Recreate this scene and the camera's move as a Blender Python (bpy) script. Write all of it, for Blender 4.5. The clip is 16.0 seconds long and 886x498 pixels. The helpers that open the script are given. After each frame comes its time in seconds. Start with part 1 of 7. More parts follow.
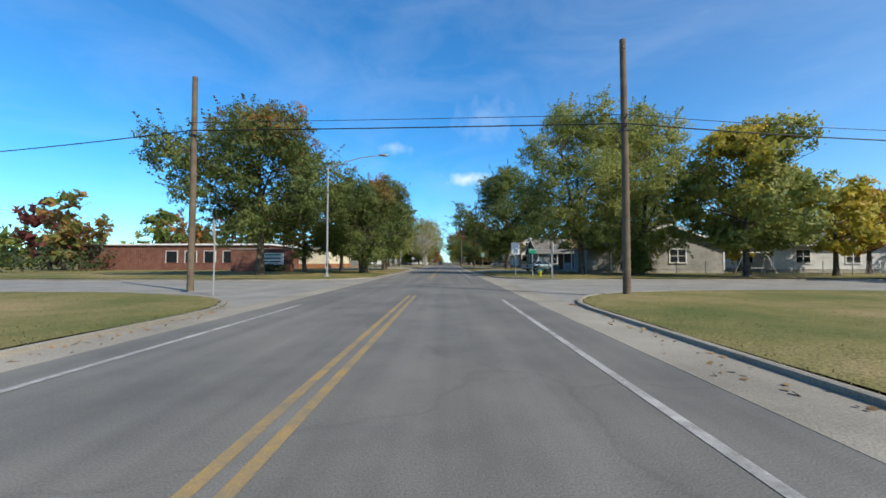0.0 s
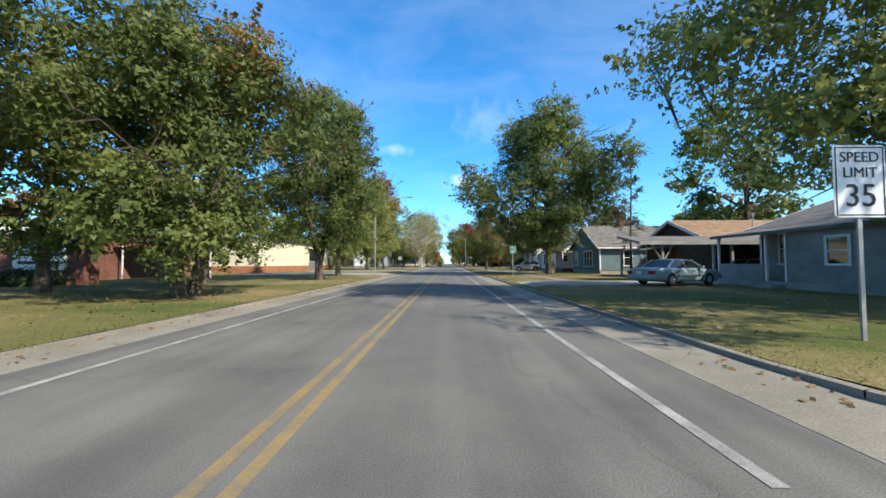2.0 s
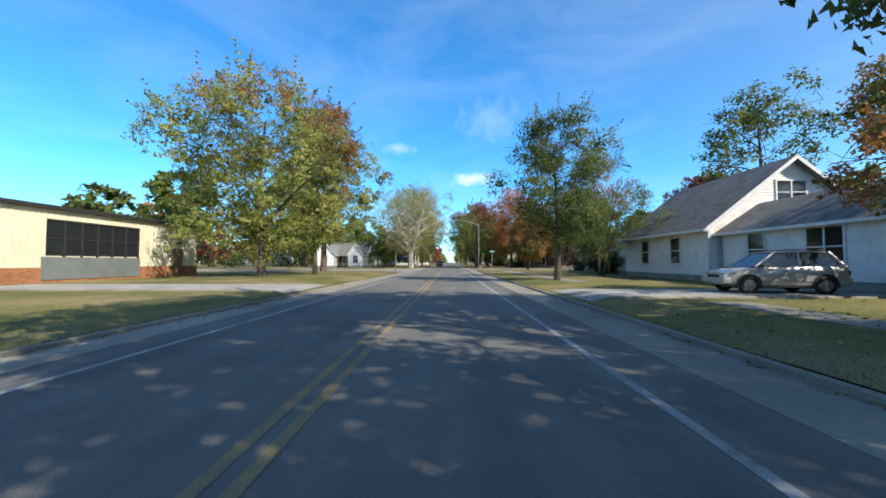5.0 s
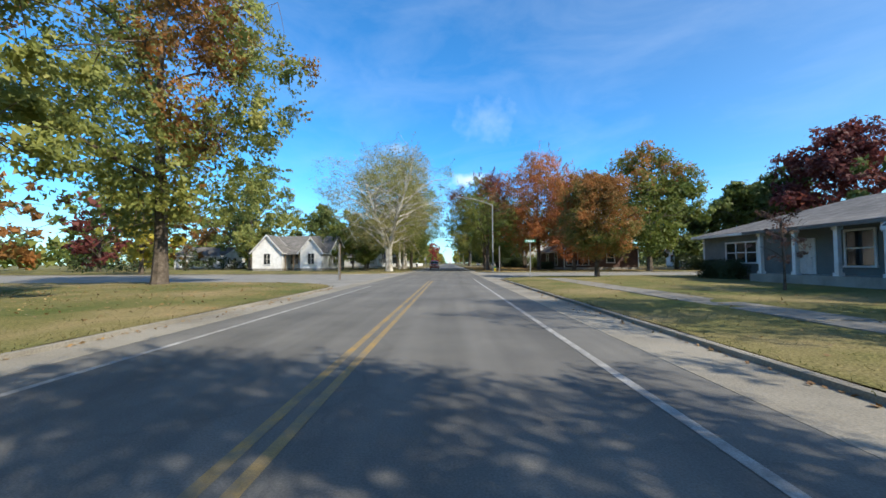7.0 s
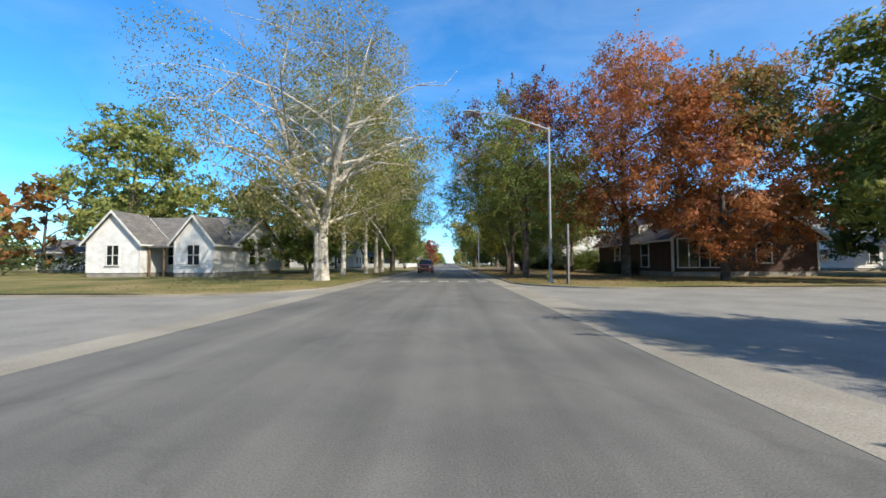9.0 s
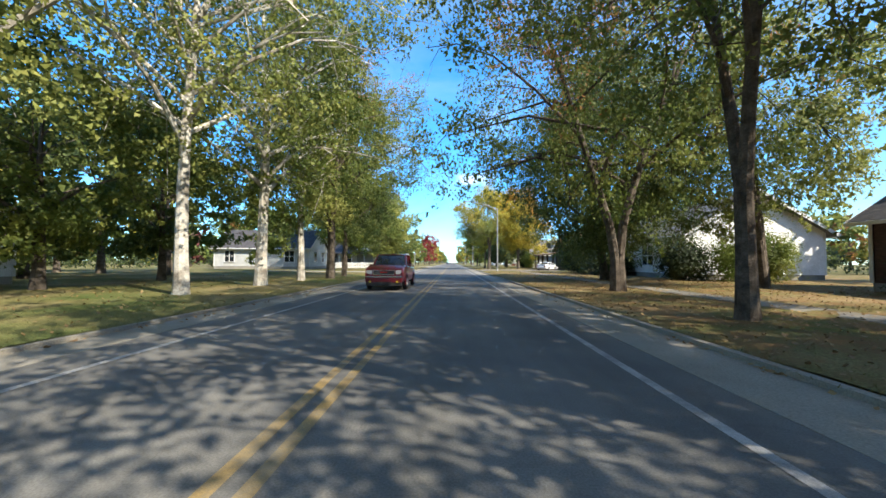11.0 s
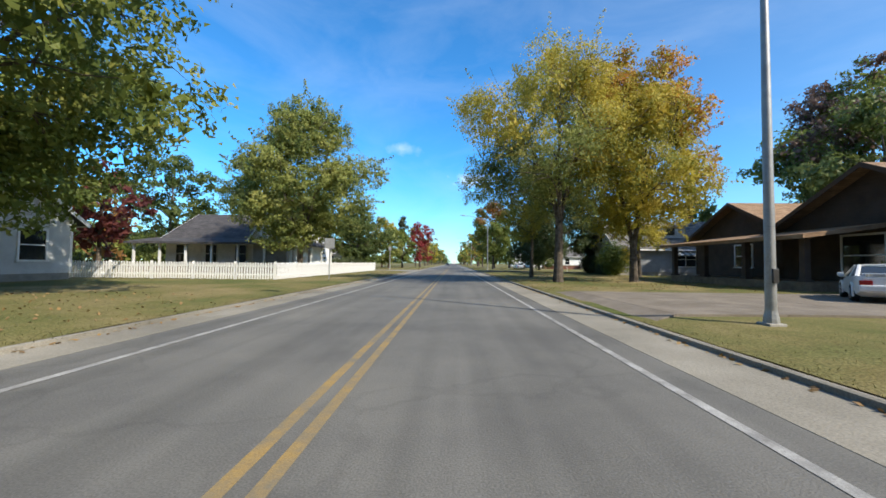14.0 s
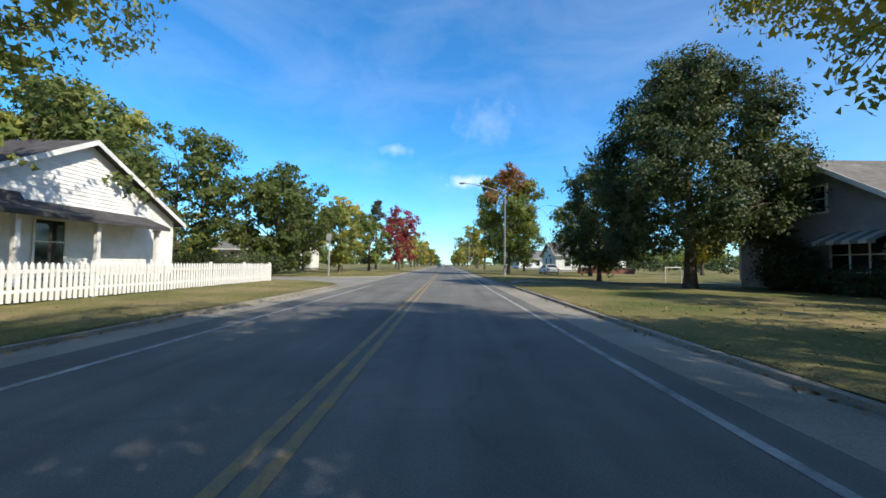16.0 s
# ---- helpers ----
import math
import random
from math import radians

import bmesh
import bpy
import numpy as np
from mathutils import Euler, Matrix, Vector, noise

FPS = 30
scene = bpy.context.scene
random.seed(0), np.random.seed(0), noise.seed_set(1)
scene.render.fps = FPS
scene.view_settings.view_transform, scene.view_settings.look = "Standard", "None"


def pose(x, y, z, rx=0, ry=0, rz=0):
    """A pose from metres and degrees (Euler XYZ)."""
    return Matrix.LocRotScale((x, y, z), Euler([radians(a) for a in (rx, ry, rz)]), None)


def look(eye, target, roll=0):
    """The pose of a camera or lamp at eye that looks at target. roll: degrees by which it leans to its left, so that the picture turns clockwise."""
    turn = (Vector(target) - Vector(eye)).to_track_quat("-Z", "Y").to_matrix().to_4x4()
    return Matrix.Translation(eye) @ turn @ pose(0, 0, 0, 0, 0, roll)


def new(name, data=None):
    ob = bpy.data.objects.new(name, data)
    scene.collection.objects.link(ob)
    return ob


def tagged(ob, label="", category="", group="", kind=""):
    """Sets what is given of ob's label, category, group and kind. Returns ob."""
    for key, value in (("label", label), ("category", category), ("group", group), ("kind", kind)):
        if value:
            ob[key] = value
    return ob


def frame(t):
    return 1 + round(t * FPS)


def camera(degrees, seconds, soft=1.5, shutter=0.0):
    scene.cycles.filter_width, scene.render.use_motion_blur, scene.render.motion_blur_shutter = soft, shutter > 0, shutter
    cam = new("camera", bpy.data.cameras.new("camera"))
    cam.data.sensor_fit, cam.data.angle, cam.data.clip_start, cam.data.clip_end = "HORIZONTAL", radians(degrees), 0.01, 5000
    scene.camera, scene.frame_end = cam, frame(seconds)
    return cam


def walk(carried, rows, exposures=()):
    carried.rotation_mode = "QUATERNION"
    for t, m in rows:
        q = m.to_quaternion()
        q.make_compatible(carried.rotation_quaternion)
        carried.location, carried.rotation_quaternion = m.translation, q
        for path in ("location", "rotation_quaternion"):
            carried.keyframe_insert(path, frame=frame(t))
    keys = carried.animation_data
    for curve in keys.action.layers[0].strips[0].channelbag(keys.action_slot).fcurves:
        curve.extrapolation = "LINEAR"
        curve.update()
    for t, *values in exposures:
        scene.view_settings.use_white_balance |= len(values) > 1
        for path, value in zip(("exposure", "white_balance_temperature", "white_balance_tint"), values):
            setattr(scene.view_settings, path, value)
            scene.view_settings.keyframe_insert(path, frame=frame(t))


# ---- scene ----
cam = camera(100.0, 16.0, soft=1.6)
PATH = [
    (0, 0, 0, 1.4375, 92.05, 0.00, 0.60),
    (0.5, 0, 7.938, 1.4375, 92.05, 0.20, 0.40),
    (1, 0, 15.888, 1.4375, 92.25, 0.00, 0.30),
    (1.5, 0, 23.625, 1.4375, 92.25, 0.00, 0.50),
    (2, 0, 31.3, 1.4375, 92.25, 0.10, 0.70),
    (2.5, 0, 38.975, 1.4375, 92.35, 0.30, 1.00),
    (3, 0, 46.988, 1.4375, 92.25, 0.20, 1.10),
    (3.5, 0, 54.8, 1.4375, 92.25, 0.10, 1.30),
    (4, 0, 62.538, 1.4375, 92.15, 0.10, 1.30),
    (6.5, 0, 101.25, 1.4375, 92.05, 0.00, 1.00),
    (7, 0, 109.012, 1.4375, 92.15, 0.30, 1.00),
    (7.5, 0, 116.85, 1.4375, 92.15, 0.20, 1.10),
    (8, 0, 124.7, 1.4375, 92.15, 0.30, 1.10),
    (10.5, 0, 165, 1.4375, 92.15, 0.10, 0.90),
    (11, 0, 172.875, 1.4375, 92.05, -0.30, 1.40),
    (11.5, 0, 180.875, 1.4375, 92.15, -0.70, 1.40),
    (12, 0, 188.875, 1.4375, 92.35, -0.70, 1.30),
    (12.5, 0, 197.125, 1.4375, 92.35, -0.80, 1.40),
    (13, 0, 205.5, 1.4375, 92.25, -1.00, 1.50),
    (13.5, 0, 213.875, 1.4375, 92.25, -0.70, 1.50),
    (14, 0, 222.125, 1.4375, 92.15, -0.60, 1.60),
    (14.5, 0, 230.375, 1.4375, 92.25, -0.80, 1.70),
    (15, 0, 238.5, 1.4375, 92.35, -0.80, 1.30),
    (15.5, 0, 246.5, 1.4375, 92.35, -0.80, 0.90),
    (16, 0, 254.25, 1.4375, 92.35, -0.70, 0.50),
]
EXPOSURES = ((0, 0.3), (2, 0.7), (3.5, 0.75), (4.2, 0.7), (6.3, 0.65), (8.2, 0.5), (10.3, 1.05), (11.2, 1.35), (11.7, 1.65), (12.1, 1.45), (13, 0.8), (13.5, 0.6), (16, 0.5))
walk(cam, [(t, pose(*p)) for t, *p in PATH], EXPOSURES)

# ---- world, sun ----
SUN = Vector((0.610, -0.465, 0.640)).normalized()
sun = new("sun", bpy.data.lights.new("sun", "SUN"))
sun.data.energy, sun.data.angle, sun.data.color = 4.5, radians(0.55), (1.0, 0.91, 0.77)
sun.matrix_world = look(SUN * 100, (0, 0, 0))


def build_world():
    w = bpy.data.worlds.new("sky")
    w.use_nodes = True
    scene.world = w
    n, l = w.node_tree.nodes, w.node_tree.links
    bg = n["Background"]
    sky = n.new("ShaderNodeTexSky")
    sky.sky_type, sky.sun_disc = "NISHITA", False
    sky.sun_elevation = math.asin(SUN.z)
    sky.sun_rotation = math.atan2(SUN.x, SUN.y)
    sky.air_density, sky.dust_density, sky.ozone_density = 1.0, 0.15, 2.5
    tint = n.new("ShaderNodeMix")
    tint.data_type, tint.blend_type = "RGBA", "MULTIPLY"
    tint.inputs["Factor"].default_value = 1.0
    tint.inputs["B"].default_value = (0.33, 0.97, 1.38, 1)
    l.new(sky.outputs[0], tint.inputs["A"])
    co = n.new("ShaderNodeTexCoord")
    sz = n.new("ShaderNodeSeparateXYZ")
    l.new(co.outputs["Generated"], sz.inputs[0])
    up = n.new("ShaderNodeMapRange")
    up.inputs["From Min"].default_value, up.inputs["From Max"].default_value = 0.02, 0.22
    up.inputs["To Min"].default_value = 0.62
    l.new(sz.outputs[2], up.inputs[0])
    # the sky pales towards the sun
    dt = n.new("ShaderNodeVectorMath")
    dt.operation = "DOT_PRODUCT"
    dt.inputs[1].default_value = tuple(SUN)
    l.new(co.outputs["Generated"], dt.inputs[0])
    pale = n.new("ShaderNodeMapRange")
    pale.inputs["From Min"].default_value, pale.inputs["From Max"].default_value = -0.05, 0.75
    pale.inputs["To Min"].default_value, pale.inputs["To Max"].default_value = 1.0, 0.1
    l.new(dt.outputs["Value"], pale.inputs[0])
    both = n.new("ShaderNodeMath")
    both.operation = "MULTIPLY"
    l.new(up.outputs[0], both.inputs[0])
    l.new(pale.outputs[0], both.inputs[1])
    l.new(both.outputs[0], tint.inputs["Factor"])
    # thin streaks of cirrus
    mp = n.new("ShaderNodeMapping")
    mp.inputs["Rotation"].default_value = (0.0, 0.35, 0.5)
    mp.inputs["Scale"].default_value = (2.2, 1.2, 5.5)
    l.new(co.outputs["Generated"], mp.inputs["Vector"])
    no = n.new("ShaderNodeTexNoise")
    no.inputs["Scale"].default_value = 1.3
    no.inputs["Detail"].default_value = 7
    no.inputs["Roughness"].default_value = 0.6
    no.inputs["Distortion"].default_value = 0.5
    l.new(mp.outputs[0], no.inputs["Vector"])
    ramp = n.new("ShaderNodeValToRGB")
    ramp.color_ramp.elements[0].position, ramp.color_ramp.elements[1].position = 0.44, 0.98
    ramp.color_ramp.elements[1].color = (0.17, 0.17, 0.17, 1)
    l.new(no.outputs[0], ramp.inputs[0])
    # small fair-weather puffs low over the road's end: azimuth, elevation, width, height, strength
    veil = ramp.outputs[0]
    rag = n.new("ShaderNodeTexNoise")
    rag.inputs["Scale"].default_value, rag.inputs["Detail"].default_value = 34.0, 5
    l.new(co.outputs["Generated"], rag.inputs["Vector"])
    for az, el, wide, high, much in ((3.2, 12.6, 0.085, 0.024, 0.7), (6.4, 21.0, 0.10, 0.07, 0.15), (-8.0, 17.0, 0.06, 0.018, 0.30), (-11.0, 25.0, 0.16, 0.10, 0.07)):
        a, e = radians(az), radians(el)
        off = n.new("ShaderNodeVectorMath")
        off.operation = "SUBTRACT"
        off.inputs[1].default_value = (math.sin(a) * math.cos(e), math.cos(a) * math.cos(e), math.sin(e))
        l.new(co.outputs["Generated"], off.inputs[0])
        flat = n.new("ShaderNodeVectorMath")
        flat.operation = "MULTIPLY"
        flat.inputs[1].default_value = (1 / wide, 0.8 / wide, 1 / high)
        l.new(off.outputs[0], flat.inputs[0])
        size = n.new("ShaderNodeVectorMath")
        size.operation = "LENGTH"
        l.new(flat.outputs[0], size.inputs[0])
        edge = n.new("ShaderNodeMath")
        edge.operation = "MULTIPLY_ADD"
        edge.inputs[1].default_value = 1.7
        l.new(rag.outputs[0], edge.inputs[0])
        l.new(size.outputs["Value"], edge.inputs[2])
        puff = n.new("ShaderNodeMapRange")
        puff.inputs["From Min"].default_value, puff.inputs["From Max"].default_value = 0.75, 1.75
        puff.inputs["To Min"].default_value, puff.inputs["To Max"].default_value = much, 0.0
        l.new(edge.outputs[0], puff.inputs[0])
        most = n.new("ShaderNodeMath")
        most.operation = "MAXIMUM"
        l.new(veil, most.inputs[0])
        l.new(puff.outputs[0], most.inputs[1])
        veil = most.outputs[0]
    mix = n.new("ShaderNodeMix")
    mix.data_type = "RGBA"
    mix.inputs["B"].default_value = (6.6, 7.2, 7.8, 1)
    l.new(veil, mix.inputs["Factor"])
    l.new(tint.outputs["Result"], mix.inputs["A"])
    l.new(mix.outputs["Result"], bg.inputs["Color"])
    bg.inputs["Strength"].default_value = 0.13


build_world()


# ---- materials ----
def mat(name, colors, rough=0.8, metal=0.0, scale=6.0, bump=0.0, bscale=60.0, detail=6.0, fine=None, spec=0.4):
    """A surface with stains at one scale, grain at another, and fine relief. colors: two or three."""
    m = bpy.data.materials.new(name)
    m.use_nodes = True
    n, l = m.node_tree.nodes, m.node_tree.links
    p = n["Principled BSDF"]
    p.inputs["Roughness"].default_value, p.inputs["Metallic"].default_value = rough, metal
    p.inputs["Specular IOR Level"].default_value = spec
    co = n.new("ShaderNodeTexCoord")
    a = n.new("ShaderNodeTexNoise")
    a.inputs["Scale"].default_value, a.inputs["Detail"].default_value, a.inputs["Roughness"].default_value = scale, detail, 0.62
    l.new(co.outputs["Object"], a.inputs["Vector"])
    r = n.new("ShaderNodeValToRGB")
    e = r.color_ramp.elements
    e[0].position, e[1].position = 0.34, 0.68
    e[0].color, e[1].color = (*colors[0], 1), (*colors[-1], 1)
    if len(colors) == 3:
        x = e.new(0.5)
        x.color = (*colors[1], 1)
    l.new(a.outputs[0], r.inputs[0])
    b = n.new("ShaderNodeTexNoise")
    b.inputs["Scale"].default_value, b.inputs["Detail"].default_value = fine or bscale, 3
    l.new(co.outputs["Object"], b.inputs["Vector"])
    g = n.new("ShaderNodeMapRange")
    g.inputs["From Min"].default_value, g.inputs["From Max"].default_value = 0.3, 0.7
    g.inputs["To Min"].default_value, g.inputs["To Max"].default_value = 0.78, 1.2
    l.new(b.outputs[0], g.inputs[0])
    mul = n.new("ShaderNodeMix")
    mul.data_type, mul.blend_type = "RGBA", "MULTIPLY"
    mul.inputs["Factor"].default_value = 1.0
    l.new(r.outputs[0], mul.inputs["A"])
    l.new(g.outputs[0], mul.inputs["B"])
    l.new(mul.outputs["Result"], p.inputs["Base Color"])
    if bump:
        bp = n.new("ShaderNodeBump")
        bp.inputs["Strength"].default_value, bp.inputs["Distance"].default_value = bump, 0.02
        l.new(b.outputs[0], bp.inputs["Height"])
        l.new(bp.outputs[0], p.inputs["Normal"])
    return m


def leaf_mat(name, colors, glow=0.44):
    """Leaves: each its own colour out of the list, letting some light through."""
    m = bpy.data.materials.new(name)
    m.use_nodes = True
    n, l = m.node_tree.nodes, m.node_tree.links
    p, out = n["Principled BSDF"], n["Material Output"]
    p.inputs["Roughness"].default_value = 0.55
    p.inputs["Specular IOR Level"].default_value = 0.3
    geo = n.new("ShaderNodeNewGeometry")
    co = n.new("ShaderNodeTexCoord")
    no = n.new("ShaderNodeTexNoise")
    no.inputs["Scale"].default_value, no.inputs["Detail"].default_value = 0.38, 3
    l.new(co.outputs["Object"], no.inputs["Vector"])
    # clumps of one hue, and leaf by leaf
    a = n.new("ShaderNodeMath")
    a.operation = "MULTIPLY_ADD"
    a.inputs[1].default_value, a.inputs[2].default_value = 1.9, -0.61
    l.new(no.outputs[0], a.inputs[0])
    b = n.new("ShaderNodeMath")
    b.operation = "MULTIPLY_ADD"
    b.inputs[1].default_value = 0.28
    l.new(geo.outputs["Random Per Island"], b.inputs[0])
    l.new(a.outputs[0], b.inputs[2])
    r = n.new("ShaderNodeValToRGB")
    e = r.color_ramp.elements
    e[0].position, e[1].position = 0.1, 0.95
    e[0].color, e[1].color = (*colors[0], 1), (*colors[-1], 1)
    for i, c in enumerate(colors[1:-1], 1):
        x = e.new(0.1 + 0.85 * i / (len(colors) - 1))
        x.color = (*c, 1)
    l.new(b.outputs[0], r.inputs[0])
    l.new(r.outputs[0], p.inputs["Base Color"])
    t = n.new("ShaderNodeBsdfTranslucent")
    l.new(r.outputs[0], t.inputs["Color"])
    mx = n.new("ShaderNodeMixShader")
    mx.inputs[0].default_value = glow
    l.new(p.outputs[0], mx.inputs[1])
    l.new(t.outputs[0], mx.inputs[2])
    l.new(mx.outputs[0], out.inputs[0])
    return m


def course_mat(name, colors, w, h, mortar, gap, rough=0.85, axis="wall", bump=0.5, fac=0.5):
    """Brick or shingle courses in metres. axis: wall (courses by height) or roof (courses down the slope)."""
    m = mat(name, colors, rough, 0.0, 1.2, 0.0, 40)
    n, l = m.node_tree.nodes, m.node_tree.links
    p = n["Principled BSDF"]
    geo = n.new("ShaderNodeTexCoord")
    sep, com = n.new("ShaderNodeSeparateXYZ"), n.new("ShaderNodeCombineXYZ")
    l.new(geo.outputs["Object"], sep.inputs[0])
    add = n.new("ShaderNodeMath")
    add.operation = "ADD"
    l.new(sep.outputs[0], add.inputs[0])
    l.new(sep.outputs[1], add.inputs[1])
    l.new(add.outputs[0], com.inputs[0])
    l.new(sep.outputs[2], com.inputs[1])
    br = n.new("ShaderNodeTexBrick")
    br.inputs["Scale"].default_value = 1.0
    br.inputs["Brick Width"].default_value, br.inputs["Row Height"].default_value = w, h
    br.inputs["Mortar Size"].default_value = gap
    br.inputs["Color1"].default_value, br.inputs["Color2"].default_value = (0.72, 0.72, 0.72, 1), (1.2, 1.2, 1.2, 1)
    br.inputs["Mortar"].default_value = (*mortar, 1)
    l.new(com.outputs[0], br.inputs["Vector"])
    old = p.inputs["Base Color"].links[0].from_socket
    mul = n.new("ShaderNodeMix")
    mul.data_type, mul.blend_type = "RGBA", "MULTIPLY"
    mul.inputs["Factor"].default_value = fac + 0.4
    l.new(old, mul.inputs["A"])
    l.new(br.outputs["Color"], mul.inputs["B"])
    l.new(mul.outputs["Result"], p.inputs["Base Color"])
    bp = n.new("ShaderNodeBump")
    bp.inputs["Strength"].default_value, bp.inputs["Distance"].default_value = bump, 0.01
    bp.invert = True
    l.new(br.outputs["Fac"], bp.inputs["Height"])
    l.new(bp.outputs[0], p.inputs["Normal"])
    return m


def worn_mat(name, paint, under, rough=0.75, wear=(0.34, 0.53)):
    """Road paint, worn through to the asphalt in spots."""
    m = mat(name, (paint, paint), rough, 0, 4, 0.3, 80)
    n, l = m.node_tree.nodes, m.node_tree.links
    p = n["Principled BSDF"]
    old = p.inputs["Base Color"].links[0].from_socket
    co = n.new("ShaderNodeTexCoord")
    no = n.new("ShaderNodeTexNoise")
    no.inputs["Scale"].default_value, no.inputs["Detail"].default_value, no.inputs["Roughness"].default_value = 1.7, 8, 0.75
    l.new(co.outputs["Object"], no.inputs["Vector"])
    r = n.new("ShaderNodeValToRGB")
    r.color_ramp.elements[0].position, r.color_ramp.elements[1].position = wear
    l.new(no.outputs[0], r.inputs[0])
    mx = n.new("ShaderNodeMix")
    mx.data_type = "RGBA"
    mx.inputs["B"].default_value = (*under, 1)
    l.new(r.outputs[0], mx.inputs["Factor"])
    l.new(old, mx.inputs["A"])
    l.new(mx.outputs["Result"], p.inputs["Base Color"])
    return m


def road_mat():
    """Old grey asphalt: wheel tracks, patches, sealed cracks and fine stone."""
    m = mat("asphalt", ((0.108, 0.105, 0.096), (0.138, 0.134, 0.120), (0.168, 0.162, 0.142)), 0.86, 0, 0.35, 0.35, 55, 8)
    n, l = m.node_tree.nodes, m.node_tree.links
    p = n["Principled BSDF"]
    old = p.inputs["Base Color"].links[0].from_socket
    co = n.new("ShaderNodeTexCoord")
    mp = n.new("ShaderNodeMapping")
    mp.inputs["Scale"].default_value = (1.0, 0.03, 1.0)
    l.new(co.outputs["Object"], mp.inputs[0])
    st = n.new("ShaderNodeTexNoise")
    st.inputs["Scale"].default_value, st.inputs["Detail"].default_value = 1.6, 4
    l.new(mp.outputs[0], st.inputs["Vector"])
    r1 = n.new("ShaderNodeMapRange")
    r1.inputs["From Min"].default_value, r1.inputs["From Max"].default_value = 0.3, 0.7
    r1.inputs["To Min"].default_value, r1.inputs["To Max"].default_value = 0.8, 1.16
    l.new(st.outputs[0], r1.inputs[0])
    vo = n.new("ShaderNodeTexVoronoi")
    vo.feature = "DISTANCE_TO_EDGE"
    vo.inputs["Scale"].default_value = 0.16
    wob = n.new("ShaderNodeTexNoise")
    wob.inputs["Scale"].default_value, wob.inputs["Detail"].default_value = 0.8, 5
    l.new(co.outputs["Object"], wob.inputs["Vector"])
    ad = n.new("ShaderNodeMix")
    ad.data_type, ad.blend_type = "RGBA", "LINEAR_LIGHT"
    ad.inputs["Factor"].default_value = 0.8
    l.new(co.outputs["Object"], ad.inputs["A"])
    l.new(wob.outputs["Color"], ad.inputs["B"])
    l.new(ad.outputs["Result"], vo.inputs["Vector"])
    r2 = n.new("ShaderNodeMapRange")
    r2.inputs["From Min"].default_value, r2.inputs["From Max"].default_value = 0.003, 0.009
    r2.inputs["To Min"].default_value, r2.inputs["To Max"].default_value = 0.90, 1.0
    l.new(vo.outputs[0], r2.inputs[0])
    mu = n.new("ShaderNodeMath")
    mu.operation = "MULTIPLY"
    l.new(r1.outputs[0], mu.inputs[0])
    l.new(r2.outputs[0], mu.inputs[1])
    mx = n.new("ShaderNodeMix")
    mx.data_type, mx.blend_type = "RGBA", "MULTIPLY"
    mx.inputs["Factor"].default_value = 1.0
    l.new(old, mx.inputs["A"])
    l.new(mu.outputs[0], mx.inputs["B"])
    l.new(mx.outputs["Result"], p.inputs["Base Color"])
    return m


def glass_mat(name, color, rough=0.06):
    m = bpy.data.materials.new(name)
    m.use_nodes = True
    p = m.node_tree.nodes["Principled BSDF"]
    p.inputs["Base Color"].default_value = (*color, 1)
    p.inputs["Roughness"].default_value = rough
    p.inputs["Specular IOR Level"].default_value = 0.7
    return m


def glow_free(name, color, rough=0.3, metal=0.0, coat=0.0):
    """Smooth made surfaces: paint, plastic, chrome."""
    m = mat(name, (tuple(c * 0.93 for c in color), tuple(min(1, c * 1.05) for c in color)), rough, metal, 3, 0, 90)
    m.node_tree.nodes["Principled BSDF"].inputs["Coat Weight"].default_value = coat
    return m


ASPHALT = road_mat()
SIDE_ASPHALT = mat("side_asphalt", ((0.18, 0.174, 0.155), (0.27, 0.26, 0.23)), 0.88, 0, 0.5, 0.4, 45, 8)
CONCRETE = mat("concrete", ((0.22, 0.21, 0.185), (0.30, 0.285, 0.25), (0.36, 0.345, 0.31)), 0.85, 0, 0.9, 0.3, 40, 8)
GRASS = mat("lawn", ((0.080, 0.105, 0.030), (0.165, 0.150, 0.058), (0.285, 0.220, 0.115)), 0.95, 0, 0.17, 1.0, 28, 10, spec=0.1)


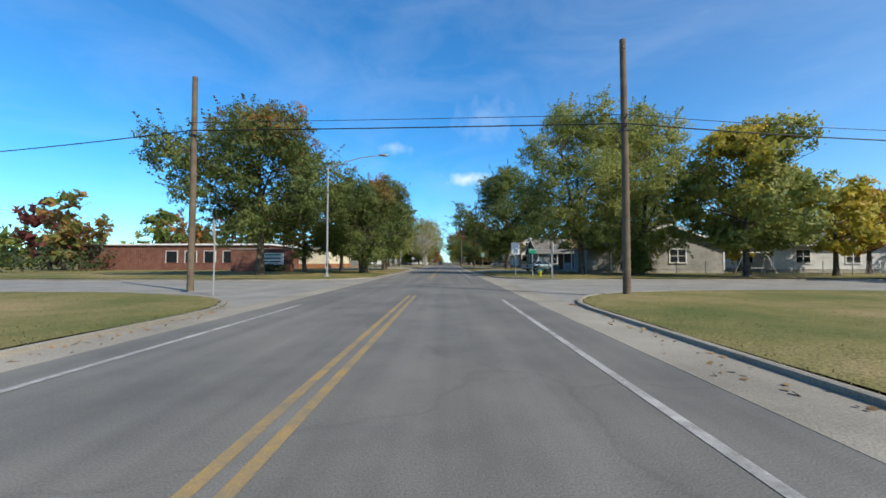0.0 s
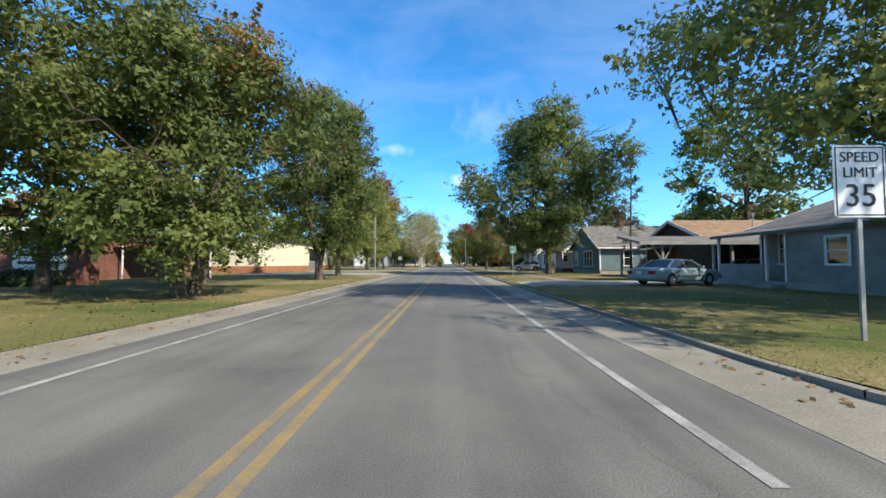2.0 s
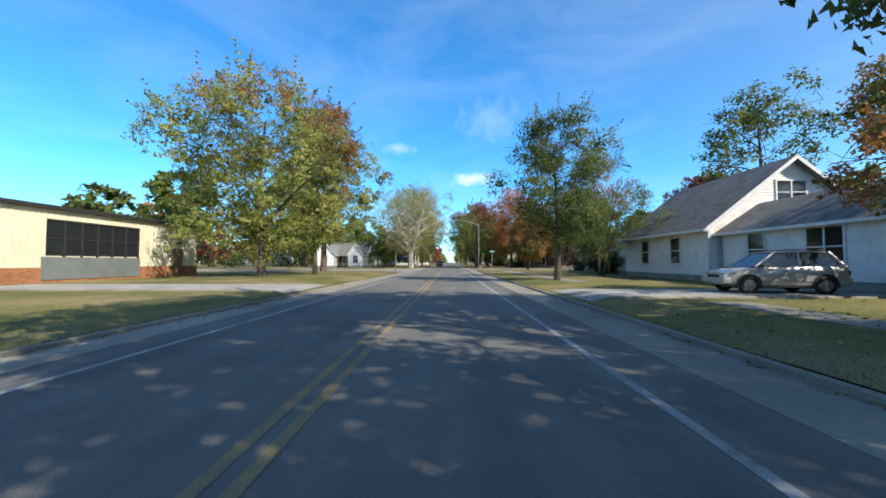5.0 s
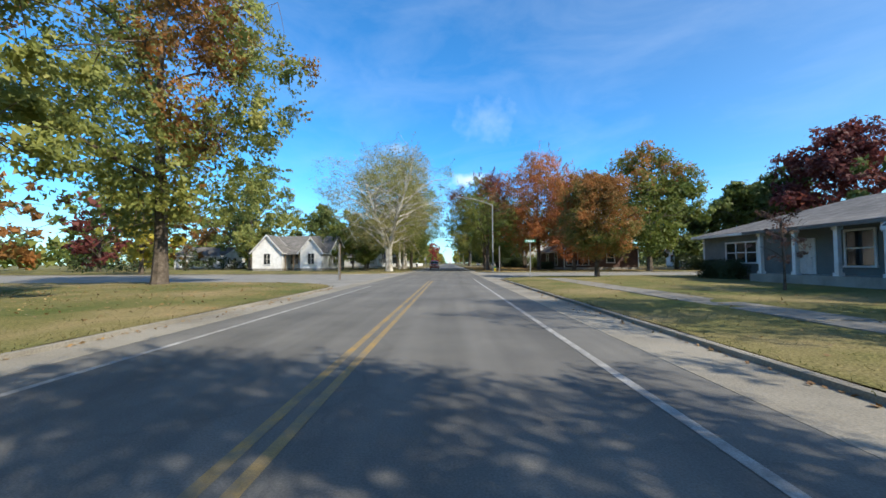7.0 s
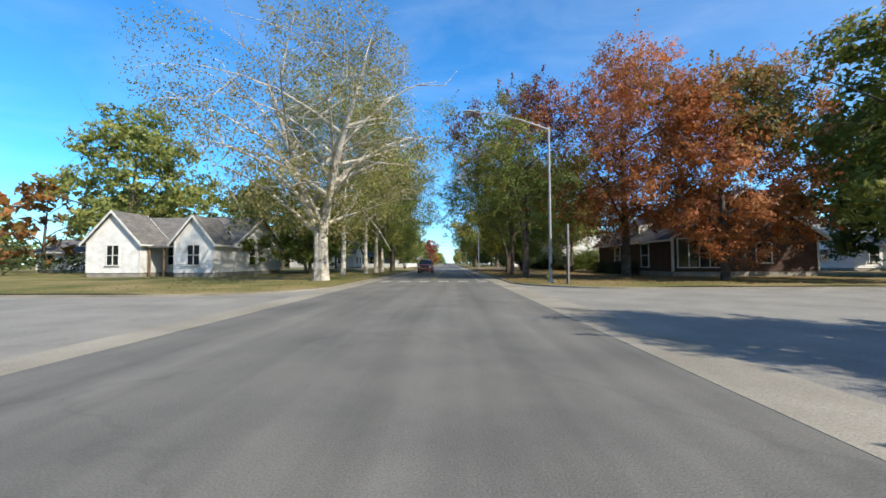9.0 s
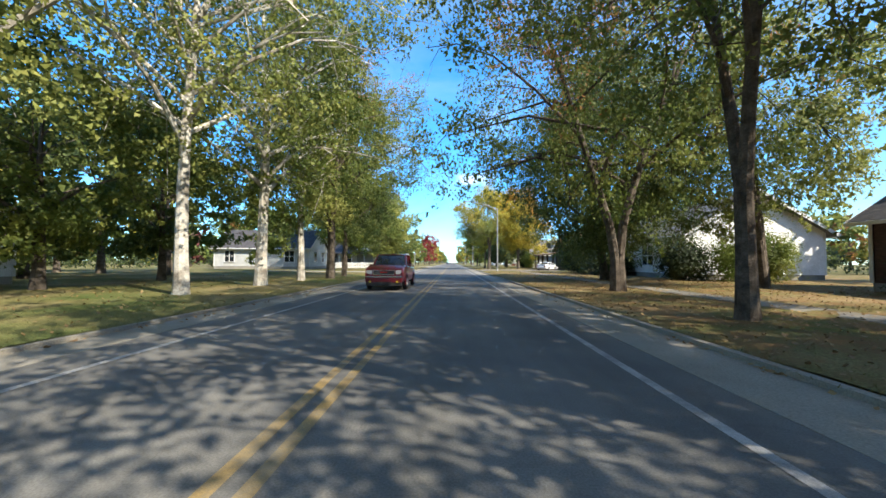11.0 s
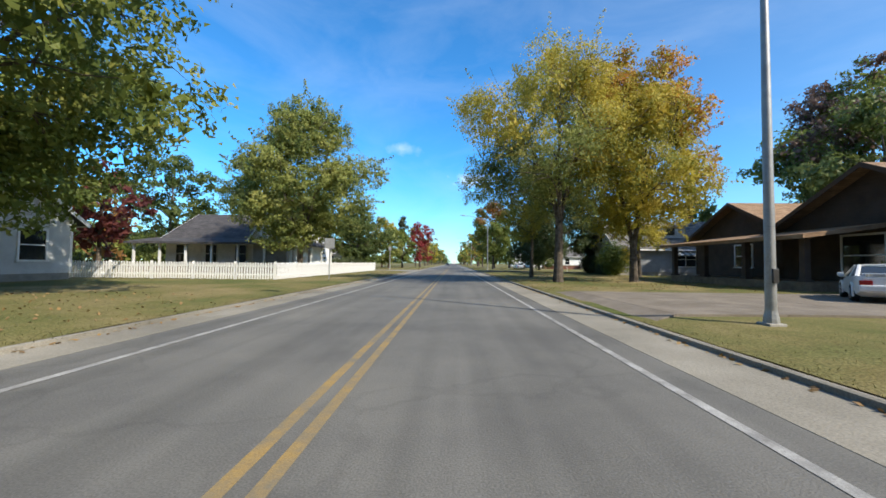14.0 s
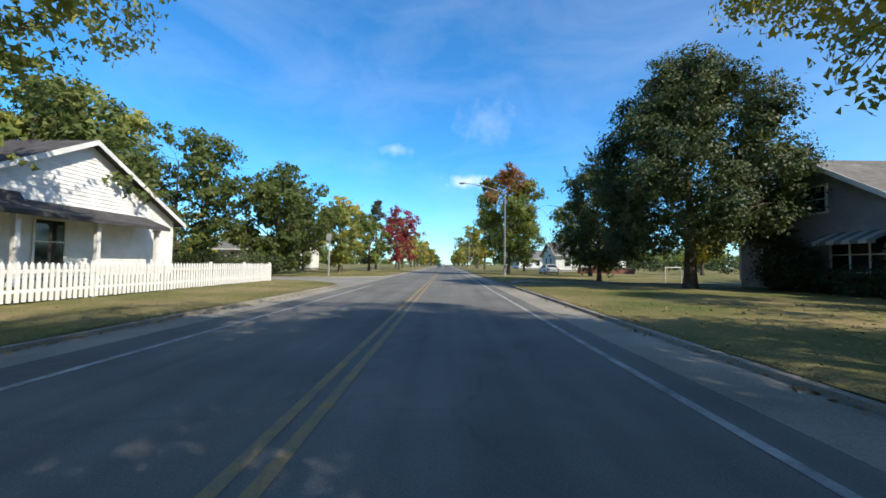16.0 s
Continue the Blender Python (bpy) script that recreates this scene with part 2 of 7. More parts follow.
def add_leaf_carpet(m):
    """Brown fallen leaves matted into the turf under the maples on one side of the road."""
    n, l = m.node_tree.nodes, m.node_tree.links
    p = n["Principled BSDF"]
    old = p.inputs["Base Color"].links[0].from_socket
    co, sep = n.new("ShaderNodeTexCoord"), n.new("ShaderNodeSeparateXYZ")
    l.new(co.outputs["Object"], sep.inputs[0])
    no = n.new("ShaderNodeTexNoise")
    no.inputs["Scale"].default_value, no.inputs["Detail"].default_value, no.inputs["Roughness"].default_value = 0.6, 9, 0.8
    l.new(co.outputs["Object"], no.inputs["Vector"])
    patch = n.new("ShaderNodeMapRange")
    patch.inputs["From Min"].default_value, patch.inputs["From Max"].default_value = 0.42, 0.58
    patch.inputs["To Max"].default_value = 0.85
    l.new(no.outputs[0], patch.inputs[0])
    much = patch.outputs[0]
    for axis, lo, hi in ((1, 161.0, 172.0), (1, 232.0, 212.0), (0, 3.0, 5.0)):
        r = n.new("ShaderNodeMapRange")
        r.inputs["From Min"].default_value, r.inputs["From Max"].default_value = lo, hi
        l.new(sep.outputs[axis], r.inputs[0])
        x = n.new("ShaderNodeMath")
        x.operation = "MULTIPLY"
        l.new(much, x.inputs[0])
        l.new(r.outputs[0], x.inputs[1])
        much = x.outputs[0]
    mix = n.new("ShaderNodeMix")
    mix.data_type = "RGBA"
    mix.inputs["B"].default_value = (0.20, 0.115, 0.055, 1)
    l.new(much, mix.inputs["Factor"])
    l.new(old, mix.inputs["A"])
    l.new(mix.outputs["Result"], p.inputs["Base Color"])


add_leaf_carpet(GRASS)
for node in GRASS.node_tree.nodes:
    if node.type == "MAP_RANGE" and abs(node.inputs["To Max"].default_value - 1.2) < 0.01:
        node.inputs["To Min"].default_value, node.inputs["To Max"].default_value = 0.52, 1.46
BLADES = leaf_mat("grass_blades", ((0.085, 0.10, 0.03), (0.16, 0.145, 0.055), (0.27, 0.21, 0.105)), 0.7)
LITTER = leaf_mat("fallen_leaves", ((0.17, 0.10, 0.045), (0.27, 0.17, 0.07), (0.36, 0.26, 0.11)), 0.1)
OLD_CONCRETE = mat("old_concrete", ((0.15, 0.14, 0.115), (0.21, 0.195, 0.16), (0.27, 0.25, 0.21)), 0.9, 0, 0.7, 0.4, 40, 8)
GUTTER = mat("dusty_gutter_concrete", ((0.185, 0.17, 0.135), (0.25, 0.23, 0.185), (0.32, 0.295, 0.24)), 0.9, 0, 0.35, 0.4, 40, 9)
FRESH_LINE = worn_mat("fresh_road_paint", (0.33, 0.325, 0.30), (0.2, 0.2, 0.185), wear=(0.40, 0.72))
WHITE_LINE = worn_mat("white_road_paint", (0.42, 0.415, 0.39), (0.16, 0.157, 0.145), wear=(0.38, 0.66))
YELLOW_LINE = worn_mat("yellow_road_paint", (0.34, 0.225, 0.075), (0.18, 0.158, 0.11), wear=(0.36, 0.62))
BARK = mat("bark", ((0.05, 0.041, 0.032), (0.105, 0.086, 0.067), (0.165, 0.138, 0.11)), 0.95, 0, 3.0, 1.0, 22, 6, spec=0.15)
PALE_BARK = mat("sycamore_bark", ((0.22, 0.19, 0.15), (0.44, 0.41, 0.35), (0.64, 0.61, 0.54)), 0.9, 0, 1.6, 0.6, 14, 6, spec=0.2)
GREEN = leaf_mat("green_leaves", ((0.066, 0.097, 0.028), (0.133, 0.172, 0.047), (0.234, 0.258, 0.078)))
OLIVE = leaf_mat("olive_leaves", ((0.083, 0.124, 0.026), (0.175, 0.216, 0.048), (0.305, 0.293, 0.068)))
YELLOWGREEN = leaf_mat("yellow_green_leaves", ((0.115, 0.155, 0.045), (0.285, 0.310, 0.080), (0.470, 0.440, 0.135)))
YELLOW = leaf_mat("yellow_leaves", ((0.218, 0.224, 0.039), (0.471, 0.397, 0.057), (0.621, 0.460, 0.081)))
GOLD = leaf_mat("golden_leaves", ((0.250, 0.140, 0.032), (0.531, 0.296, 0.046), (0.593, 0.234, 0.062)))
RUST = leaf_mat("rust_leaves", ((0.132, 0.094, 0.026), (0.300, 0.146, 0.041), (0.450, 0.179, 0.055)))
ORANGE = leaf_mat("orange_leaves", ((0.254, 0.106, 0.035), (0.488, 0.186, 0.057), (0.664, 0.235, 0.117)))
RED = leaf_mat("red_leaves", ((0.156, 0.028, 0.028), (0.344, 0.055, 0.055), (0.468, 0.094, 0.078)))
DARKRED = leaf_mat("dark_red_leaves", ((0.082, 0.028, 0.028), (0.171, 0.051, 0.046), (0.269, 0.090, 0.063)))
TURNING = leaf_mat("turning_leaves", ((0.079, 0.122, 0.031), (0.192, 0.192, 0.049), (0.426, 0.192, 0.066), (0.496, 0.224, 0.089)))
SYC_LEAF = leaf_mat("sycamore_leaves", ((0.177, 0.168, 0.059), (0.296, 0.267, 0.099), (0.415, 0.337, 0.156)))
MAUVE = leaf_mat("mauve_leaves", ((0.10, 0.07, 0.055), (0.19, 0.12, 0.10), (0.25, 0.17, 0.13)))
HEDGE = leaf_mat("hedge_leaves", ((0.022, 0.036, 0.014), (0.046, 0.066, 0.024), (0.085, 0.105, 0.036)), 0.2)
PEAR = leaf_mat("pear_leaves", ((0.034, 0.056, 0.020), (0.072, 0.100, 0.032), (0.140, 0.160, 0.055)), 0.3)
NEEDLE = leaf_mat("needles", ((0.034, 0.055, 0.028), (0.071, 0.085, 0.044), (0.110, 0.117, 0.062)), 0.15)
WOODPOLE = mat("weathered_pole_wood", ((0.10, 0.075, 0.05), (0.17, 0.13, 0.09)), 0.9, 0, 2, 0.6, 30)
STEEL = mat("galvanised_steel", ((0.30, 0.31, 0.31), (0.42, 0.42, 0.41)), 0.5, 0.55, 3, 0.05, 60)
DARKMETAL = mat("dark_metal", ((0.03, 0.03, 0.03), (0.06, 0.058, 0.055)), 0.5, 0.3, 4, 0.1, 60)
SIGN_WHITE = mat("sign_white", ((0.74, 0.75, 0.74), (0.84, 0.84, 0.82)), 0.45, 0, 3, 0, 60)
SIGN_GREEN = mat("sign_green", ((0.0, 0.17, 0.095), (0.005, 0.22, 0.12)), 0.4, 0, 3, 0, 60)
SIGN_BLACK = mat("sign_black", ((0.012, 0.012, 0.012), (0.02, 0.02, 0.02)), 0.5, 0, 3, 0, 60)
SIGN_BACK = mat("sign_back_aluminium", ((0.33, 0.34, 0.34), (0.45, 0.45, 0.44)), 0.5, 0.4, 2, 0.05, 40)
YELLOW_PAINT = mat("hydrant_yellow", ((0.55, 0.42, 0.03), (0.70, 0.56, 0.06)), 0.5, 0, 5, 0.1, 50)
GREEN_PAINT = mat("hydrant_green", ((0.02, 0.22, 0.10), (0.04, 0.30, 0.14)), 0.5, 0, 5, 0.1, 50)
WHITE_PAINT = mat("white_paint", ((0.66, 0.66, 0.63), (0.78, 0.78, 0.76), (0.83, 0.83, 0.82)), 0.6, 0, 1.5, 0.1, 50)
TRIM = mat("white_trim", ((0.62, 0.62, 0.60), (0.80, 0.80, 0.78)), 0.55, 0, 2, 0.1, 50)
STUCCO = mat("pale_grey_stucco", ((0.21, 0.203, 0.183), (0.27, 0.262, 0.24), (0.33, 0.32, 0.295)), 0.9, 0, 0.8, 0.6, 45)
BLUE_SIDING = mat("blue_grey_siding", ((0.085, 0.14, 0.15), (0.115, 0.18, 0.19)), 0.65, 0, 1.1, 0.1, 50)
GREY_SIDING = mat("grey_siding", ((0.125, 0.145, 0.15), (0.175, 0.195, 0.195)), 0.7, 0, 1.1, 0.1, 50)
LAVENDER_SIDING = mat("grey_lavender_siding", ((0.25, 0.265, 0.285), (0.34, 0.355, 0.37)), 0.7, 0, 1.1, 0.1, 50)
LIGHT_SIDING = mat("pale_siding", ((0.42, 0.43, 0.42), (0.54, 0.55, 0.53)), 0.65, 0, 1.1, 0.1, 50)
BROWN_SIDING = mat("brown_siding", ((0.055, 0.038, 0.030), (0.088, 0.063, 0.048)), 0.8, 0, 1.1, 0.2, 50)
CREAM_METAL = mat("cream_metal_panel", ((0.62, 0.58, 0.43), (0.73, 0.69, 0.53)), 0.5, 0, 0.8, 0.05, 40)
BRICK = course_mat("red_brown_brick", ((0.15, 0.065, 0.045), (0.23, 0.11, 0.08)), 0.21, 0.075, (0.9, 0.85, 0.8), 0.008)
ORANGE_BRICK = course_mat("orange_brick", ((0.30, 0.13, 0.06), (0.40, 0.19, 0.09)), 0.21, 0.075, (0.9, 0.85, 0.8), 0.008)
DARK_BRICK = course_mat("dark_brown_brick", ((0.065, 0.04, 0.032), (0.11, 0.065, 0.052)), 0.21, 0.075, (1.1, 1.0, 0.95), 0.008)
GREY_ROOF = course_mat("grey_shingles", ((0.13, 0.125, 0.115), (0.21, 0.20, 0.185)), 0.5, 0.085, (0.55, 0.55, 0.55), 0.008, 0.95, bump=0.8)
DARK_ROOF = course_mat("dark_shingles", ((0.055, 0.052, 0.055), (0.10, 0.095, 0.095)), 0.5, 0.085, (0.6, 0.6, 0.6), 0.008, 0.95, bump=0.8)
TAN_ROOF = course_mat("tan_shingles", ((0.24, 0.15, 0.085), (0.34, 0.225, 0.135)), 0.5, 0.085, (0.65, 0.6, 0.55), 0.008, 0.95, bump=0.8)
PANE = glass_mat("window_glass", (0.018, 0.022, 0.026))
CAR_GLASS = glass_mat("car_glass", (0.02, 0.026, 0.03), 0.03)
RUBBER = mat("tyre_rubber", ((0.014, 0.014, 0.014), (0.026, 0.025, 0.024)), 0.85, 0, 6, 0.3, 70)
CHROME = glow_free("chrome", (0.6, 0.6, 0.6), 0.18, 1.0)
RIM = glow_free("alloy", (0.42, 0.42, 0.43), 0.35, 0.8)
TAIL = glow_free("red_lens", (0.30, 0.012, 0.015), 0.15, 0, 0.5)
LENS = glow_free("clear_lens", (0.62, 0.62, 0.60), 0.12, 0, 0.6)
BLACK_PLASTIC = mat("black_plastic", ((0.016, 0.017, 0.018), (0.032, 0.032, 0.033)), 0.6, 0, 4, 0.1, 60)
DECK_WOOD = mat("deck_wood", ((0.16, 0.11, 0.07), (0.26, 0.19, 0.12)), 0.85, 0, 2, 0.4, 30)
# dark tone that carries the shade under the carport roof in its colour
CARPORT_SHADE = mat("carport_inside", ((0.05, 0.045, 0.04), (0.09, 0.08, 0.07)), 0.9, 0, 1, 0.2, 40)


# ---- mesh helpers ----
class Shape:
    """Collects vertices and faces of one part."""

    def __init__(self):
        self.v, self.f = [], []

    def add(self, verts, faces):
        k = len(self.v)
        self.v.extend(tuple(p) for p in verts)
        self.f.extend(tuple(i + k for i in f) for f in faces)
        return self

    def box(self, x0, y0, z0, x1, y1, z1, bevel=0.0):
        x0, x1 = min(x0, x1), max(x0, x1)
        y0, y1 = min(y0, y1), max(y0, y1)
        b = min(bevel, (x1 - x0) / 3, (y1 - y0) / 3, (z1 - z0) / 3)
        if b <= 0:
            return self.add([(x0, y0, z0), (x1, y0, z0), (x1, y1, z0), (x0, y1, z0), (x0, y0, z1), (x1, y0, z1), (x1, y1, z1), (x0, y1, z1)],
                            [(0, 3, 2, 1), (4, 5, 6, 7), (0, 1, 5, 4), (1, 2, 6, 5), (2, 3, 7, 6), (3, 0, 4, 7)])
        bm = bmesh.new()
        bmesh.ops.create_cube(bm, size=1)
        for p in bm.verts:
            p.co = Vector(((x0 + x1) / 2 + p.co.x * (x1 - x0), (y0 + y1) / 2 + p.co.y * (y1 - y0), (z0 + z1) / 2 + p.co.z * (z1 - z0)))
        bmesh.ops.bevel(bm, geom=bm.edges[:], offset=b, segments=2, profile=0.6, affect="EDGES")
        bm.verts.index_update()
        self.add([p.co[:] for p in bm.verts], [[q.index for q in f.verts] for f in bm.faces])
        bm.free()
        return self

    def tube(self, pts, radii, sides=8, cap=True):
        pts = [Vector(p) for p in pts]
        if isinstance(radii, (int, float)):
            radii = [radii] * len(pts)
        k, ref = len(self.v), None
        for i, p in enumerate(pts):
            d = (pts[min(i + 1, len(pts) - 1)] - pts[max(i - 1, 0)]).normalized()
            if ref is None:
                ref = Vector((0, 0, 1)) if abs(d.z) < 0.9 else Vector((1, 0, 0))
            a = d.cross(ref).normalized()
            b = d.cross(a)
            ref = a.cross(d)
            for j in range(sides):
                w = 2 * math.pi * j / sides
                self.v.append(tuple(p + (a * math.cos(w) + b * math.sin(w)) * radii[i]))
        for i in range(len(pts) - 1):
            for j in range(sides):
                j2 = (j + 1) % sides
                self.f.append((k + i * sides + j, k + i * sides + j2, k + (i + 1) * sides + j2, k + (i + 1) * sides + j))
        if cap:
            self.f.append(tuple(k + j for j in range(sides))[::-1])
            self.f.append(tuple(k + (len(pts) - 1) * sides + j for j in range(sides)))
        return self

    def prism(self, poly, axis, a0, a1):
        """poly: 2D outline; extruded along axis x, y or z from a0 to a1."""
        n = len(poly)

        def at(p, a):
            return {"x": (a, p[0], p[1]), "y": (p[0], a, p[1]), "z": (p[0], p[1], a)}[axis]
        self.add([at(p, a0) for p in poly] + [at(p, a1) for p in poly],
                 [tuple(range(n))[::-1], tuple(range(n, 2 * n))] + [(i, (i + 1) % n, n + (i + 1) % n, n + i) for i in range(n)])
        return self

    def quad(self, a, b, c, d):
        return self.add([a, b, c, d], [(0, 1, 2, 3)])

    def mesh(self, name, material, smooth=False):
        me = bpy.data.meshes.new(name)
        me.from_pydata(self.v, [], self.f)
        me.materials.append(material)
        if smooth:
            me.shade_smooth()
            me.set_sharp_from_angle(angle=radians(38))
        else:
            bm = bmesh.new()
            bm.from_mesh(me)
            bmesh.ops.recalc_face_normals(bm, faces=bm.faces[:])
            bm.to_mesh(me)
            bm.free()
        me.update()
        return me


def part(name, shape, material, parent, label="", smooth=False, m=None):
    me = shape if isinstance(shape, bpy.types.Mesh) else shape.mesh(name, material, smooth)
    ob = new(name, me)
    ob.parent = parent
    if m is not None:
        ob.matrix_basis = m
    if label:
        ob["label"] = label
    return ob


def thing(name, label, category, x=0.0, y=0.0, z=0.0, rz=0.0, group=""):
    ob = new(name)
    ob.empty_display_size = 0.3
    ob.matrix_basis = pose(x, y, z, 0, 0, rz)
    return tagged(ob, label, category, group)


def setting(name, shape, material, label, category, smooth=False, kind="structure"):
    return tagged(new(name, shape.mesh(name, material, smooth)), label, category, kind=kind)


def lettering(name, text, size, material, parent, m, label=""):
    cu = bpy.data.curves.new(name, "FONT")
    cu.body, cu.size, cu.align_x, cu.align_y, cu.extrude = text, size, "CENTER", "CENTER", 0.002
    ob = bpy.data.objects.new(name, cu)
    scene.collection.objects.link(ob)
    bpy.context.view_layer.update()
    me = bpy.data.meshes.new_from_object(ob.evaluated_get(bpy.context.evaluated_depsgraph_get()))
    bpy.data.objects.remove(ob)
    me.materials.clear()
    me.materials.append(material)
    return part(name, me, material, parent, label, m=m)


def fast_mesh(name, verts, loops_per_face, material):
    """Mesh of many separate equal faces; verts: array (n, k, 3)."""
    v = np.asarray(verts, np.float32).reshape(-1, 3)
    k = loops_per_face
    nf = len(v) // k
    me = bpy.data.meshes.new(name)
    me.vertices.add(len(v))
    me.vertices.foreach_set("co", v.ravel())
    me.loops.add(len(v))
    me.loops.foreach_set("vertex_index", np.arange(len(v), dtype=np.int32))
    me.polygons.add(nf)
    me.polygons.foreach_set("loop_start", np.arange(0, len(v), k, dtype=np.int32))
    me.materials.append(material)
    me.update(calc_edges=True)
    me.validate()
    return me


# ---- ground, roads, lawns ----
ROAD_L, ROAD_R = -5.4, 3.45            # outer edges of the gutters
LAWN_Z = 0.11
BLOCKS_R = ((-70.0, 14.2), (24.2, 116.7), (128.8, 700.0))
BLOCKS_L = ((-70.0, 12.8), (23.2, 108.6), (125.6, 226.4), (232.4, 700.0))
CORNER = 5.0


def inset(y, y0, y1):
    d = min(y - y0, y1 - y)
    return 0.0 if d >= CORNER else CORNER - math.sqrt(max(0.0, CORNER ** 2 - (CORNER - d) ** 2))


def lawn_height(x, y):
    return LAWN_Z + 0.03 * noise.noise((x * 0.35, y * 0.35, 0)) + 0.022 * noise.noise((x * 1.3, y * 1.3, 4.0))


def lawn_edge(x, y, e):
    """The lawn dips towards the kerb; e: metres from the kerb."""
    f = min(1.0, max(0.0, e / 1.3))
    f = f * f * (3 - 2 * f)
    return 0.066 + (lawn_height(x, y) - 0.066) * f + 0.02 * noise.noise((x * 2.1, y * 2.1, 9.0)) * (1 - f)


def build_ground():
    s = Shape()
    s.quad((-2500, -2500, -0.06), (2500, -2500, -0.06), (2500, 2500, -0.06), (-2500, 2500, -0.06))
    setting("ground", s, GRASS, "flat grassy ground reaching the horizon", "ground")
    r = Shape()
    r.quad((-4.65, -70, 0), (2.5, -70, 0), (2.5, 1500, 0), (-4.65, 1500, 0))
    setting("road", r, ASPHALT, "two-lane road of worn grey asphalt", "road")
    for name, a, b in (("gutter_left", ROAD_L, -4.65), ("gutter_right", 2.5, ROAD_R)):
        g = Shape()
        g.box(a, -70, -0.08, b, 710, 0.004)
        setting(name, g, GUTTER, "pale dusty concrete gutter along the road edge", "gutter")
    c = Shape()
    for x0, x1, y0, y1 in ((ROAD_R, 140, 14.2, 24.2), (ROAD_R, 140, 116.7, 128.8), (-140, ROAD_L, 12.8, 23.2), (-140, ROAD_L, 108.6, 125.6), (-140, ROAD_L, 226.4, 232.4)):
        k = CORNER + 0.3
        c.quad((x0, y0 - k, -0.006), (x1, y0 - k, -0.006), (x1, y1 + k, -0.006), (x0, y1 + k, -0.006))
    setting("side_street", c, SIDE_ASPHALT, "pale worn asphalt side streets meeting the road", "road")
    for side, edge, blocks in ((1, ROAD_R + 0.16, BLOCKS_R), (-1, ROAD_L - 0.16, BLOCKS_L)):
        for y0, y1 in blocks:
            far = y1 > 300
            yy = [y0 + 0.16]
            while yy[-1] < y1 - 0.2:
                d = min(yy[-1] - y0, y1 - yy[-1])
                yy.append(min(y1 - 0.16, yy[-1] + (0.3 if d < CORNER else 0.8 if yy[-1] < 240 else 12)))
            cols = [0, 0.35, 0.8, 1.4, 2.1, 2.9, 3.8, 4.8, 6, 7.4, 9, 11, 14, 18, 24, 32, 45, 70, 130]
            s = Shape()
            nv = len(cols)
            for y in yy:
                i0 = inset(y, y0 + 0.16, y1 - 0.16)
                for cx in cols:
                    x = edge + side * (i0 + cx * (1 - i0 / 130))
                    s.v.append((x, y, lawn_edge(x, y, cx)))
            for i in range(len(yy) - 1):
                for j in range(nv - 1):
                    q = (i * nv + j, i * nv + j + 1, (i + 1) * nv + j + 1, (i + 1) * nv + j)
                    s.f.append(q if side > 0 else q[::-1])
            setting("lawn", s, GRASS, "patchy dry autumn lawn with fallen leaves", "lawn", smooth=True)
            # kerb: along the road and round both corners into the side street
            path = []
            n = 8
            for i in range(n + 1):
                a = math.pi / 2 * i / n
                path.append((edge - side * 0.08 + side * (CORNER - CORNER * math.sin(a)), y0 + CORNER - CORNER * math.cos(a) + 0.08))
            for i in range(n + 1):
                a = math.pi / 2 * (1 - i / n)
                path.append((edge - side * 0.08 + side * (CORNER - CORNER * math.sin(a)), y1 - CORNER + CORNER * math.cos(a) - 0.08))
            path = [(edge + side * 60, path[0][1])] + path + [(edge + side * 60, path[-1][1])]
            k = Shape()
            for i in range(len(path) - 1):
                (ax, ay), (bx, by) = path[i], path[i + 1]
                d = Vector((bx - ax, by - ay, 0)).normalized()
                o = Vector((-d.y, d.x, 0)) * side
                prof = ((-0.095, -0.05), (-0.075, 0.035), (-0.035, 0.066), (0.04, 0.074), (0.085, 0.066), (0.085, -0.05))
                v = [(p[0] + o.x * q, p[1] + o.y * q, z) for p in ((ax, ay), (bx, by)) for q, z in prof]
                k.add(v, [(j, j + 1, 7 + j, 6 + j) for j in range(5)])
            setting("kerb", k, GUTTER, "low worn concrete kerb half sunk in the lawn", "kerb")


def marking(name, x0, x1, spans, material, label, z=0.005):
    s = Shape()
    for y0, y1 in spans:
        s.quad((x0, y0, z), (x1, y0, z), (x1, y1, z), (x0, y1, z))
    setting(name, s, material, label, "road marking")


build_ground()
EDGE_R = ((-70, 11.5), (27, 114), (138, 900))
EDGE_L = ((-70, 10), (26, 106), (138, 223), (236, 900))
CENTRE = ((-70, 13), (25, 111), (136.6, 900))


def painted_line(name, width, near, far, spans, material, label):
    """A long stripe; near and far: where its middle runs before and after the second crossing."""
    s = Shape()
    for y0, y1 in spans:
        n = max(1, int((min(y1, 240) - y0) / 12))
        ys = [y0 + (min(y1, 240) - y0) * i / n for i in range(n + 1)] + ([y1] if y1 > 240 else [])
        xs = [near + (far - near) * min(1.0, max(0.0, (y - 112) / 52)) for y in ys]
        for xa, xb, ya, yb in zip(xs, xs[1:], ys, ys[1:]):
            s.quad((xa - width / 2, ya, 0.005), (xa + width / 2, ya, 0.005), (xb + width / 2, yb, 0.005), (xb - width / 2, yb, 0.005))
    setting(name, s, material, label, "road marking")


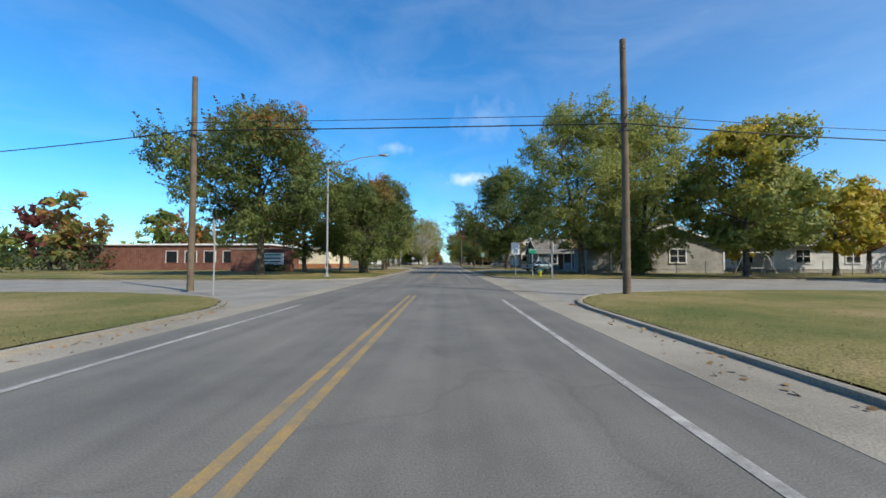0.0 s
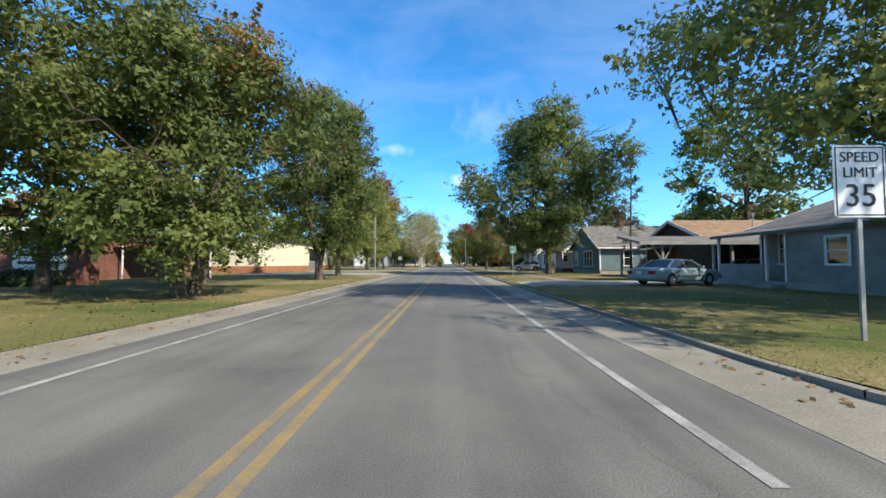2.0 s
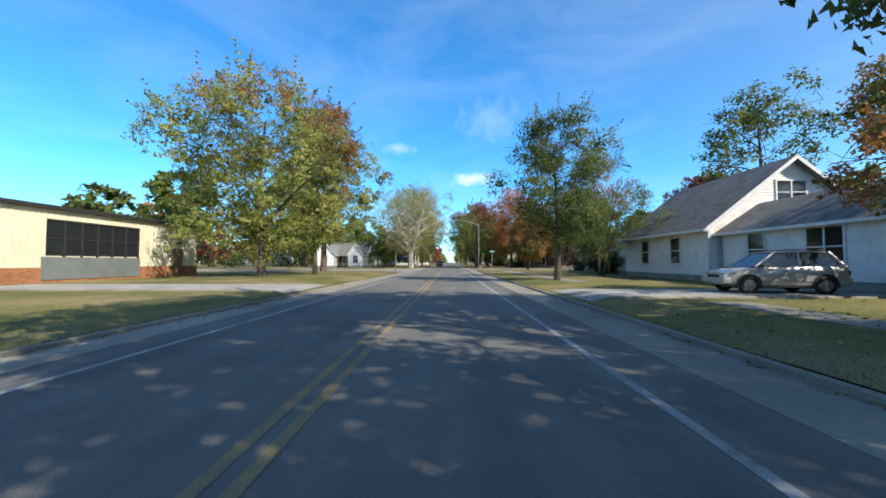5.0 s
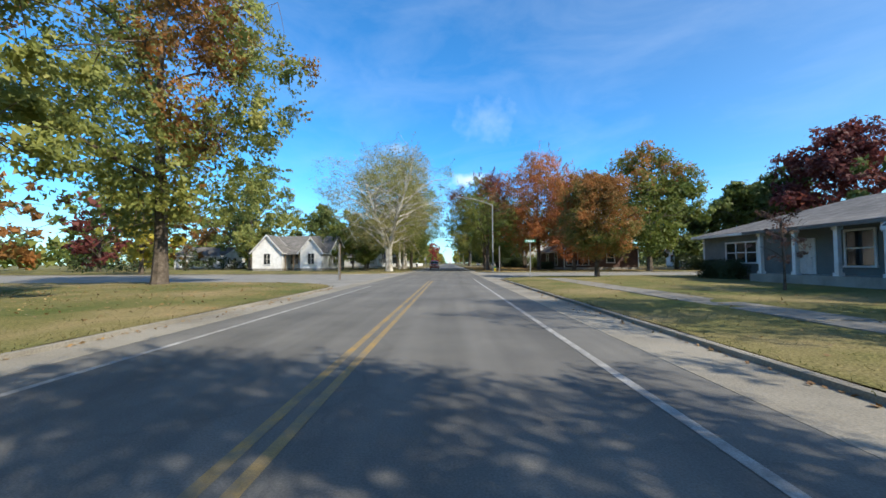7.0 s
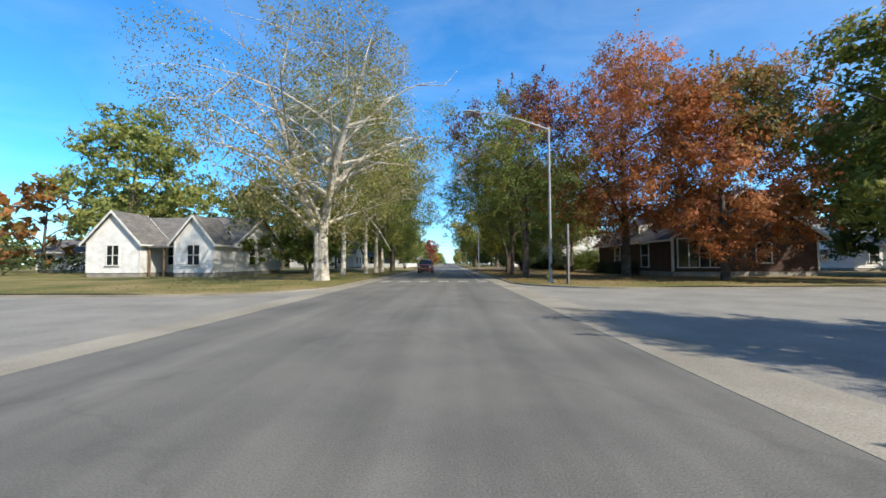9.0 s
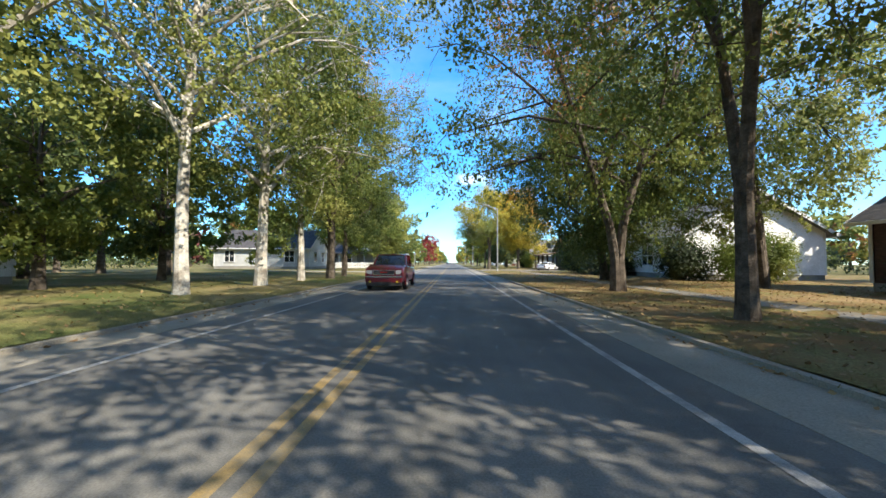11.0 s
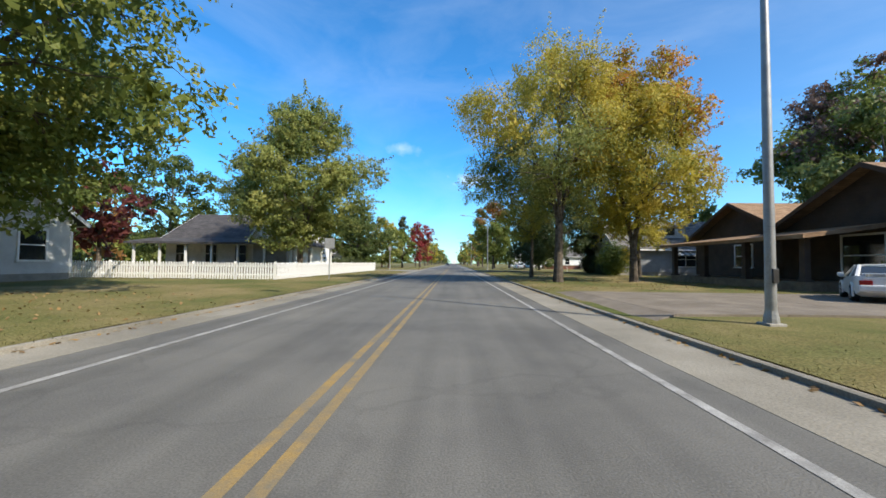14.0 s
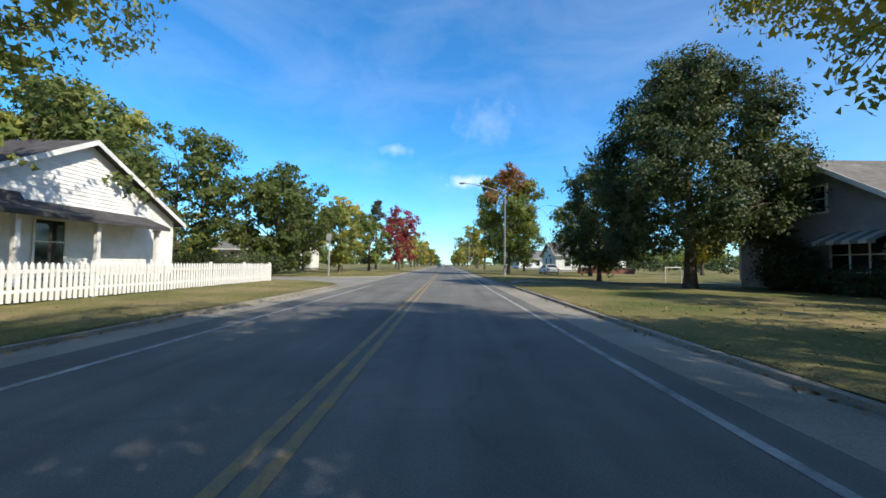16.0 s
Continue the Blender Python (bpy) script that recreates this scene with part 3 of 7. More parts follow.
painted_line("edge_line_right", 0.10, 1.70, 2.06, EDGE_R, WHITE_LINE, "worn white edge line")
painted_line("edge_line_left", 0.10, -3.96, -3.90, EDGE_L, WHITE_LINE, "worn white edge line")
painted_line("centre_line_left", 0.10, -1.30, -1.16, CENTRE, YELLOW_LINE, "worn double yellow centre line")
painted_line("centre_line_right", 0.10, -1.09, -0.95, CENTRE, YELLOW_LINE, "worn double yellow centre line")
for k in range(6):
    marking("crosswalk_bar", -4.3 + k * 1.2, -3.65 + k * 1.2, ((134.9, 136.4),), FRESH_LINE, "broad white crosswalk bar", 0.008)


def driveway(side, y0, y1, reach, label, material=CONCRETE, flare=0.9):
    """A slab from the gutter up over the kerb and back to the reach."""
    e = ROAD_R if side > 0 else ROAD_L
    s = Shape()
    rows = [(0, 0.012, flare), (1.1, 0.155, 0.15)]
    n = max(2, int(reach / 2.4))
    rows += [(1.1 + (reach - 1.1) * i / n, 0.16, 0.0) for i in range(1, n + 1)]
    for (a, za, fa), (b, zb, fb) in zip(rows, rows[1:]):
        b2 = b - 0.015
        v = [(e + side * a, y0 - fa, za), (e + side * b2, y0 - fb, zb), (e + side * b2, y1 + fb, zb), (e + side * a, y1 + fa, za)]
        s.add(v + [(p[0], p[1], p[2] - 0.25) for p in v], [(0, 1, 2, 3), (0, 4, 5, 1), (1, 5, 6, 2), (2, 6, 7, 3), (3, 7, 4, 0)])
    setting("driveway", s, material, label, "driveway")


driveway(1, 42.6, 46.4, 12.2, "cracked concrete driveway up to the carport")
driveway(1, 73.4, 76.4, 10.0, "concrete driveway beside the white house")
driveway(1, 185.6, 191.6, 10.6, "dusty gravel and concrete driveway by the brown bungalow", mat("gravel_drive", ((0.15, 0.125, 0.095), (0.24, 0.205, 0.16)), 0.95, 0, 0.8, 0.8, 30))
driveway(1, 225.6, 226.8, 13.0, "narrow concrete path across the lawn", OLD_CONCRETE, 0.3)
driveway(-1, 59.0, 66.0, 14.5, "wide concrete driveway to the cream building")
driveway(-1, 175.6, 177.7, 14.0, "narrow concrete path beside the grey house")
driveway(-1, 76.0, 79.5, 14.0, "concrete driveway to the cream building")


def sidewalk(x0, x1, y0, y1, n):
    bed = Shape().box(x0 + 0.03, y0 + 0.03, -0.05, x1 - 0.03, y1 - 0.03, 0.085)
    P = setting("pavement", bed, OLD_CONCRETE, "old concrete pavement slabs sunk in the lawn", "pavement")
    d = (y1 - y0) / n
    me = Shape().box(x0, 0.012, -0.1, x1, d - 0.012, 0.0, 0.012).mesh("slab", OLD_CONCRETE)
    for i in range(n):
        ob = new("slab", me)
        ob.parent = P
        ob.matrix_basis = pose(0, y0 + d * i, 0.125 + 0.008 * math.sin(i * 1.7))


sidewalk(6.2, 7.4, 82.0, 111.5, 20)
sidewalk(6.6, 7.7, 48.0, 72.2, 16)
sidewalk(7.6, 8.7, 141.0, 182.0, 28)


# ---- trees ----
def profile(style, s):
    if style == "cone":
        return (1 - s) ** 0.85 * 0.95 + 0.04
    if style == "spread":
        return np.sin(np.pi * np.clip(s, 0, 1) ** 0.75) ** 0.55
    if style == "egg":
        return np.sin(np.pi * np.clip(0.08 + 0.92 * s, 0, 1) ** 0.68) ** 0.5
    return np.sin(np.pi * np.clip(0.06 + 0.9 * s, 0, 1)) ** 0.62


def unit(a):
    return a / np.maximum(np.linalg.norm(a, axis=-1, keepdims=True), 1e-6)


def leaf_faces(rng, centres, per, spread, size, up=0.45, hang=0.0, face=None):
    """Kite-shaped leaves scattered round the centres."""
    n = len(centres) * per
    c = np.repeat(centres, per, 0)
    off = rng.normal(size=(n, 3)) * spread * np.array([1, 1, 0.72])
    off[:, 2] -= hang * np.abs(rng.normal(size=n)) * spread
    p = c + off
    nrm = rng.normal(size=(n, 3)) + np.array([0, 0, up])
    if face is not None:
        nrm = nrm * 0.75 + np.repeat(face, per, 0) * 1.4
    nrm = unit(nrm)
    t = unit(np.cross(nrm, rng.normal(size=(n, 3))))
    t[:, 2] -= 0.35 + hang
    t = unit(t)
    b = unit(np.cross(nrm, t))
    L = size * rng.uniform(0.65, 1.3, (n, 1))
    W = L * rng.uniform(0.6, 0.9, (n, 1))
    return np.stack([p - t * L * 0.55, p + b * W * 0.5 + t * L * 0.3, p - b * W * 0.5 + t * L * 0.45], 1)


def tree(label, x, y, h, r, base, material, leaves=15000, size=0.24, trunk=0.22, seed=0, style="round", bark=BARK,
         stems=1, limbs=9, lumps=0.34, gaps=0.15, hang=0.0, lean=0.0, spread=0.5, second=None, name="tree", category="tree", fork=0.0, turn=None, reach=()):
    rng = np.random.default_rng(seed * 7919 + 13)
    # finer leaves on the trees along the road
    near = abs(x) < 18 and 24 < y < 232
    if near:
        size, leaves = size * 0.66, leaves * 1.25
    elif abs(x) > 18 or y > 240:
        size, leaves, spread = size * 1.12, leaves * 0.42, spread * 1.4
    T = thing(name, label, category, x, y, 0.06, rng.uniform(0, 360) if turn is None else turn)
    wood, wood2 = Shape(), Shape()
    ax = np.array([lean * math.cos(seed), lean * math.sin(seed)])
    top = base + (h - base) * (0.95 if style == "cone" else 0.72)
    ends = []
    for k in range(stems):
        az = k * 2.4 + seed if turn is None else k * 2 * math.pi / stems
        off = np.array([math.cos(az), math.sin(az)]) * (0.0 if stems == 1 else trunk * (0.3 if fork else 0.9))
        out = unit(off) * (0.0 if stems == 1 else r * (0.42 if fork else 0.25))
        tr = trunk * (1.0 if stems == 1 else 0.72)
        pts, rad = [], []
        fk = fork / top
        for i in range(10):
            f = i / 9
            g = max(0.0, f - fk) / (1 - fk)
            z = f * top
            w = np.array([math.sin(f * 5 + seed), math.cos(f * 4.1 + seed * 2)]) * 0.05 * h * f * 0.25
            pts.append((off[0] + out[0] * g ** 1.15 + ax[0] * f * h + w[0], off[1] + out[1] * g ** 1.15 + ax[1] * f * h + w[1], z))
            rad.append(max(0.025, tr * (1.0 - 0.86 * f) * (1.25 if i == 0 else 1.0)))
        pts[0:1] = [pts[0], tuple(np.array(pts[0]) * 0.94 + np.array(pts[1]) * 0.06 + np.array([0, 0, 0.25]))]
        rad[0:1] = [rad[0], tr * 1.1]
        wood.tube(pts, rad, 9)
        tp = np.array(pts)
        tz = tp[:, 2]
        nl = max(3, int(limbs / stems))
        for j in range(nl):
            f = 0.08 + 0.9 * (j + rng.uniform(0, 0.8)) / nl
            z0 = base * 0.82 + f * (top - base * 0.82) * 0.92
            s0 = np.array([np.interp(z0, tz, tp[:, i]) for i in range(3)])
            ang = j * 2.399 + seed + k * 1.3 + rng.uniform(-0.4, 0.4)
            sz = min(0.97, max(0.05, (z0 - base) / (h - base) + rng.uniform(0.08, 0.3)))
            if style == "cone":
                sz = max(0.02, (z0 - base) / (h - base) - 0.04)
            rr = r * float(profile(style, np.array(sz))) * rng.uniform(0.62, 0.95)
            e = np.array([ax[0] * h * 0.6 + rr * math.cos(ang), ax[1] * h * 0.6 + rr * math.sin(ang), base + sz * (h - base)])
            bend = rng.normal(size=3) * 0.06 * r
            lp = [s0 + (e - s0) * g + bend * math.sin(g * math.pi) + np.array([0, 0, 0.10 * r * math.sin(g * math.pi)]) for g in (0, 0.25, 0.5, 0.75, 1)]
            r0 = max(0.02, np.interp(z0, tz, rad) * 0.62)
            wood.tube([tuple(p) for p in lp], [r0, r0 * 0.72, r0 * 0.5, r0 * 0.32, 0.012], 6, cap=False)
            ends += lp[1:]
            for q in range(3):
                g0 = lp[1 + q]
                e2 = g0 + unit(rng.normal(size=3) + np.array([math.cos(ang), math.sin(ang), 0.5]) * 0.8) * r * rng.uniform(0.22, 0.42)
                m2 = (g0 + e2) / 2 + rng.normal(size=3) * 0.03 * r
                wood.tube([tuple(g0), tuple(m2), tuple(e2)], [r0 * 0.36, r0 * 0.22, 0.008], 4, cap=False)
                ends += [m2, e2]
    part("trunk", wood, bark, T, smooth=True)
    # leaves sit in clumps over the crown, with gaps between
    per = 26
    leaves = int(leaves)
    size *= 1.06
    nc = max(12, leaves // per)
    nm = 120 if style == "egg" else int(np.clip(leaves / 535, 26, 66))
    ph = rng.uniform(0, 6.28, 4)
    s = (np.arange(nm) + rng.uniform(0, 1, nm)) / nm
    ang = np.arange(nm) * 2.39996 + rng.uniform(-0.5, 0.5, nm)
    lump = np.clip(1 + lumps * np.sin(3 * ang + ph[0] + 5 * s) + lumps * 0.8 * np.sin(2 * ang + 11 * s + ph[2]), 0.5, 1.3)
    rad = r * profile(style, s) * lump * rng.uniform(0.36, 0.80, nm)
    cr = r * rng.uniform(0.17, 0.36, nm) * (0.5 if style == "cone" else 1.0)
    if style == "egg":
        rad, cr = r * profile(style, s) * lump * rng.uniform(0.55, 0.80, nm), r * rng.uniform(0.17, 0.25, nm)
    bz = base + 0.35 * cr + s * np.maximum(0.3, (h - base) - 1.15 * cr) + rng.normal(size=nm) * 0.02 * h
    big = np.stack([rad * np.cos(ang) + ax[0] * h * 0.7, rad * np.sin(ang) + ax[1] * h * 0.7, bz], 1)
    keep = rng.uniform(0, 1, nm) > gaps * 0.8
    big, cr = big[keep], cr[keep]
    for dx, dy, z, q in reach:
        big, cr = np.vstack([big, (dx, dy, z)]), np.append(cr, q)
        mid = np.array((dx * 0.5, dy * 0.5, z + 0.7))
        bough = [np.array((dx * 0.04, dy * 0.04, min(z, top * 0.6))), mid, np.array((dx, dy, z))]
        wood2.tube([tuple(p) for p in bough], [trunk * 0.3, trunk * 0.2, 0.012], 6, cap=False)
        ends += bough[1:]
    if reach:
        part("bough", wood2, bark, T, smooth=True)
    which = rng.choice(len(big), nc, p=cr ** 2 / (cr ** 2).sum())
    outw = unit(big - np.array([ax[0] * h * 0.7, ax[1] * h * 0.7, base + (h - base) * 0.35]))
    d3 = unit(rng.normal(size=(nc, 3)) + outw[which] * 0.55 + np.array([0, 0, 0.15])) * np.array([1, 1, 0.78])
    c = big[which] + d3 * cr[which][:, None] * rng.uniform(0.5, 1.0, (nc, 1)) ** 0.5
    inner = rng.uniform(0, 1, nc) < 0.10
    c[inner] = big[which][inner] * np.array([0.55, 0.55, 1.0]) + rng.normal(size=(int(inner.sum()), 3)) * r * 0.12
    E2 = np.array(ends)
    tw = Shape()
    for i in range(0, len(c), 11):
        d = np.linalg.norm(E2 - c[i], axis=1)
        e = E2[int(np.argmin(d))]
        if d.min() > 0.2:
            m2 = (e + c[i]) / 2 + np.array([0, 0, 0.06 * d.min()])
            tw.tube([tuple(e), tuple(m2), tuple(c[i])], [0.022, 0.015, 0.006], 3, cap=False)
    tagged(part("twig_work", tw, bark, T), kind="stuff")
    wide = spread * (0.22 if style == "egg" else 0.34) * (r / 5.0) ** 0.35
    v = [leaf_faces(rng, c, per, wide, size, hang=hang, face=d3)]
    # shaded leaf mass inside the clumps
    deep = int(leaves * 0.19 * max(0.0, 1 - 1.6 * gaps))
    if deep > 60:
        w2 = rng.choice(len(big), deep, p=cr ** 2 / (cr ** 2).sum())
        q = unit(rng.normal(size=(deep, 3))) * np.array([1, 1, 0.8]) * cr[w2][:, None] * rng.uniform(0.05, 0.68, (deep, 1))
        v.append(leaf_faces(rng, big[w2] + q, 1, 0.1, size * (1.2 if gaps > 0.2 else 1.8), hang=hang))
    # leading shoots that roughen the outline
    if style != "egg" and near:
        ns = int(len(big) * 1.1)
        w3 = rng.choice(len(big), ns)
        d4 = unit(outw[w3] + rng.normal(size=(ns, 3)) * 0.35 + np.array([0, 0, 0.35 - 0.8 * min(1.0, hang)]))
        a4 = big[w3] + d4 * cr[w3][:, None] * 0.8
        L4 = r * rng.uniform(0.10, 0.24, (ns, 1))
        for f in (0.1, 0.35, 0.6, 0.82, 1.0):
            v.append(leaf_faces(rng, a4 + d4 * L4 * f, 9, wide * (0.62 - 0.4 * f), size, hang=hang, face=d4))
    v = np.concatenate(v)
    v[:, :, 2] = np.maximum(v[:, :, 2], 0.25)
    if second is None:
        part("crown", fast_mesh("crown", v, 3, material), material, T)
    else:
        cz = v[:, 0, 2]
        pick = (cz - base) / (h - base) + 0.28 * np.sin(v[:, 0, 0] * 0.9 + ph[0]) + rng.normal(size=len(cz)) * 0.12 > second[1]
        part("crown", fast_mesh("crown", v[~pick], 3, material), material, T)
        if pick.any():
            part("crown_top", fast_mesh("crown_top", v[pick], 3, second[0]), second[0], T)
    return T


def shrub(label, x, y, w, d, h, material, leaves=5000, size=0.12, seed=0, name="shrub", category="shrub", boxy=False):
    rng = np.random.default_rng(seed + 991)
    T = thing(name, label, category, x, y, 0.06)
    wood = Shape()
    for k in range(9):
        a = k * 0.7 + seed
        wood.tube([(0.12 * math.cos(a), 0.12 * math.sin(a), 0), (w * 0.22 * math.cos(a), d * 0.22 * math.sin(a), h * 0.45), (w * 0.36 * math.cos(a), d * 0.36 * math.sin(a), h * 0.8)], [0.03, 0.02, 0.008], 5)
    part("stems", wood, BARK, T)
    leaves = int(leaves * 1.15)
    nc = leaves // 25
    if boxy:
        c = rng.uniform(-0.5, 0.5, (nc, 3)) * np.array([w, d, h * 0.9]) + np.array([0, 0, h * 0.5])
    else:
        q = unit(rng.normal(size=(nc, 3))) * rng.uniform(0.5, 1, (nc, 1)) ** 0.5
        q *= 1 + 0.18 * np.sin(q[:, :1] * 7 + seed) + 0.14 * np.sin(q[:, 1:2] * 9 + 2 * seed)
        c = q * np.array([w * 0.5, d * 0.5, h * 0.48]) + np.array([0, 0, h * 0.5])
    v = leaf_faces(rng, c, 25, 0.13 * min(w, d) ** 0.4, size, face=unit(c - np.array([0, 0, h * 0.35])))
    k = rng.integers(0, nc, int(leaves * 0.16))
    q = (c[k] - np.array([0, 0, h * 0.45])) * rng.uniform(0.3, 0.86, (len(k), 1)) + np.array([0, 0, h * 0.45])
    v = np.concatenate([v, leaf_faces(rng, q, 1, 0.08, size * 2.3)])
    v[:, :, 2] = np.maximum(v[:, :, 2], 0.05)
    part("foliage", fast_mesh("leaves", v, 3, material), material, T)
    return T


# ---- houses ----
LAP = 0.17


def wall_shape(a0, a1, z0, ze, zr, at, lap, out):
    """A wall with its gable, lapped boards outside; at(a, z, o) gives the place, o metres outwards. zr: ridge height or None."""
    s = Shape()
    mid, top = (a0 + a1) / 2, zr or ze

    def ends(zz):
        if zz <= ze or not zr:
            return a0, a1
        f = min(0.995, (zz - ze) / (zr - ze))
        return a0 + (mid - a0) * f, a1 + (mid - a1) * f
    rows = []
    z = z0
    while z < top - 0.02:
        z2 = min(top, z + (LAP if lap else 10))
        if z < ze < z2:
            z2 = ze
        rows += [(z, 0.028 if lap else 0.0), (z2, 0.006 if lap else 0.0)]
        z = z2
    n = len(rows)
    for zz, o in rows:
        l, r = ends(zz)
        s.v += [at(l, zz, o), at(r, zz, o)]
    s.f += [(2 * i, 2 * i + 1, 2 * i + 3, 2 * i + 2) for i in range(n - 1)]
    back = []
    for zz in ([z0, ze, zr] if zr else [z0, ze]):
        l, r = ends(zz)
        back.append(len(s.v))
        s.v += [at(l, zz, -0.15), at(r, zz, -0.15)]
    s.f += [(a, a + 1, b + 1, b) for a, b in zip(back, back[1:])]
    for k in (0, 1):
        s.f.append(tuple(2 * i + k for i in range(n)) + tuple(b + k for b in back[::-1]))
    s.f += [(0, 1, back[0] + 1, back[0]), (2 * n - 2, 2 * n - 1, back[-1] + 1, back[-1])]
    return s


class House:
    def __init__(self, label, x0, y0, x1, y1, eave, ridge, axis, wall, roof, lap=True, over=0.45, found=0.35, hip=False, category="house", name="house", trim=TRIM, gable=None, floor=0.1):
        self.box = (x0, y0, x1, y1)
        self.cx, self.cy, self.z = (x0 + x1) / 2, (y0 + y1) / 2, floor
        self.H = thing(name, label, category, self.cx, self.cy, self.z)
        self.eave = eave
        hx, hy = (x1 - x0) / 2, (y1 - y0) / 2
        self.hx, self.hy = hx, hy
        part("foundation", Shape().box(-hx + 0.03, -hy + 0.03, -0.2, hx - 0.03, hy - 0.03, found), CONCRETE, self.H)
        for side in "SNWE":
            end = (side in "WE") == (axis == "x")
            zr = ridge if end and not hip else None
            half = hx if side in "SN" else hy
            w = wall_shape(-half, half, found, eave, zr, self.at(side), lap, 0)
            part("wall", w, wall, self.H)
        for sx in (-1, 1):
            for sy in (-1, 1):
                part("corner_board", Shape().box(sx * hx - sx * 0.10, sy * hy - sy * 0.10, found, sx * (hx + 0.035), sy * (hy + 0.035), eave), trim, self.H)
        t = 0.11
        o = over
        s = Shape()
        if hip:
            if axis == "x":
                ra, rb = (-hx + hy, 0), (hx - hy, 0)
            else:
                ra, rb = (0, -hy + hx), (0, hy - hx)
            drop = (ridge - eave) * o / min(hx, hy)
            e = [(-hx - o, -hy - o), (hx + o, -hy - o), (hx + o, hy + o), (-hx - o, hy + o)]
            v = [(*p, eave - drop + t) for p in e] + [(*ra, ridge + t), (*rb, ridge + t)]
            v += [(*p, eave - drop) for p in e]
            if axis == "x":
                f = [(0, 1, 5, 4), (1, 2, 5), (2, 3, 4, 5), (3, 0, 4)]
            else:
                f = [(0, 1, 4), (1, 2, 5, 4), (2, 3, 5), (3, 0, 4, 5)]
            s.add(v, f + [(0, 6, 7, 1), (1, 7, 8, 2), (2, 8, 9, 3), (3, 9, 6, 0), (9, 8, 7, 6)])
        else:
            ha, hb = (hy, hx) if axis == "x" else (hx, hy)      # half span, half length
            drop = (ridge - eave) * o / ha
            poly = [(-ha - o, eave - drop + t), (0, ridge + t), (ha + o, eave - drop + t), (ha + o, eave - drop), (0, ridge), (-ha - o, eave - drop)]
            s.add([((b, a, z) if axis == "x" else (a, b, z)) for b in (-hb - o, hb + o) for a, z in poly],
                  [(0, 1, 4, 5), (1, 2, 3, 4), (6, 11, 10, 7), (7, 10, 9, 8)] + [(i, (i + 1) % 6, 6 + (i + 1) % 6, 6 + i) for i in range(6)])
            for b in (-hb - o, hb + o):
                for sg in (-1, 1):
                    a1, z1 = sg * (ha + o), eave - drop
                    q = [(a1, z1 - 0.10), (a1, z1 + t + 0.015), (0, ridge + t + 0.015), (0, ridge - 0.10)]
                    bo = b + (0.03 if b > 0 else -0.03)
                    g = Shape().add([((bb, a, z) if axis == "x" else (a, bb, z)) for bb in (b, bo) for a, z in q], [(0, 1, 2, 3), (4, 5, 6, 7), (0, 1, 5, 4), (1, 2, 6, 5), (2, 3, 7, 6), (3, 0, 4, 7)])
                    part("barge_board", g, trim, self.H)
        part("roof", s, roof, self.H)
        fz = eave - drop
        for sg in (-1, 1):
            if hip or axis == "x":
                part("gutter", Shape().box(-hx - o, sg * (hy + o), fz - 0.06, hx + o, sg * (hy + o + 0.09), fz + 0.08, 0.02), trim, self.H)
            if hip or axis == "y":
                part("gutter", Shape().box(sg * (hx + o), -hy - o, fz - 0.06, sg * (hx + o + 0.09), hy + o, fz + 0.08, 0.02), trim, self.H)

    def at(self, side):
        hx, hy = self.hx, self.hy
        return {"S": lambda a, z, o: (a, -hy - o, z), "N": lambda a, z, o: (-a, hy + o, z), "W": lambda a, z, o: (-hx - o, -a, z), "E": lambda a, z, o: (hx + o, a, z)}[side]

    def along(self, side, world):
        c = world - (self.cx if side in "SN" else self.cy)
        return c if side in "SE" else -c

    def window(self, side, where, z, w, h, lights=1, trim=TRIM, sash=True, pane=PANE):
        """where: the middle, in the world, along the wall. lights: panes side by side."""
        c, at = self.along(side, where), self.at(side)

        def bar(s, a0, a1, z0, z1, o0, o1):
            s.add([at(a, zz, o) for o in (o0, o1) for a, zz in ((a0, z0), (a1, z0), (a1, z1), (a0, z1))], [(0, 1, 2, 3), (4, 5, 6, 7), (0, 1, 5, 4), (1, 2, 6, 5), (2, 3, 7, 6), (3, 0, 4, 7)])
        W = thing("window", "", "")
        W.parent = self.H
        f = Shape()
        b = 0.09
        bar(f, c - w / 2 - b, c - w / 2, z - b, z + h + b, 0.01, 0.075)
        bar(f, c + w / 2, c + w / 2 + b, z - b, z + h + b, 0.01, 0.075)
        bar(f, c - w / 2, c + w / 2, z + h, z + h + b, 0.01, 0.075)
        for i in range(1, lights):
            a = c - w / 2 + w * i / lights
            bar(f, a - 0.035, a + 0.035, z, z + h, 0.012, 0.07)
        if sash:
            bar(f, c - w / 2, c + w / 2, z + h * 0.5 - 0.025, z + h * 0.5 + 0.025, 0.012, 0.062)
        part("window_frame", f, trim, W)
        sl = Shape()
        bar(sl, c - w / 2 - b - 0.04, c + w / 2 + b + 0.04, z - b, z - 0.005, 0.01, 0.13)
        part("window_sill", sl, trim, W)
        for i in range(lights):
            g = Shape()
            a0, a1 = c - w / 2 + w * i / lights, c - w / 2 + w * (i + 1) / lights
            bar(g, a0 + 0.002, a1 - 0.002, z + 0.002, z + h - 0.002, 0.012, 0.04)
            part("pane", g, pane, W)

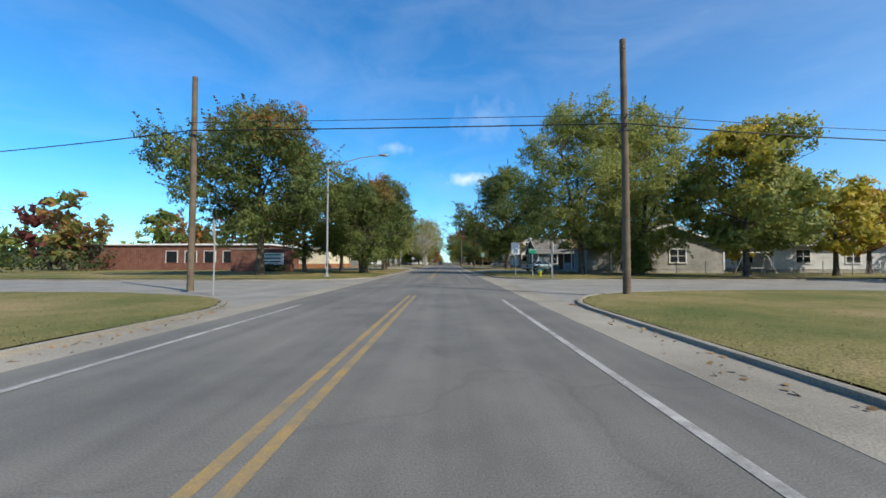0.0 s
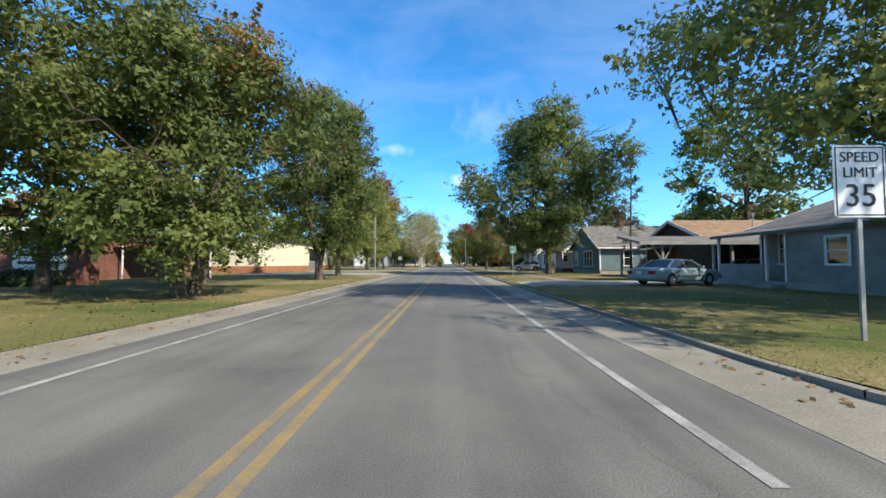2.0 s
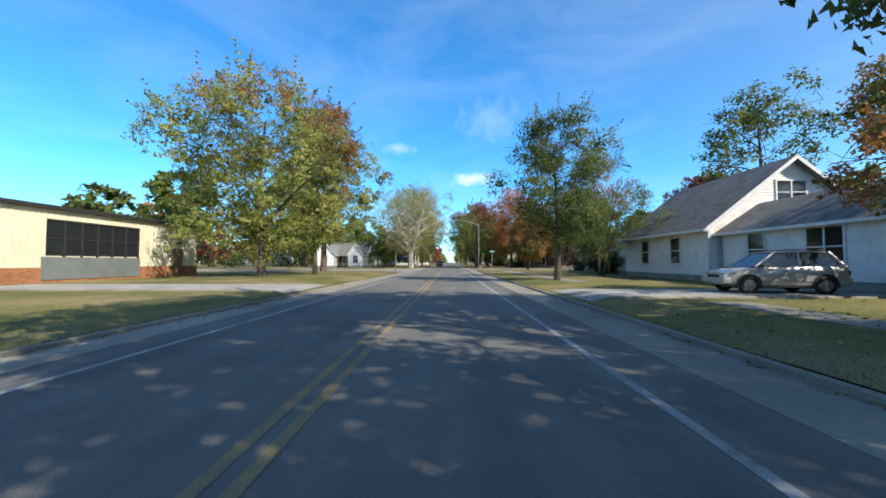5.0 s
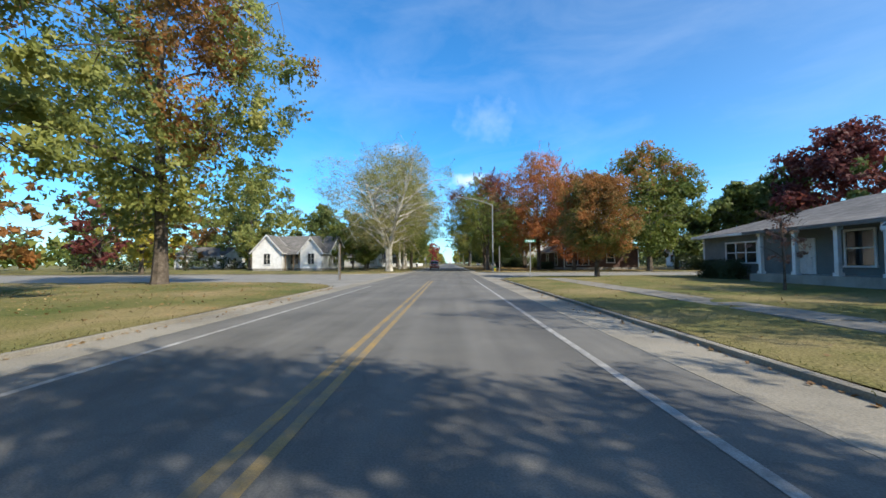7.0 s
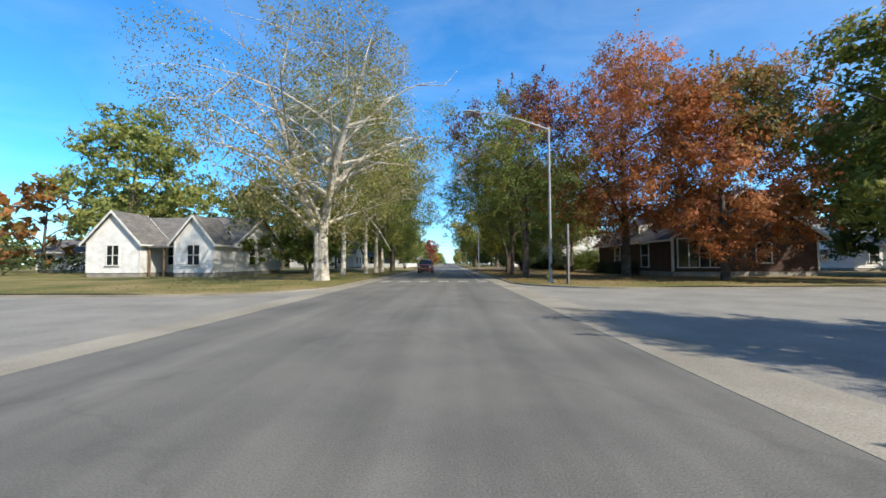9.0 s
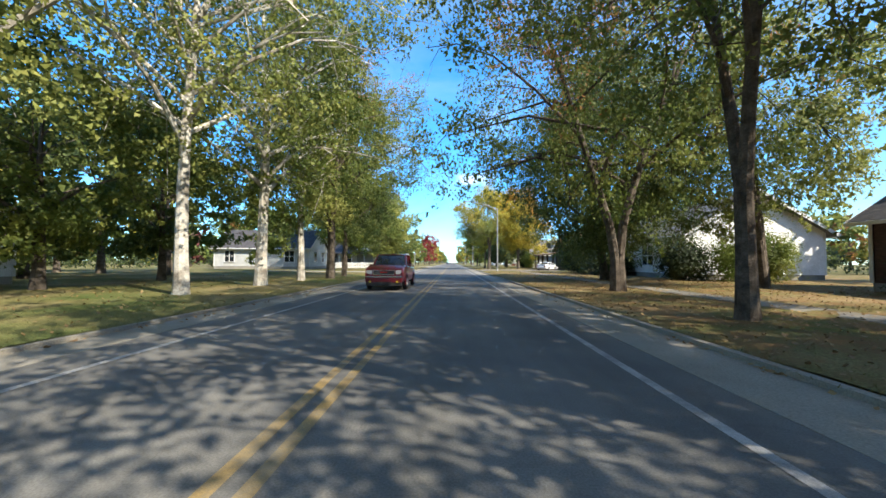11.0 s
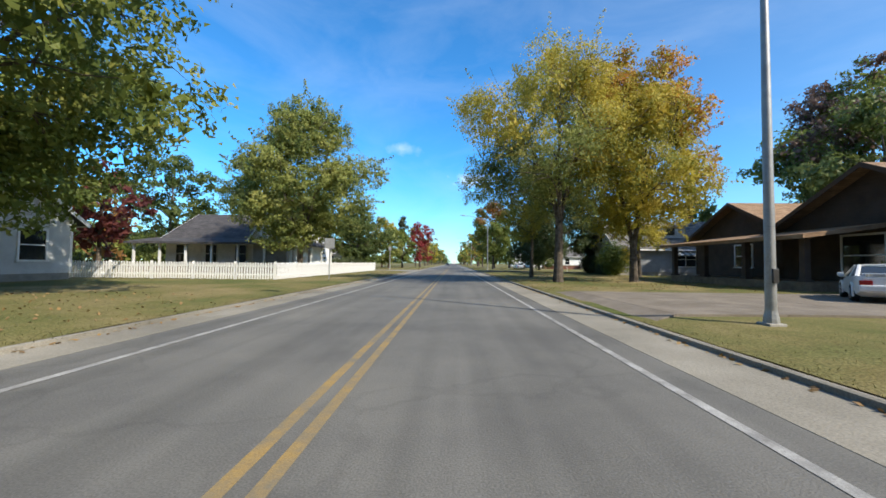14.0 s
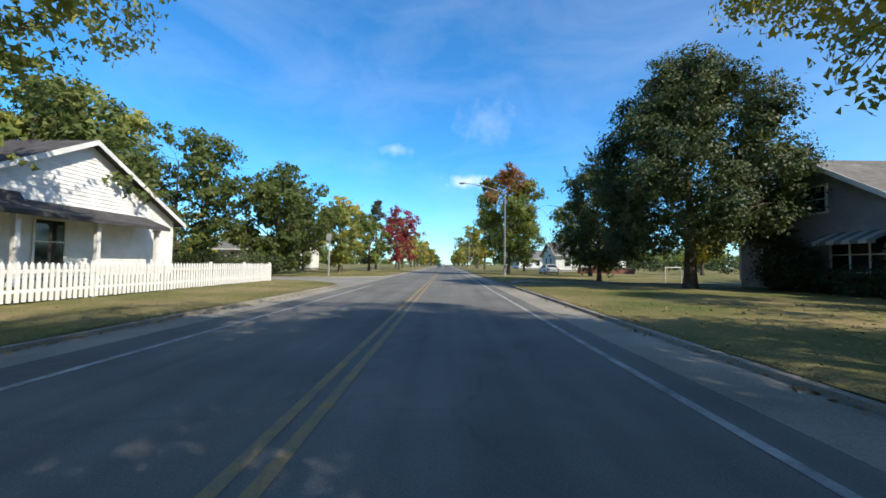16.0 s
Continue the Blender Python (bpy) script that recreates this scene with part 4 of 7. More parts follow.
    def door(self, side, where, z, w, h, material, trim=TRIM):
        c, at = self.along(side, where), self.at(side)
        D = thing("door", "", "")
        D.parent = self.H

        def bar(s, a0, a1, z0, z1, o0, o1):
            s.add([at(a, zz, o) for o in (o0, o1) for a, zz in ((a0, z0), (a1, z0), (a1, z1), (a0, z1))], [(0, 1, 2, 3), (4, 5, 6, 7), (0, 1, 5, 4), (1, 2, 6, 5), (2, 3, 7, 6), (3, 0, 4, 7)])
        f = Shape()
        bar(f, c - w / 2 - 0.1, c - w / 2, z, z + h + 0.1, 0.01, 0.07)
        bar(f, c + w / 2, c + w / 2 + 0.1, z, z + h + 0.1, 0.01, 0.07)
        bar(f, c - w / 2, c + w / 2, z + h, z + h + 0.1, 0.01, 0.07)
        part("door_frame", f, trim, D)
        p = Shape()
        bar(p, c - w / 2, c + w / 2, z, z + h, 0.008, 0.04)
        for i in range(2):
            for j in range(2):
                bar(p, c - w * 0.4 + i * w * 0.43, c - w * 0.4 + i * w * 0.43 + w * 0.36, z + 0.2 + j * h * 0.47, z + 0.15 + h * 0.42 + j * h * 0.47, 0.03, 0.055)
        part("door_leaf", p, material, D)
        k = Shape()
        bar(k, c + w * 0.36, c + w * 0.42, z + h * 0.47, z + h * 0.5, 0.05, 0.1)
        part("door_handle", k, STEEL, D)

    def post(self, x, y, z0, z1, w=0.11, material=TRIM, name="porch_post"):
        x, y = x - self.cx, y - self.cy
        s = Shape().box(x - w / 2, y - w / 2, z0, x + w / 2, y + w / 2, z1, 0.012)
        s.box(x - w * 0.75, y - w * 0.75, z0, x + w * 0.75, y + w * 0.75, z0 + 0.16, 0.012)
        s.box(x - w * 0.75, y - w * 0.75, z1 - 0.14, x + w * 0.75, y + w * 0.75, z1, 0.012)
        part(name, s, material, self.H)

    def slab(self, name, x0, y0, x1, y1, z00, z01, z11, z10, t, material):
        """A thick sheet over a rectangle with the four corner heights in turn from (x0, y0)."""
        v = [(x0 - self.cx, y0 - self.cy, z00), (x1 - self.cx, y0 - self.cy, z01), (x1 - self.cx, y1 - self.cy, z11), (x0 - self.cx, y1 - self.cy, z10)]
        s = Shape().add(v + [(p[0], p[1], p[2] - t) for p in v], [(0, 1, 2, 3), (7, 6, 5, 4), (0, 4, 5, 1), (1, 5, 6, 2), (2, 6, 7, 3), (3, 7, 4, 0)])
        part(name, s, material, self.H)

    def chimney(self, x, y, z0, z1, w=0.6, material=BRICK):
        s = Shape().box(x - self.cx - w / 2, y - self.cy - w / 2, z0, x - self.cx + w / 2, y - self.cy + w / 2, z1, 0.02)
        s.box(x - self.cx - w / 2 - 0.06, y - self.cy - w / 2 - 0.06, z1 - 0.15, x - self.cx + w / 2 + 0.06, y - self.cy + w / 2 + 0.06, z1 - 0.03, 0.02)
        part("chimney", s, material, self.H)

    def awning(self, side, where, z, w, depth=0.8, stripes=9):
        """Metal awning with painted stripes, each strip its own."""
        c, at = self.along(side, where), self.at(side)
        A = thing("awning", "", "")
        A.parent = self.H
        for i in range(stripes):
            a0, a1 = c - w / 2 + w * i / stripes, c - w / 2 + w * (i + 1) / stripes
            s = Shape()
            s.add([at(a0, z, 0.03), at(a1, z, 0.03), at(a1, z - 0.42, depth), at(a0, z - 0.42, depth), at(a1, z - 0.56, depth), at(a0, z - 0.56, depth),
                   at(a0, z - 0.02, 0.03), at(a1, z - 0.02, 0.03), at(a1, z - 0.44, depth - 0.02), at(a0, z - 0.44, depth - 0.02)],
                  [(0, 1, 2, 3), (3, 2, 4, 5), (6, 9, 8, 7), (0, 3, 9, 6), (1, 7, 8, 2)])
            part("slat", s, LIGHT_SIDING if i % 2 else GREY_SIDING, A)


# ---- vehicles ----
def loft(sections):
    """Closed tube through equal sections."""
    n = len(sections[0])
    v = [p for s in sections for p in s]
    f = [(i * n + j, i * n + (j + 1) % n, (i + 1) * n + (j + 1) % n, (i + 1) * n + j) for i in range(len(sections) - 1) for j in range(n)]
    f += [tuple(range(n))[::-1], tuple((len(sections) - 1) * n + j for j in range(n))]
    return Shape().add(v, f)


def car(label, category, x, y, rz, paint, length, width, stations, cabin, roof_z, wheel_r=0.33, wheelbase=None, name="car", z=0.0, two_tone=None, grille=False, rails=False, spoiler=False, cab_w=0.82):
    """Front at +x. stations: (x, z of the bottom, z of the shoulder, part of the width). cabin: rear foot, rear top, front top, front foot (x)."""
    C = thing(name, label, category, x, y, z, rz)
    hw = width / 2
    sec = []
    for sx, zb, zs, wf in stations:
        w = hw * wf
        half = [(w * 0.80, zb), (w * 0.97, zb + 0.10), (w, zb + 0.26), (w * 0.985, (zb + zs) / 2 + 0.12), (w * 0.955, zs - 0.07), (w * 0.90, zs - 0.01), (w * 0.5, zs + 0.025)]
        sec.append([(sx, a, b) for a, b in half] + [(sx, -a, b) for a, b in half[::-1]])
    part("body", loft(sec), paint, C, smooth=True)
    zc = [s for s in stations]
    sh = float(np.interp((cabin[0] + cabin[3]) / 2, [s[0] for s in zc], [s[2] for s in zc])) - 0.02
    wb, wr = hw * 0.90, hw * cab_w * 0.86
    r0, r1, f1, f0 = cabin
    g = Shape()
    g.add([(r0, -wb, sh), (f0, -wb, sh), (f1, -wr, roof_z), (r1, -wr, roof_z), (r0, wb, sh), (f0, wb, sh), (f1, wr, roof_z), (r1, wr, roof_z)],
          [(0, 1, 2, 3), (4, 7, 6, 5), (1, 5, 6, 2), (0, 3, 7, 4), (3, 2, 6, 7)])
    part("glazing", g, CAR_GLASS, C, "dark tinted car glass")
    top = Shape()
    n = 7
    rows = []
    for i in range(n):
        u = i / (n - 1)
        xx = r1 - 0.06 + (f1 - r1 + 0.12) * u
        c = 0.045 * math.sin(math.pi * u)
        rows.append([(xx, a * wr * 1.03, roof_z + c + 0.03 * (1 - a * a) - (0.02 if abs(a) == 1 else 0)) for a in (-1, -0.7, 0, 0.7, 1)] + [(xx, a * wr * 1.03, roof_z - 0.03) for a in (1, -1)])
    part("roof", loft(rows), paint, C, smooth=True)
    mid = (cabin[0] + cabin[3]) / 2
    for sg in (-1, 1):
        for a, b, w in (((f0, sg * wb, sh), (f1, sg * wr, roof_z), 0.045), ((r0, sg * wb, sh), (r1, sg * wr, roof_z), 0.07), ((mid, sg * wb * 1.003, sh), (mid - 0.05, sg * wr * 1.004, roof_z), 0.045)):
            part("pillar", Shape().tube([a, b], [w, w * 0.85], 6), paint, C)
        m = Shape().box(f0 - 0.42, sg * (hw * 0.97), sh + 0.0, f0 - 0.24, sg * (hw + 0.17), sh + 0.14, 0.03)
        part("mirror", m, paint, C)
        for hx in (mid - 0.75, mid + 0.45):
            part("door_handle", Shape().box(hx, sg * (hw * 0.945), sh - 0.17, hx + 0.18, sg * (hw * 0.99), sh - 0.13, 0.01), two_tone or paint, C)
        part("side_moulding", Shape().box(-length * 0.24, sg * (hw * 0.985), 0.50, length * 0.22, sg * (hw * 1.012), 0.56, 0.012), two_tone or paint, C)
    wbx = (wheelbase or length * 0.56) / 2
    for sx in (-wbx, wbx):
        for sg in (-1, 1):
            W = thing("wheel", "", "", sx, sg * (hw - 0.065), wheel_r)
            W.parent = C
            t = Shape()
            prof = [(-0.10, wheel_r * 0.62), (-0.105, wheel_r * 0.9), (-0.08, wheel_r), (0.08, wheel_r), (0.105, wheel_r * 0.9), (0.10, wheel_r * 0.62)]
            N = 22
            v = [(p[1] * math.cos(2 * math.pi * k / N), p[0], p[1] * math.sin(2 * math.pi * k / N)) for k in range(N) for p in prof]
            t.add(v, [(k * 6 + j, k * 6 + j + 1, ((k + 1) % N) * 6 + j + 1, ((k + 1) % N) * 6 + j) for k in range(N) for j in range(5)])
            part("tyre", t, RUBBER, W, smooth=True)
            rm = Shape().tube([(0, -0.09, 0), (0, 0.09, 0)], wheel_r * 0.61, 20)
            for k in range(5):
                a = 2 * math.pi * k / 5
                rm.tube([(0, sg * 0.1, 0), (wheel_r * 0.55 * math.cos(a), sg * 0.1, wheel_r * 0.55 * math.sin(a))], 0.035, 5)
            part("rim", rm, RIM, W)
            ar = Shape()
            N = 14
            ring = []
            for k in range(N + 1):
                a = math.pi * (-0.08 + 1.16 * k / N)
                ring.append((sx + math.cos(a) * wheel_r * 1.19, sg * hw * 1.004, wheel_r + math.sin(a) * wheel_r * 1.19))
            ar.tube(ring, 0.035, 5)
            part("wheel_arch", ar, BLACK_PLASTIC if rails else paint, C)
            arc = [math.pi * (-0.1 + 1.2 * k / 14) for k in range(15)]
            ins = Shape().prism([(sx + math.cos(a) * wheel_r * 1.14, wheel_r + math.sin(a) * wheel_r * 1.14) for a in arc], "y", sg * (hw - 0.30), sg * hw * 1.001)
            part("wheel_well", ins, BLACK_PLASTIC, C)
    f, b = stations[-1], stations[0]
    for sg in (-1, 1):
        if grille:
            part("headlight", Shape().prism([(sg * hw * 0.60, f[2] - 0.08), (sg * hw * 0.60, f[2] - 0.26), (sg * hw * 0.80, f[2] - 0.24), (sg * hw * 0.88, f[2] - 0.18), (sg * hw * 0.88, f[2] - 0.06)], "x", f[0] - 0.1, f[0] + 0.015), LENS, C, "clear headlight")
            part("fog_lamp", Shape().box(f[0], sg * hw * 0.62, f[1] + 0.02, f[0] + 0.085, sg * hw * 0.74, f[1] + 0.10, 0.02), YELLOW_PAINT, C, "small amber fog lamp")
        else:
            part("headlight", Shape().box(f[0] - 0.16, sg * hw * 0.52, f[2] - 0.24, f[0] + 0.03, sg * hw * 0.87, f[2] - 0.06, 0.04), LENS, C, "clear headlight")
        part("tail_light", Shape().box(b[0] - 0.03, sg * hw * 0.55, b[2] - 0.26, b[0] + 0.18, sg * hw * 0.90, b[2] - 0.07, 0.03), TAIL, C, "red tail light")
    part("front_bumper", Shape().box(f[0] - 0.22, -hw * 0.92, f[1] + 0.03, f[0] + 0.07, hw * 0.92, f[1] + (0.26 if grille else 0.27), 0.05), paint, C)
    part("rear_bumper", Shape().box(b[0] - 0.08, -hw * 0.92, b[1] + 0.03, b[0] + 0.2, hw * 0.92, b[1] + 0.27, 0.06), CHROME if grille else paint, C)
    part("number_plate", Shape().box(b[0] - 0.105, -0.16, b[1] + 0.31, b[0] - 0.07, 0.16, b[1] + 0.46, 0.005), SIGN_WHITE, C, "blank number plate")
    if grille:
        part("bumper_strip", Shape().box(f[0] - 0.2, -hw * 0.94, f[1] + 0.275, f[0] + 0.085, hw * 0.94, f[1] + 0.335, 0.02), CHROME, C, "chrome bumper strip")
        part("valance", Shape().box(f[0] - 0.3, -hw * 0.88, f[1] - 0.14, f[0] + 0.02, hw * 0.88, f[1] + 0.035, 0.03), BLACK_PLASTIC, C, "black lower valance")
        gz0, gz1, gw = f[2] - 0.29, f[2] - 0.06, hw * 0.54
        part("grille", Shape().box(f[0] - 0.05, -gw, gz0, f[0] + 0.02, gw, gz1, 0.02), BLACK_PLASTIC, C, "black grille")
        for za, zb in ((gz0, gz0 + 0.024), (gz1 - 0.024, gz1)):
            part("grille_frame", Shape().box(f[0], -gw, za, f[0] + 0.045, gw, zb, 0.01), CHROME, C, "chrome grille frame")
        for sg in (-1, 1):
            part("grille_frame", Shape().box(f[0], sg * gw, gz0, f[0] + 0.045, sg * (gw - 0.024), gz1, 0.01), CHROME, C, "chrome grille frame")
        part("badge", Shape().box(f[0] + 0.02, -0.17, gz0 + 0.09, f[0] + 0.05, 0.17, gz0 + 0.15, 0.01), TAIL, C, "plain red badge")
        part("lower_intake", Shape().box(f[0] - 0.1, -hw * 0.42, f[1] - 0.03, f[0] + 0.075, hw * 0.42, f[1] + 0.06, 0.02), BLACK_PLASTIC, C)
    else:
        part("grille", Shape().box(f[0] - 0.05, -hw * 0.48, f[2] - 0.26, f[0] + 0.02, hw * 0.48, f[2] - 0.08, 0.02), BLACK_PLASTIC, C)
    if rails:
        for sg in (-1, 1):
            part("roof_rail", Shape().tube([(r1 + 0.1, sg * wr * 0.95, roof_z + 0.03), (r1 + 0.2, sg * wr * 0.95, roof_z + 0.09), (f1 - 0.3, sg * wr * 0.95, roof_z + 0.09), (f1 - 0.15, sg * wr * 0.95, roof_z + 0.03)], 0.02, 6), BLACK_PLASTIC, C)
    if spoiler:
        sp = Shape().box(b[0] + 0.02, -hw * 0.80, b[2] + 0.13, b[0] + 0.27, hw * 0.80, b[2] + 0.17, 0.015)
        for sg in (-1, 1):
            sp.box(b[0] + 0.08, sg * hw * 0.66, b[2] - 0.02, b[0] + 0.2, sg * hw * 0.72, b[2] + 0.14, 0.01)
        part("spoiler", sp, paint, C)
    return C


# ---- street furniture ----
def street_lamp(x, y, side, arm=3.9, h=8.1):
    """side: which way the arm reaches over the road (-1 left, 1 right)."""
    L = thing("street_lamp", "grey galvanised steel street lamp with curved arm over the road", "street lamp", x, y, LAWN_Z, group="street lamps")
    part("base", Shape().box(-0.15, -0.15, -0.08, 0.15, 0.15, 0.05, 0.02), CONCRETE, L, "concrete footing")
    part("base_flange", Shape().tube([(0, 0, 0.05), (0, 0, 0.12), (0, 0, 0.26)], [0.125, 0.12, 0.092], 10), STEEL, L)
    part("pole", Shape().tube([(0, 0, 0.1), (0, 0, h * 0.5), (0, 0, h)], [0.088, 0.072, 0.05], 12), STEEL, L, smooth=True)
    pts = [(side * arm * u, 0, h - 0.12 + 0.95 * math.sin(u * math.pi / 2) * (1 if u < 1 else 1)) for u in (0, 0.15, 0.35, 0.6, 0.85, 1.0)]
    part("arm", Shape().tube(pts, [0.045, 0.043, 0.04, 0.036, 0.033, 0.03], 8), STEEL, L, smooth=True)
    e = pts[-1]
    n = 8
    sec = []
    for i in range(n):
        u = i / (n - 1)
        w = 0.17 * math.sin(math.pi * (0.12 + 0.82 * u)) ** 0.6
        xx = e[0] - side * 0.15 + side * u * 0.75
        sec.append([(xx, w * math.cos(a), e[2] + 0.02 + 0.11 * w / 0.17 * (math.sin(a) if math.sin(a) > 0 else 0.35 * math.sin(a))) for a in [2 * math.pi * k / 10 for k in range(10)]])
    H = part("lamp_head", loft(sec), STEEL, L, smooth=True)
    part("lens", Shape().box(e[0] + side * 0.14, -0.10, e[2] - 0.055, e[0] + side * 0.50, 0.10, e[2] - 0.015, 0.018), LENS, H, "pale lamp lens")
    part("hand_hole", Shape().box(-0.05, -0.125, 0.75, 0.05, -0.085, 1.0, 0.01), DARKMETAL, L)
    return L


def sign_post(label, x, y, h, name="road_sign", group=""):
    S = thing(name, label, "road sign", x, y, LAWN_Z - 0.05, group=group)
    s = Shape().box(-0.03, -0.012, -0.1, 0.03, 0.018, h, 0.004)
    s.box(-0.012, 0.018, -0.1, 0.012, 0.034, h)
    part("post", s, STEEL, S)
    return S


def plate(parent, name, w, h, z, material, label="", y=-0.03, corner=0.05, sides=None):
    """A sheet of metal that faces the road; rounded corners, or a regular outline."""
    if sides:
        o = [(w / 2 / math.cos(math.pi / sides) * math.cos(math.pi / sides + 2 * math.pi * k / sides), z + h / 2 / math.cos(math.pi / sides) * math.sin(math.pi / sides + 2 * math.pi * k / sides)) for k in range(sides)]
    else:
        o = []
        for sx, sz, a0 in ((1, -1, -90), (1, 1, 0), (-1, 1, 90), (-1, -1, 180)):
            for k in range(4):
                a = radians(a0 + 30 * k)
                o.append((sx * (w / 2 - corner) + corner * math.cos(a), z + sz * (h / 2 - corner) + corner * math.sin(a)))
    return part(name, Shape().prism(o, "y", y, y + 0.006), material, parent, label)


def border(parent, w, h, z, y, t, material):
    s = Shape()
    for x0, x1, z0, z1 in ((-w / 2, w / 2, z + h / 2 - t, z + h / 2), (-w / 2, w / 2, z - h / 2, z - h / 2 + t), (-w / 2, -w / 2 + t, z - h / 2 + t, z + h / 2 - t), (w / 2 - t, w / 2, z - h / 2 + t, z + h / 2 - t)):
        s.box(x0, y, z0, x1, y + 0.003, z1)
    part("border", s, material, parent)


def words(parent, text, size, z, y, material, x=0.0):
    lettering("lettering", text, size, material, parent, pose(x, y, z, 90, 0, 0))


# ---- things along the road: lamps, poles, signs ----
street_lamp(-8.8, 27.2, 1)
street_lamp(-8.6, 69.0, 1)
street_lamp(5.2, 131.9, -1)
street_lamp(5.6, 184.44, -1, 3.6, 7.75)
street_lamp(5.64, 239.4, -1)
street_lamp(5.64, 295.8, -1)


def utility_pole(x, y, h, wires, label):
    P = thing("utility_pole", label, "utility pole", x, y, 0.05)
    part("pole", Shape().tube([(0, 0, -0.1), (0.02, 0, h * 0.5), (0, 0, h)], [0.130, 0.116, 0.098], 12), WOODPOLE, P, smooth=True)
    for z in wires:
        part("insulator", Shape().tube([(0, -0.10, z - 0.05), (0, -0.20, z - 0.05), (0, -0.20, z + 0.02)], 0.03, 8), DARKMETAL, P)
    part("wire_clamp", Shape().box(-0.14, -0.13, wires[0] - 0.20, 0.14, 0.13, wires[0] - 0.12, 0.01), DARKMETAL, P)
    return P


utility_pole(6.0, 12.5, 8.7, (5.73, 6.03), "bare weathered wooden utility pole on the corner lawn")
utility_pole(-10.4, 15.0, 8.75, (6.45, 6.77), "weathered wooden utility pole beside the side street")


def cable(a, b, sag, r, label):
    s = Shape()
    pts = []
    for i in range(25):
        u = i / 24
        pts.append((a[0] + (b[0] - a[0]) * u, a[1] + (b[1] - a[1]) * u, a[2] + (b[2] - a[2]) * u - 4 * sag * u * (1 - u)))
    s.tube(pts, r, 5)
    ob = new("overhead_cable", s.mesh("overhead_cable", SIGN_BLACK))
    tagged(ob, label, "cable")


WIRE_L, WIRE_R = (-10.4, 14.8), (6.0, 12.3)
cable((*WIRE_L, 6.5), (*WIRE_R, 5.78), 0.03, 0.022, "thick black overhead cable slung between the poles")
cable((*WIRE_L, 6.82), (*WIRE_R, 6.08), 0.02, 0.011, "thin black overhead wire slung between the poles")
cable((*WIRE_R, 5.78), (34, 13.5, 5.5), 0.45, 0.022, "thick black overhead cable running off beside the road")
cable((*WIRE_R, 6.08), (34, 13.5, 5.8), 0.40, 0.011, "thin black overhead wire running off beside the road")
cable((*WIRE_L, 6.5), (-46, 20.0, 6.4), 0.5, 0.022, "thick black overhead cable running off beside the road")

S = sign_post("white speed limit sign with black lettering on a steel post", 5.55, 30.1, 2.64)
plate(S, "panel", 0.70, 0.98, 2.19, SIGN_WHITE)
border(S, 0.65, 0.93, 2.19, -0.035, 0.015, SIGN_BLACK)
words(S, "SPEED", 0.195, 2.51, -0.036, SIGN_BLACK)
words(S, "LIMIT", 0.195, 2.30, -0.036, SIGN_BLACK)
words(S, "35", 0.44, 1.98, -0.036, SIGN_BLACK)

S = sign_post("green street name sign on a steel post", 6.0, 26.1, 1.9, "street_name_sign")
plate(S, "name_plate", 0.62, 0.15, 1.96, SIGN_GREEN, "green plate with white lettering", corner=0.02)
words(S, "E", 0.105, 1.96, -0.037, SIGN_WHITE, -0.255)
words(S, "POPLAR", 0.105, 1.96, -0.037, SIGN_WHITE, -0.025)
words(S, "ST", 0.105, 1.96, -0.037, SIGN_WHITE, 0.235)
ob = plate(S, "cross_plate", 0.62, 0.15, 1.79, SIGN_GREEN, "green plate seen at a slant", corner=0.02)
ob.matrix_basis = pose(0, 0, 0, 0, 0, 24)

S = sign_post("stop sign on a pale post, turned to the side street", 7.1, 25.0, 2.45, "stop_sign")
S.matrix_basis = pose(7.1, 25.0, LAWN_Z - 0.05, 0, 0, 66)
plate(S, "panel", 0.76, 0.76, 2.08, SIGN_BACK, "bare aluminium back of the sign", y=-0.03, sides=8)
part("post_face", Shape().box(-0.055, 0.036, 0, 0.055, 0.1, 2.2, 0.01), LIGHT_SIDING, S)

S = sign_post("green direction sign with an arrow on a thin post", 5.35, 55.6, 2.5, "direction_sign")
plate(S, "panel", 0.50, 0.62, 2.22, SIGN_GREEN, corner=0.04)
border(S, 0.47, 0.59, 2.22, -0.035, 0.012, SIGN_WHITE)
words(S, "SENIOR", 0.115, 2.40, -0.036, SIGN_WHITE)
words(S, "CENTER", 0.115, 2.25, -0.036, SIGN_WHITE)
a = Shape().prism([(-0.13, 2.04), (0.02, 2.04), (0.02, 2.0), (0.14, 2.065), (0.02, 2.13), (0.02, 2.09), (-0.13, 2.09)], "y", -0.037, -0.031)
part("arrow", a, SIGN_WHITE, S)

S = sign_post("green street name sign on a thin post at the corner", 5.6, 113.1, 2.5, "street_name_sign")
plate(S, "name_plate", 0.75, 0.19, 2.58, SIGN_GREEN, corner=0.02)
for k in range(5):
    part("letter_bar", Shape().box(-0.29 + k * 0.12, -0.037, 2.53, -0.21 + k * 0.12, -0.031, 2.63), SIGN_WHITE, S)

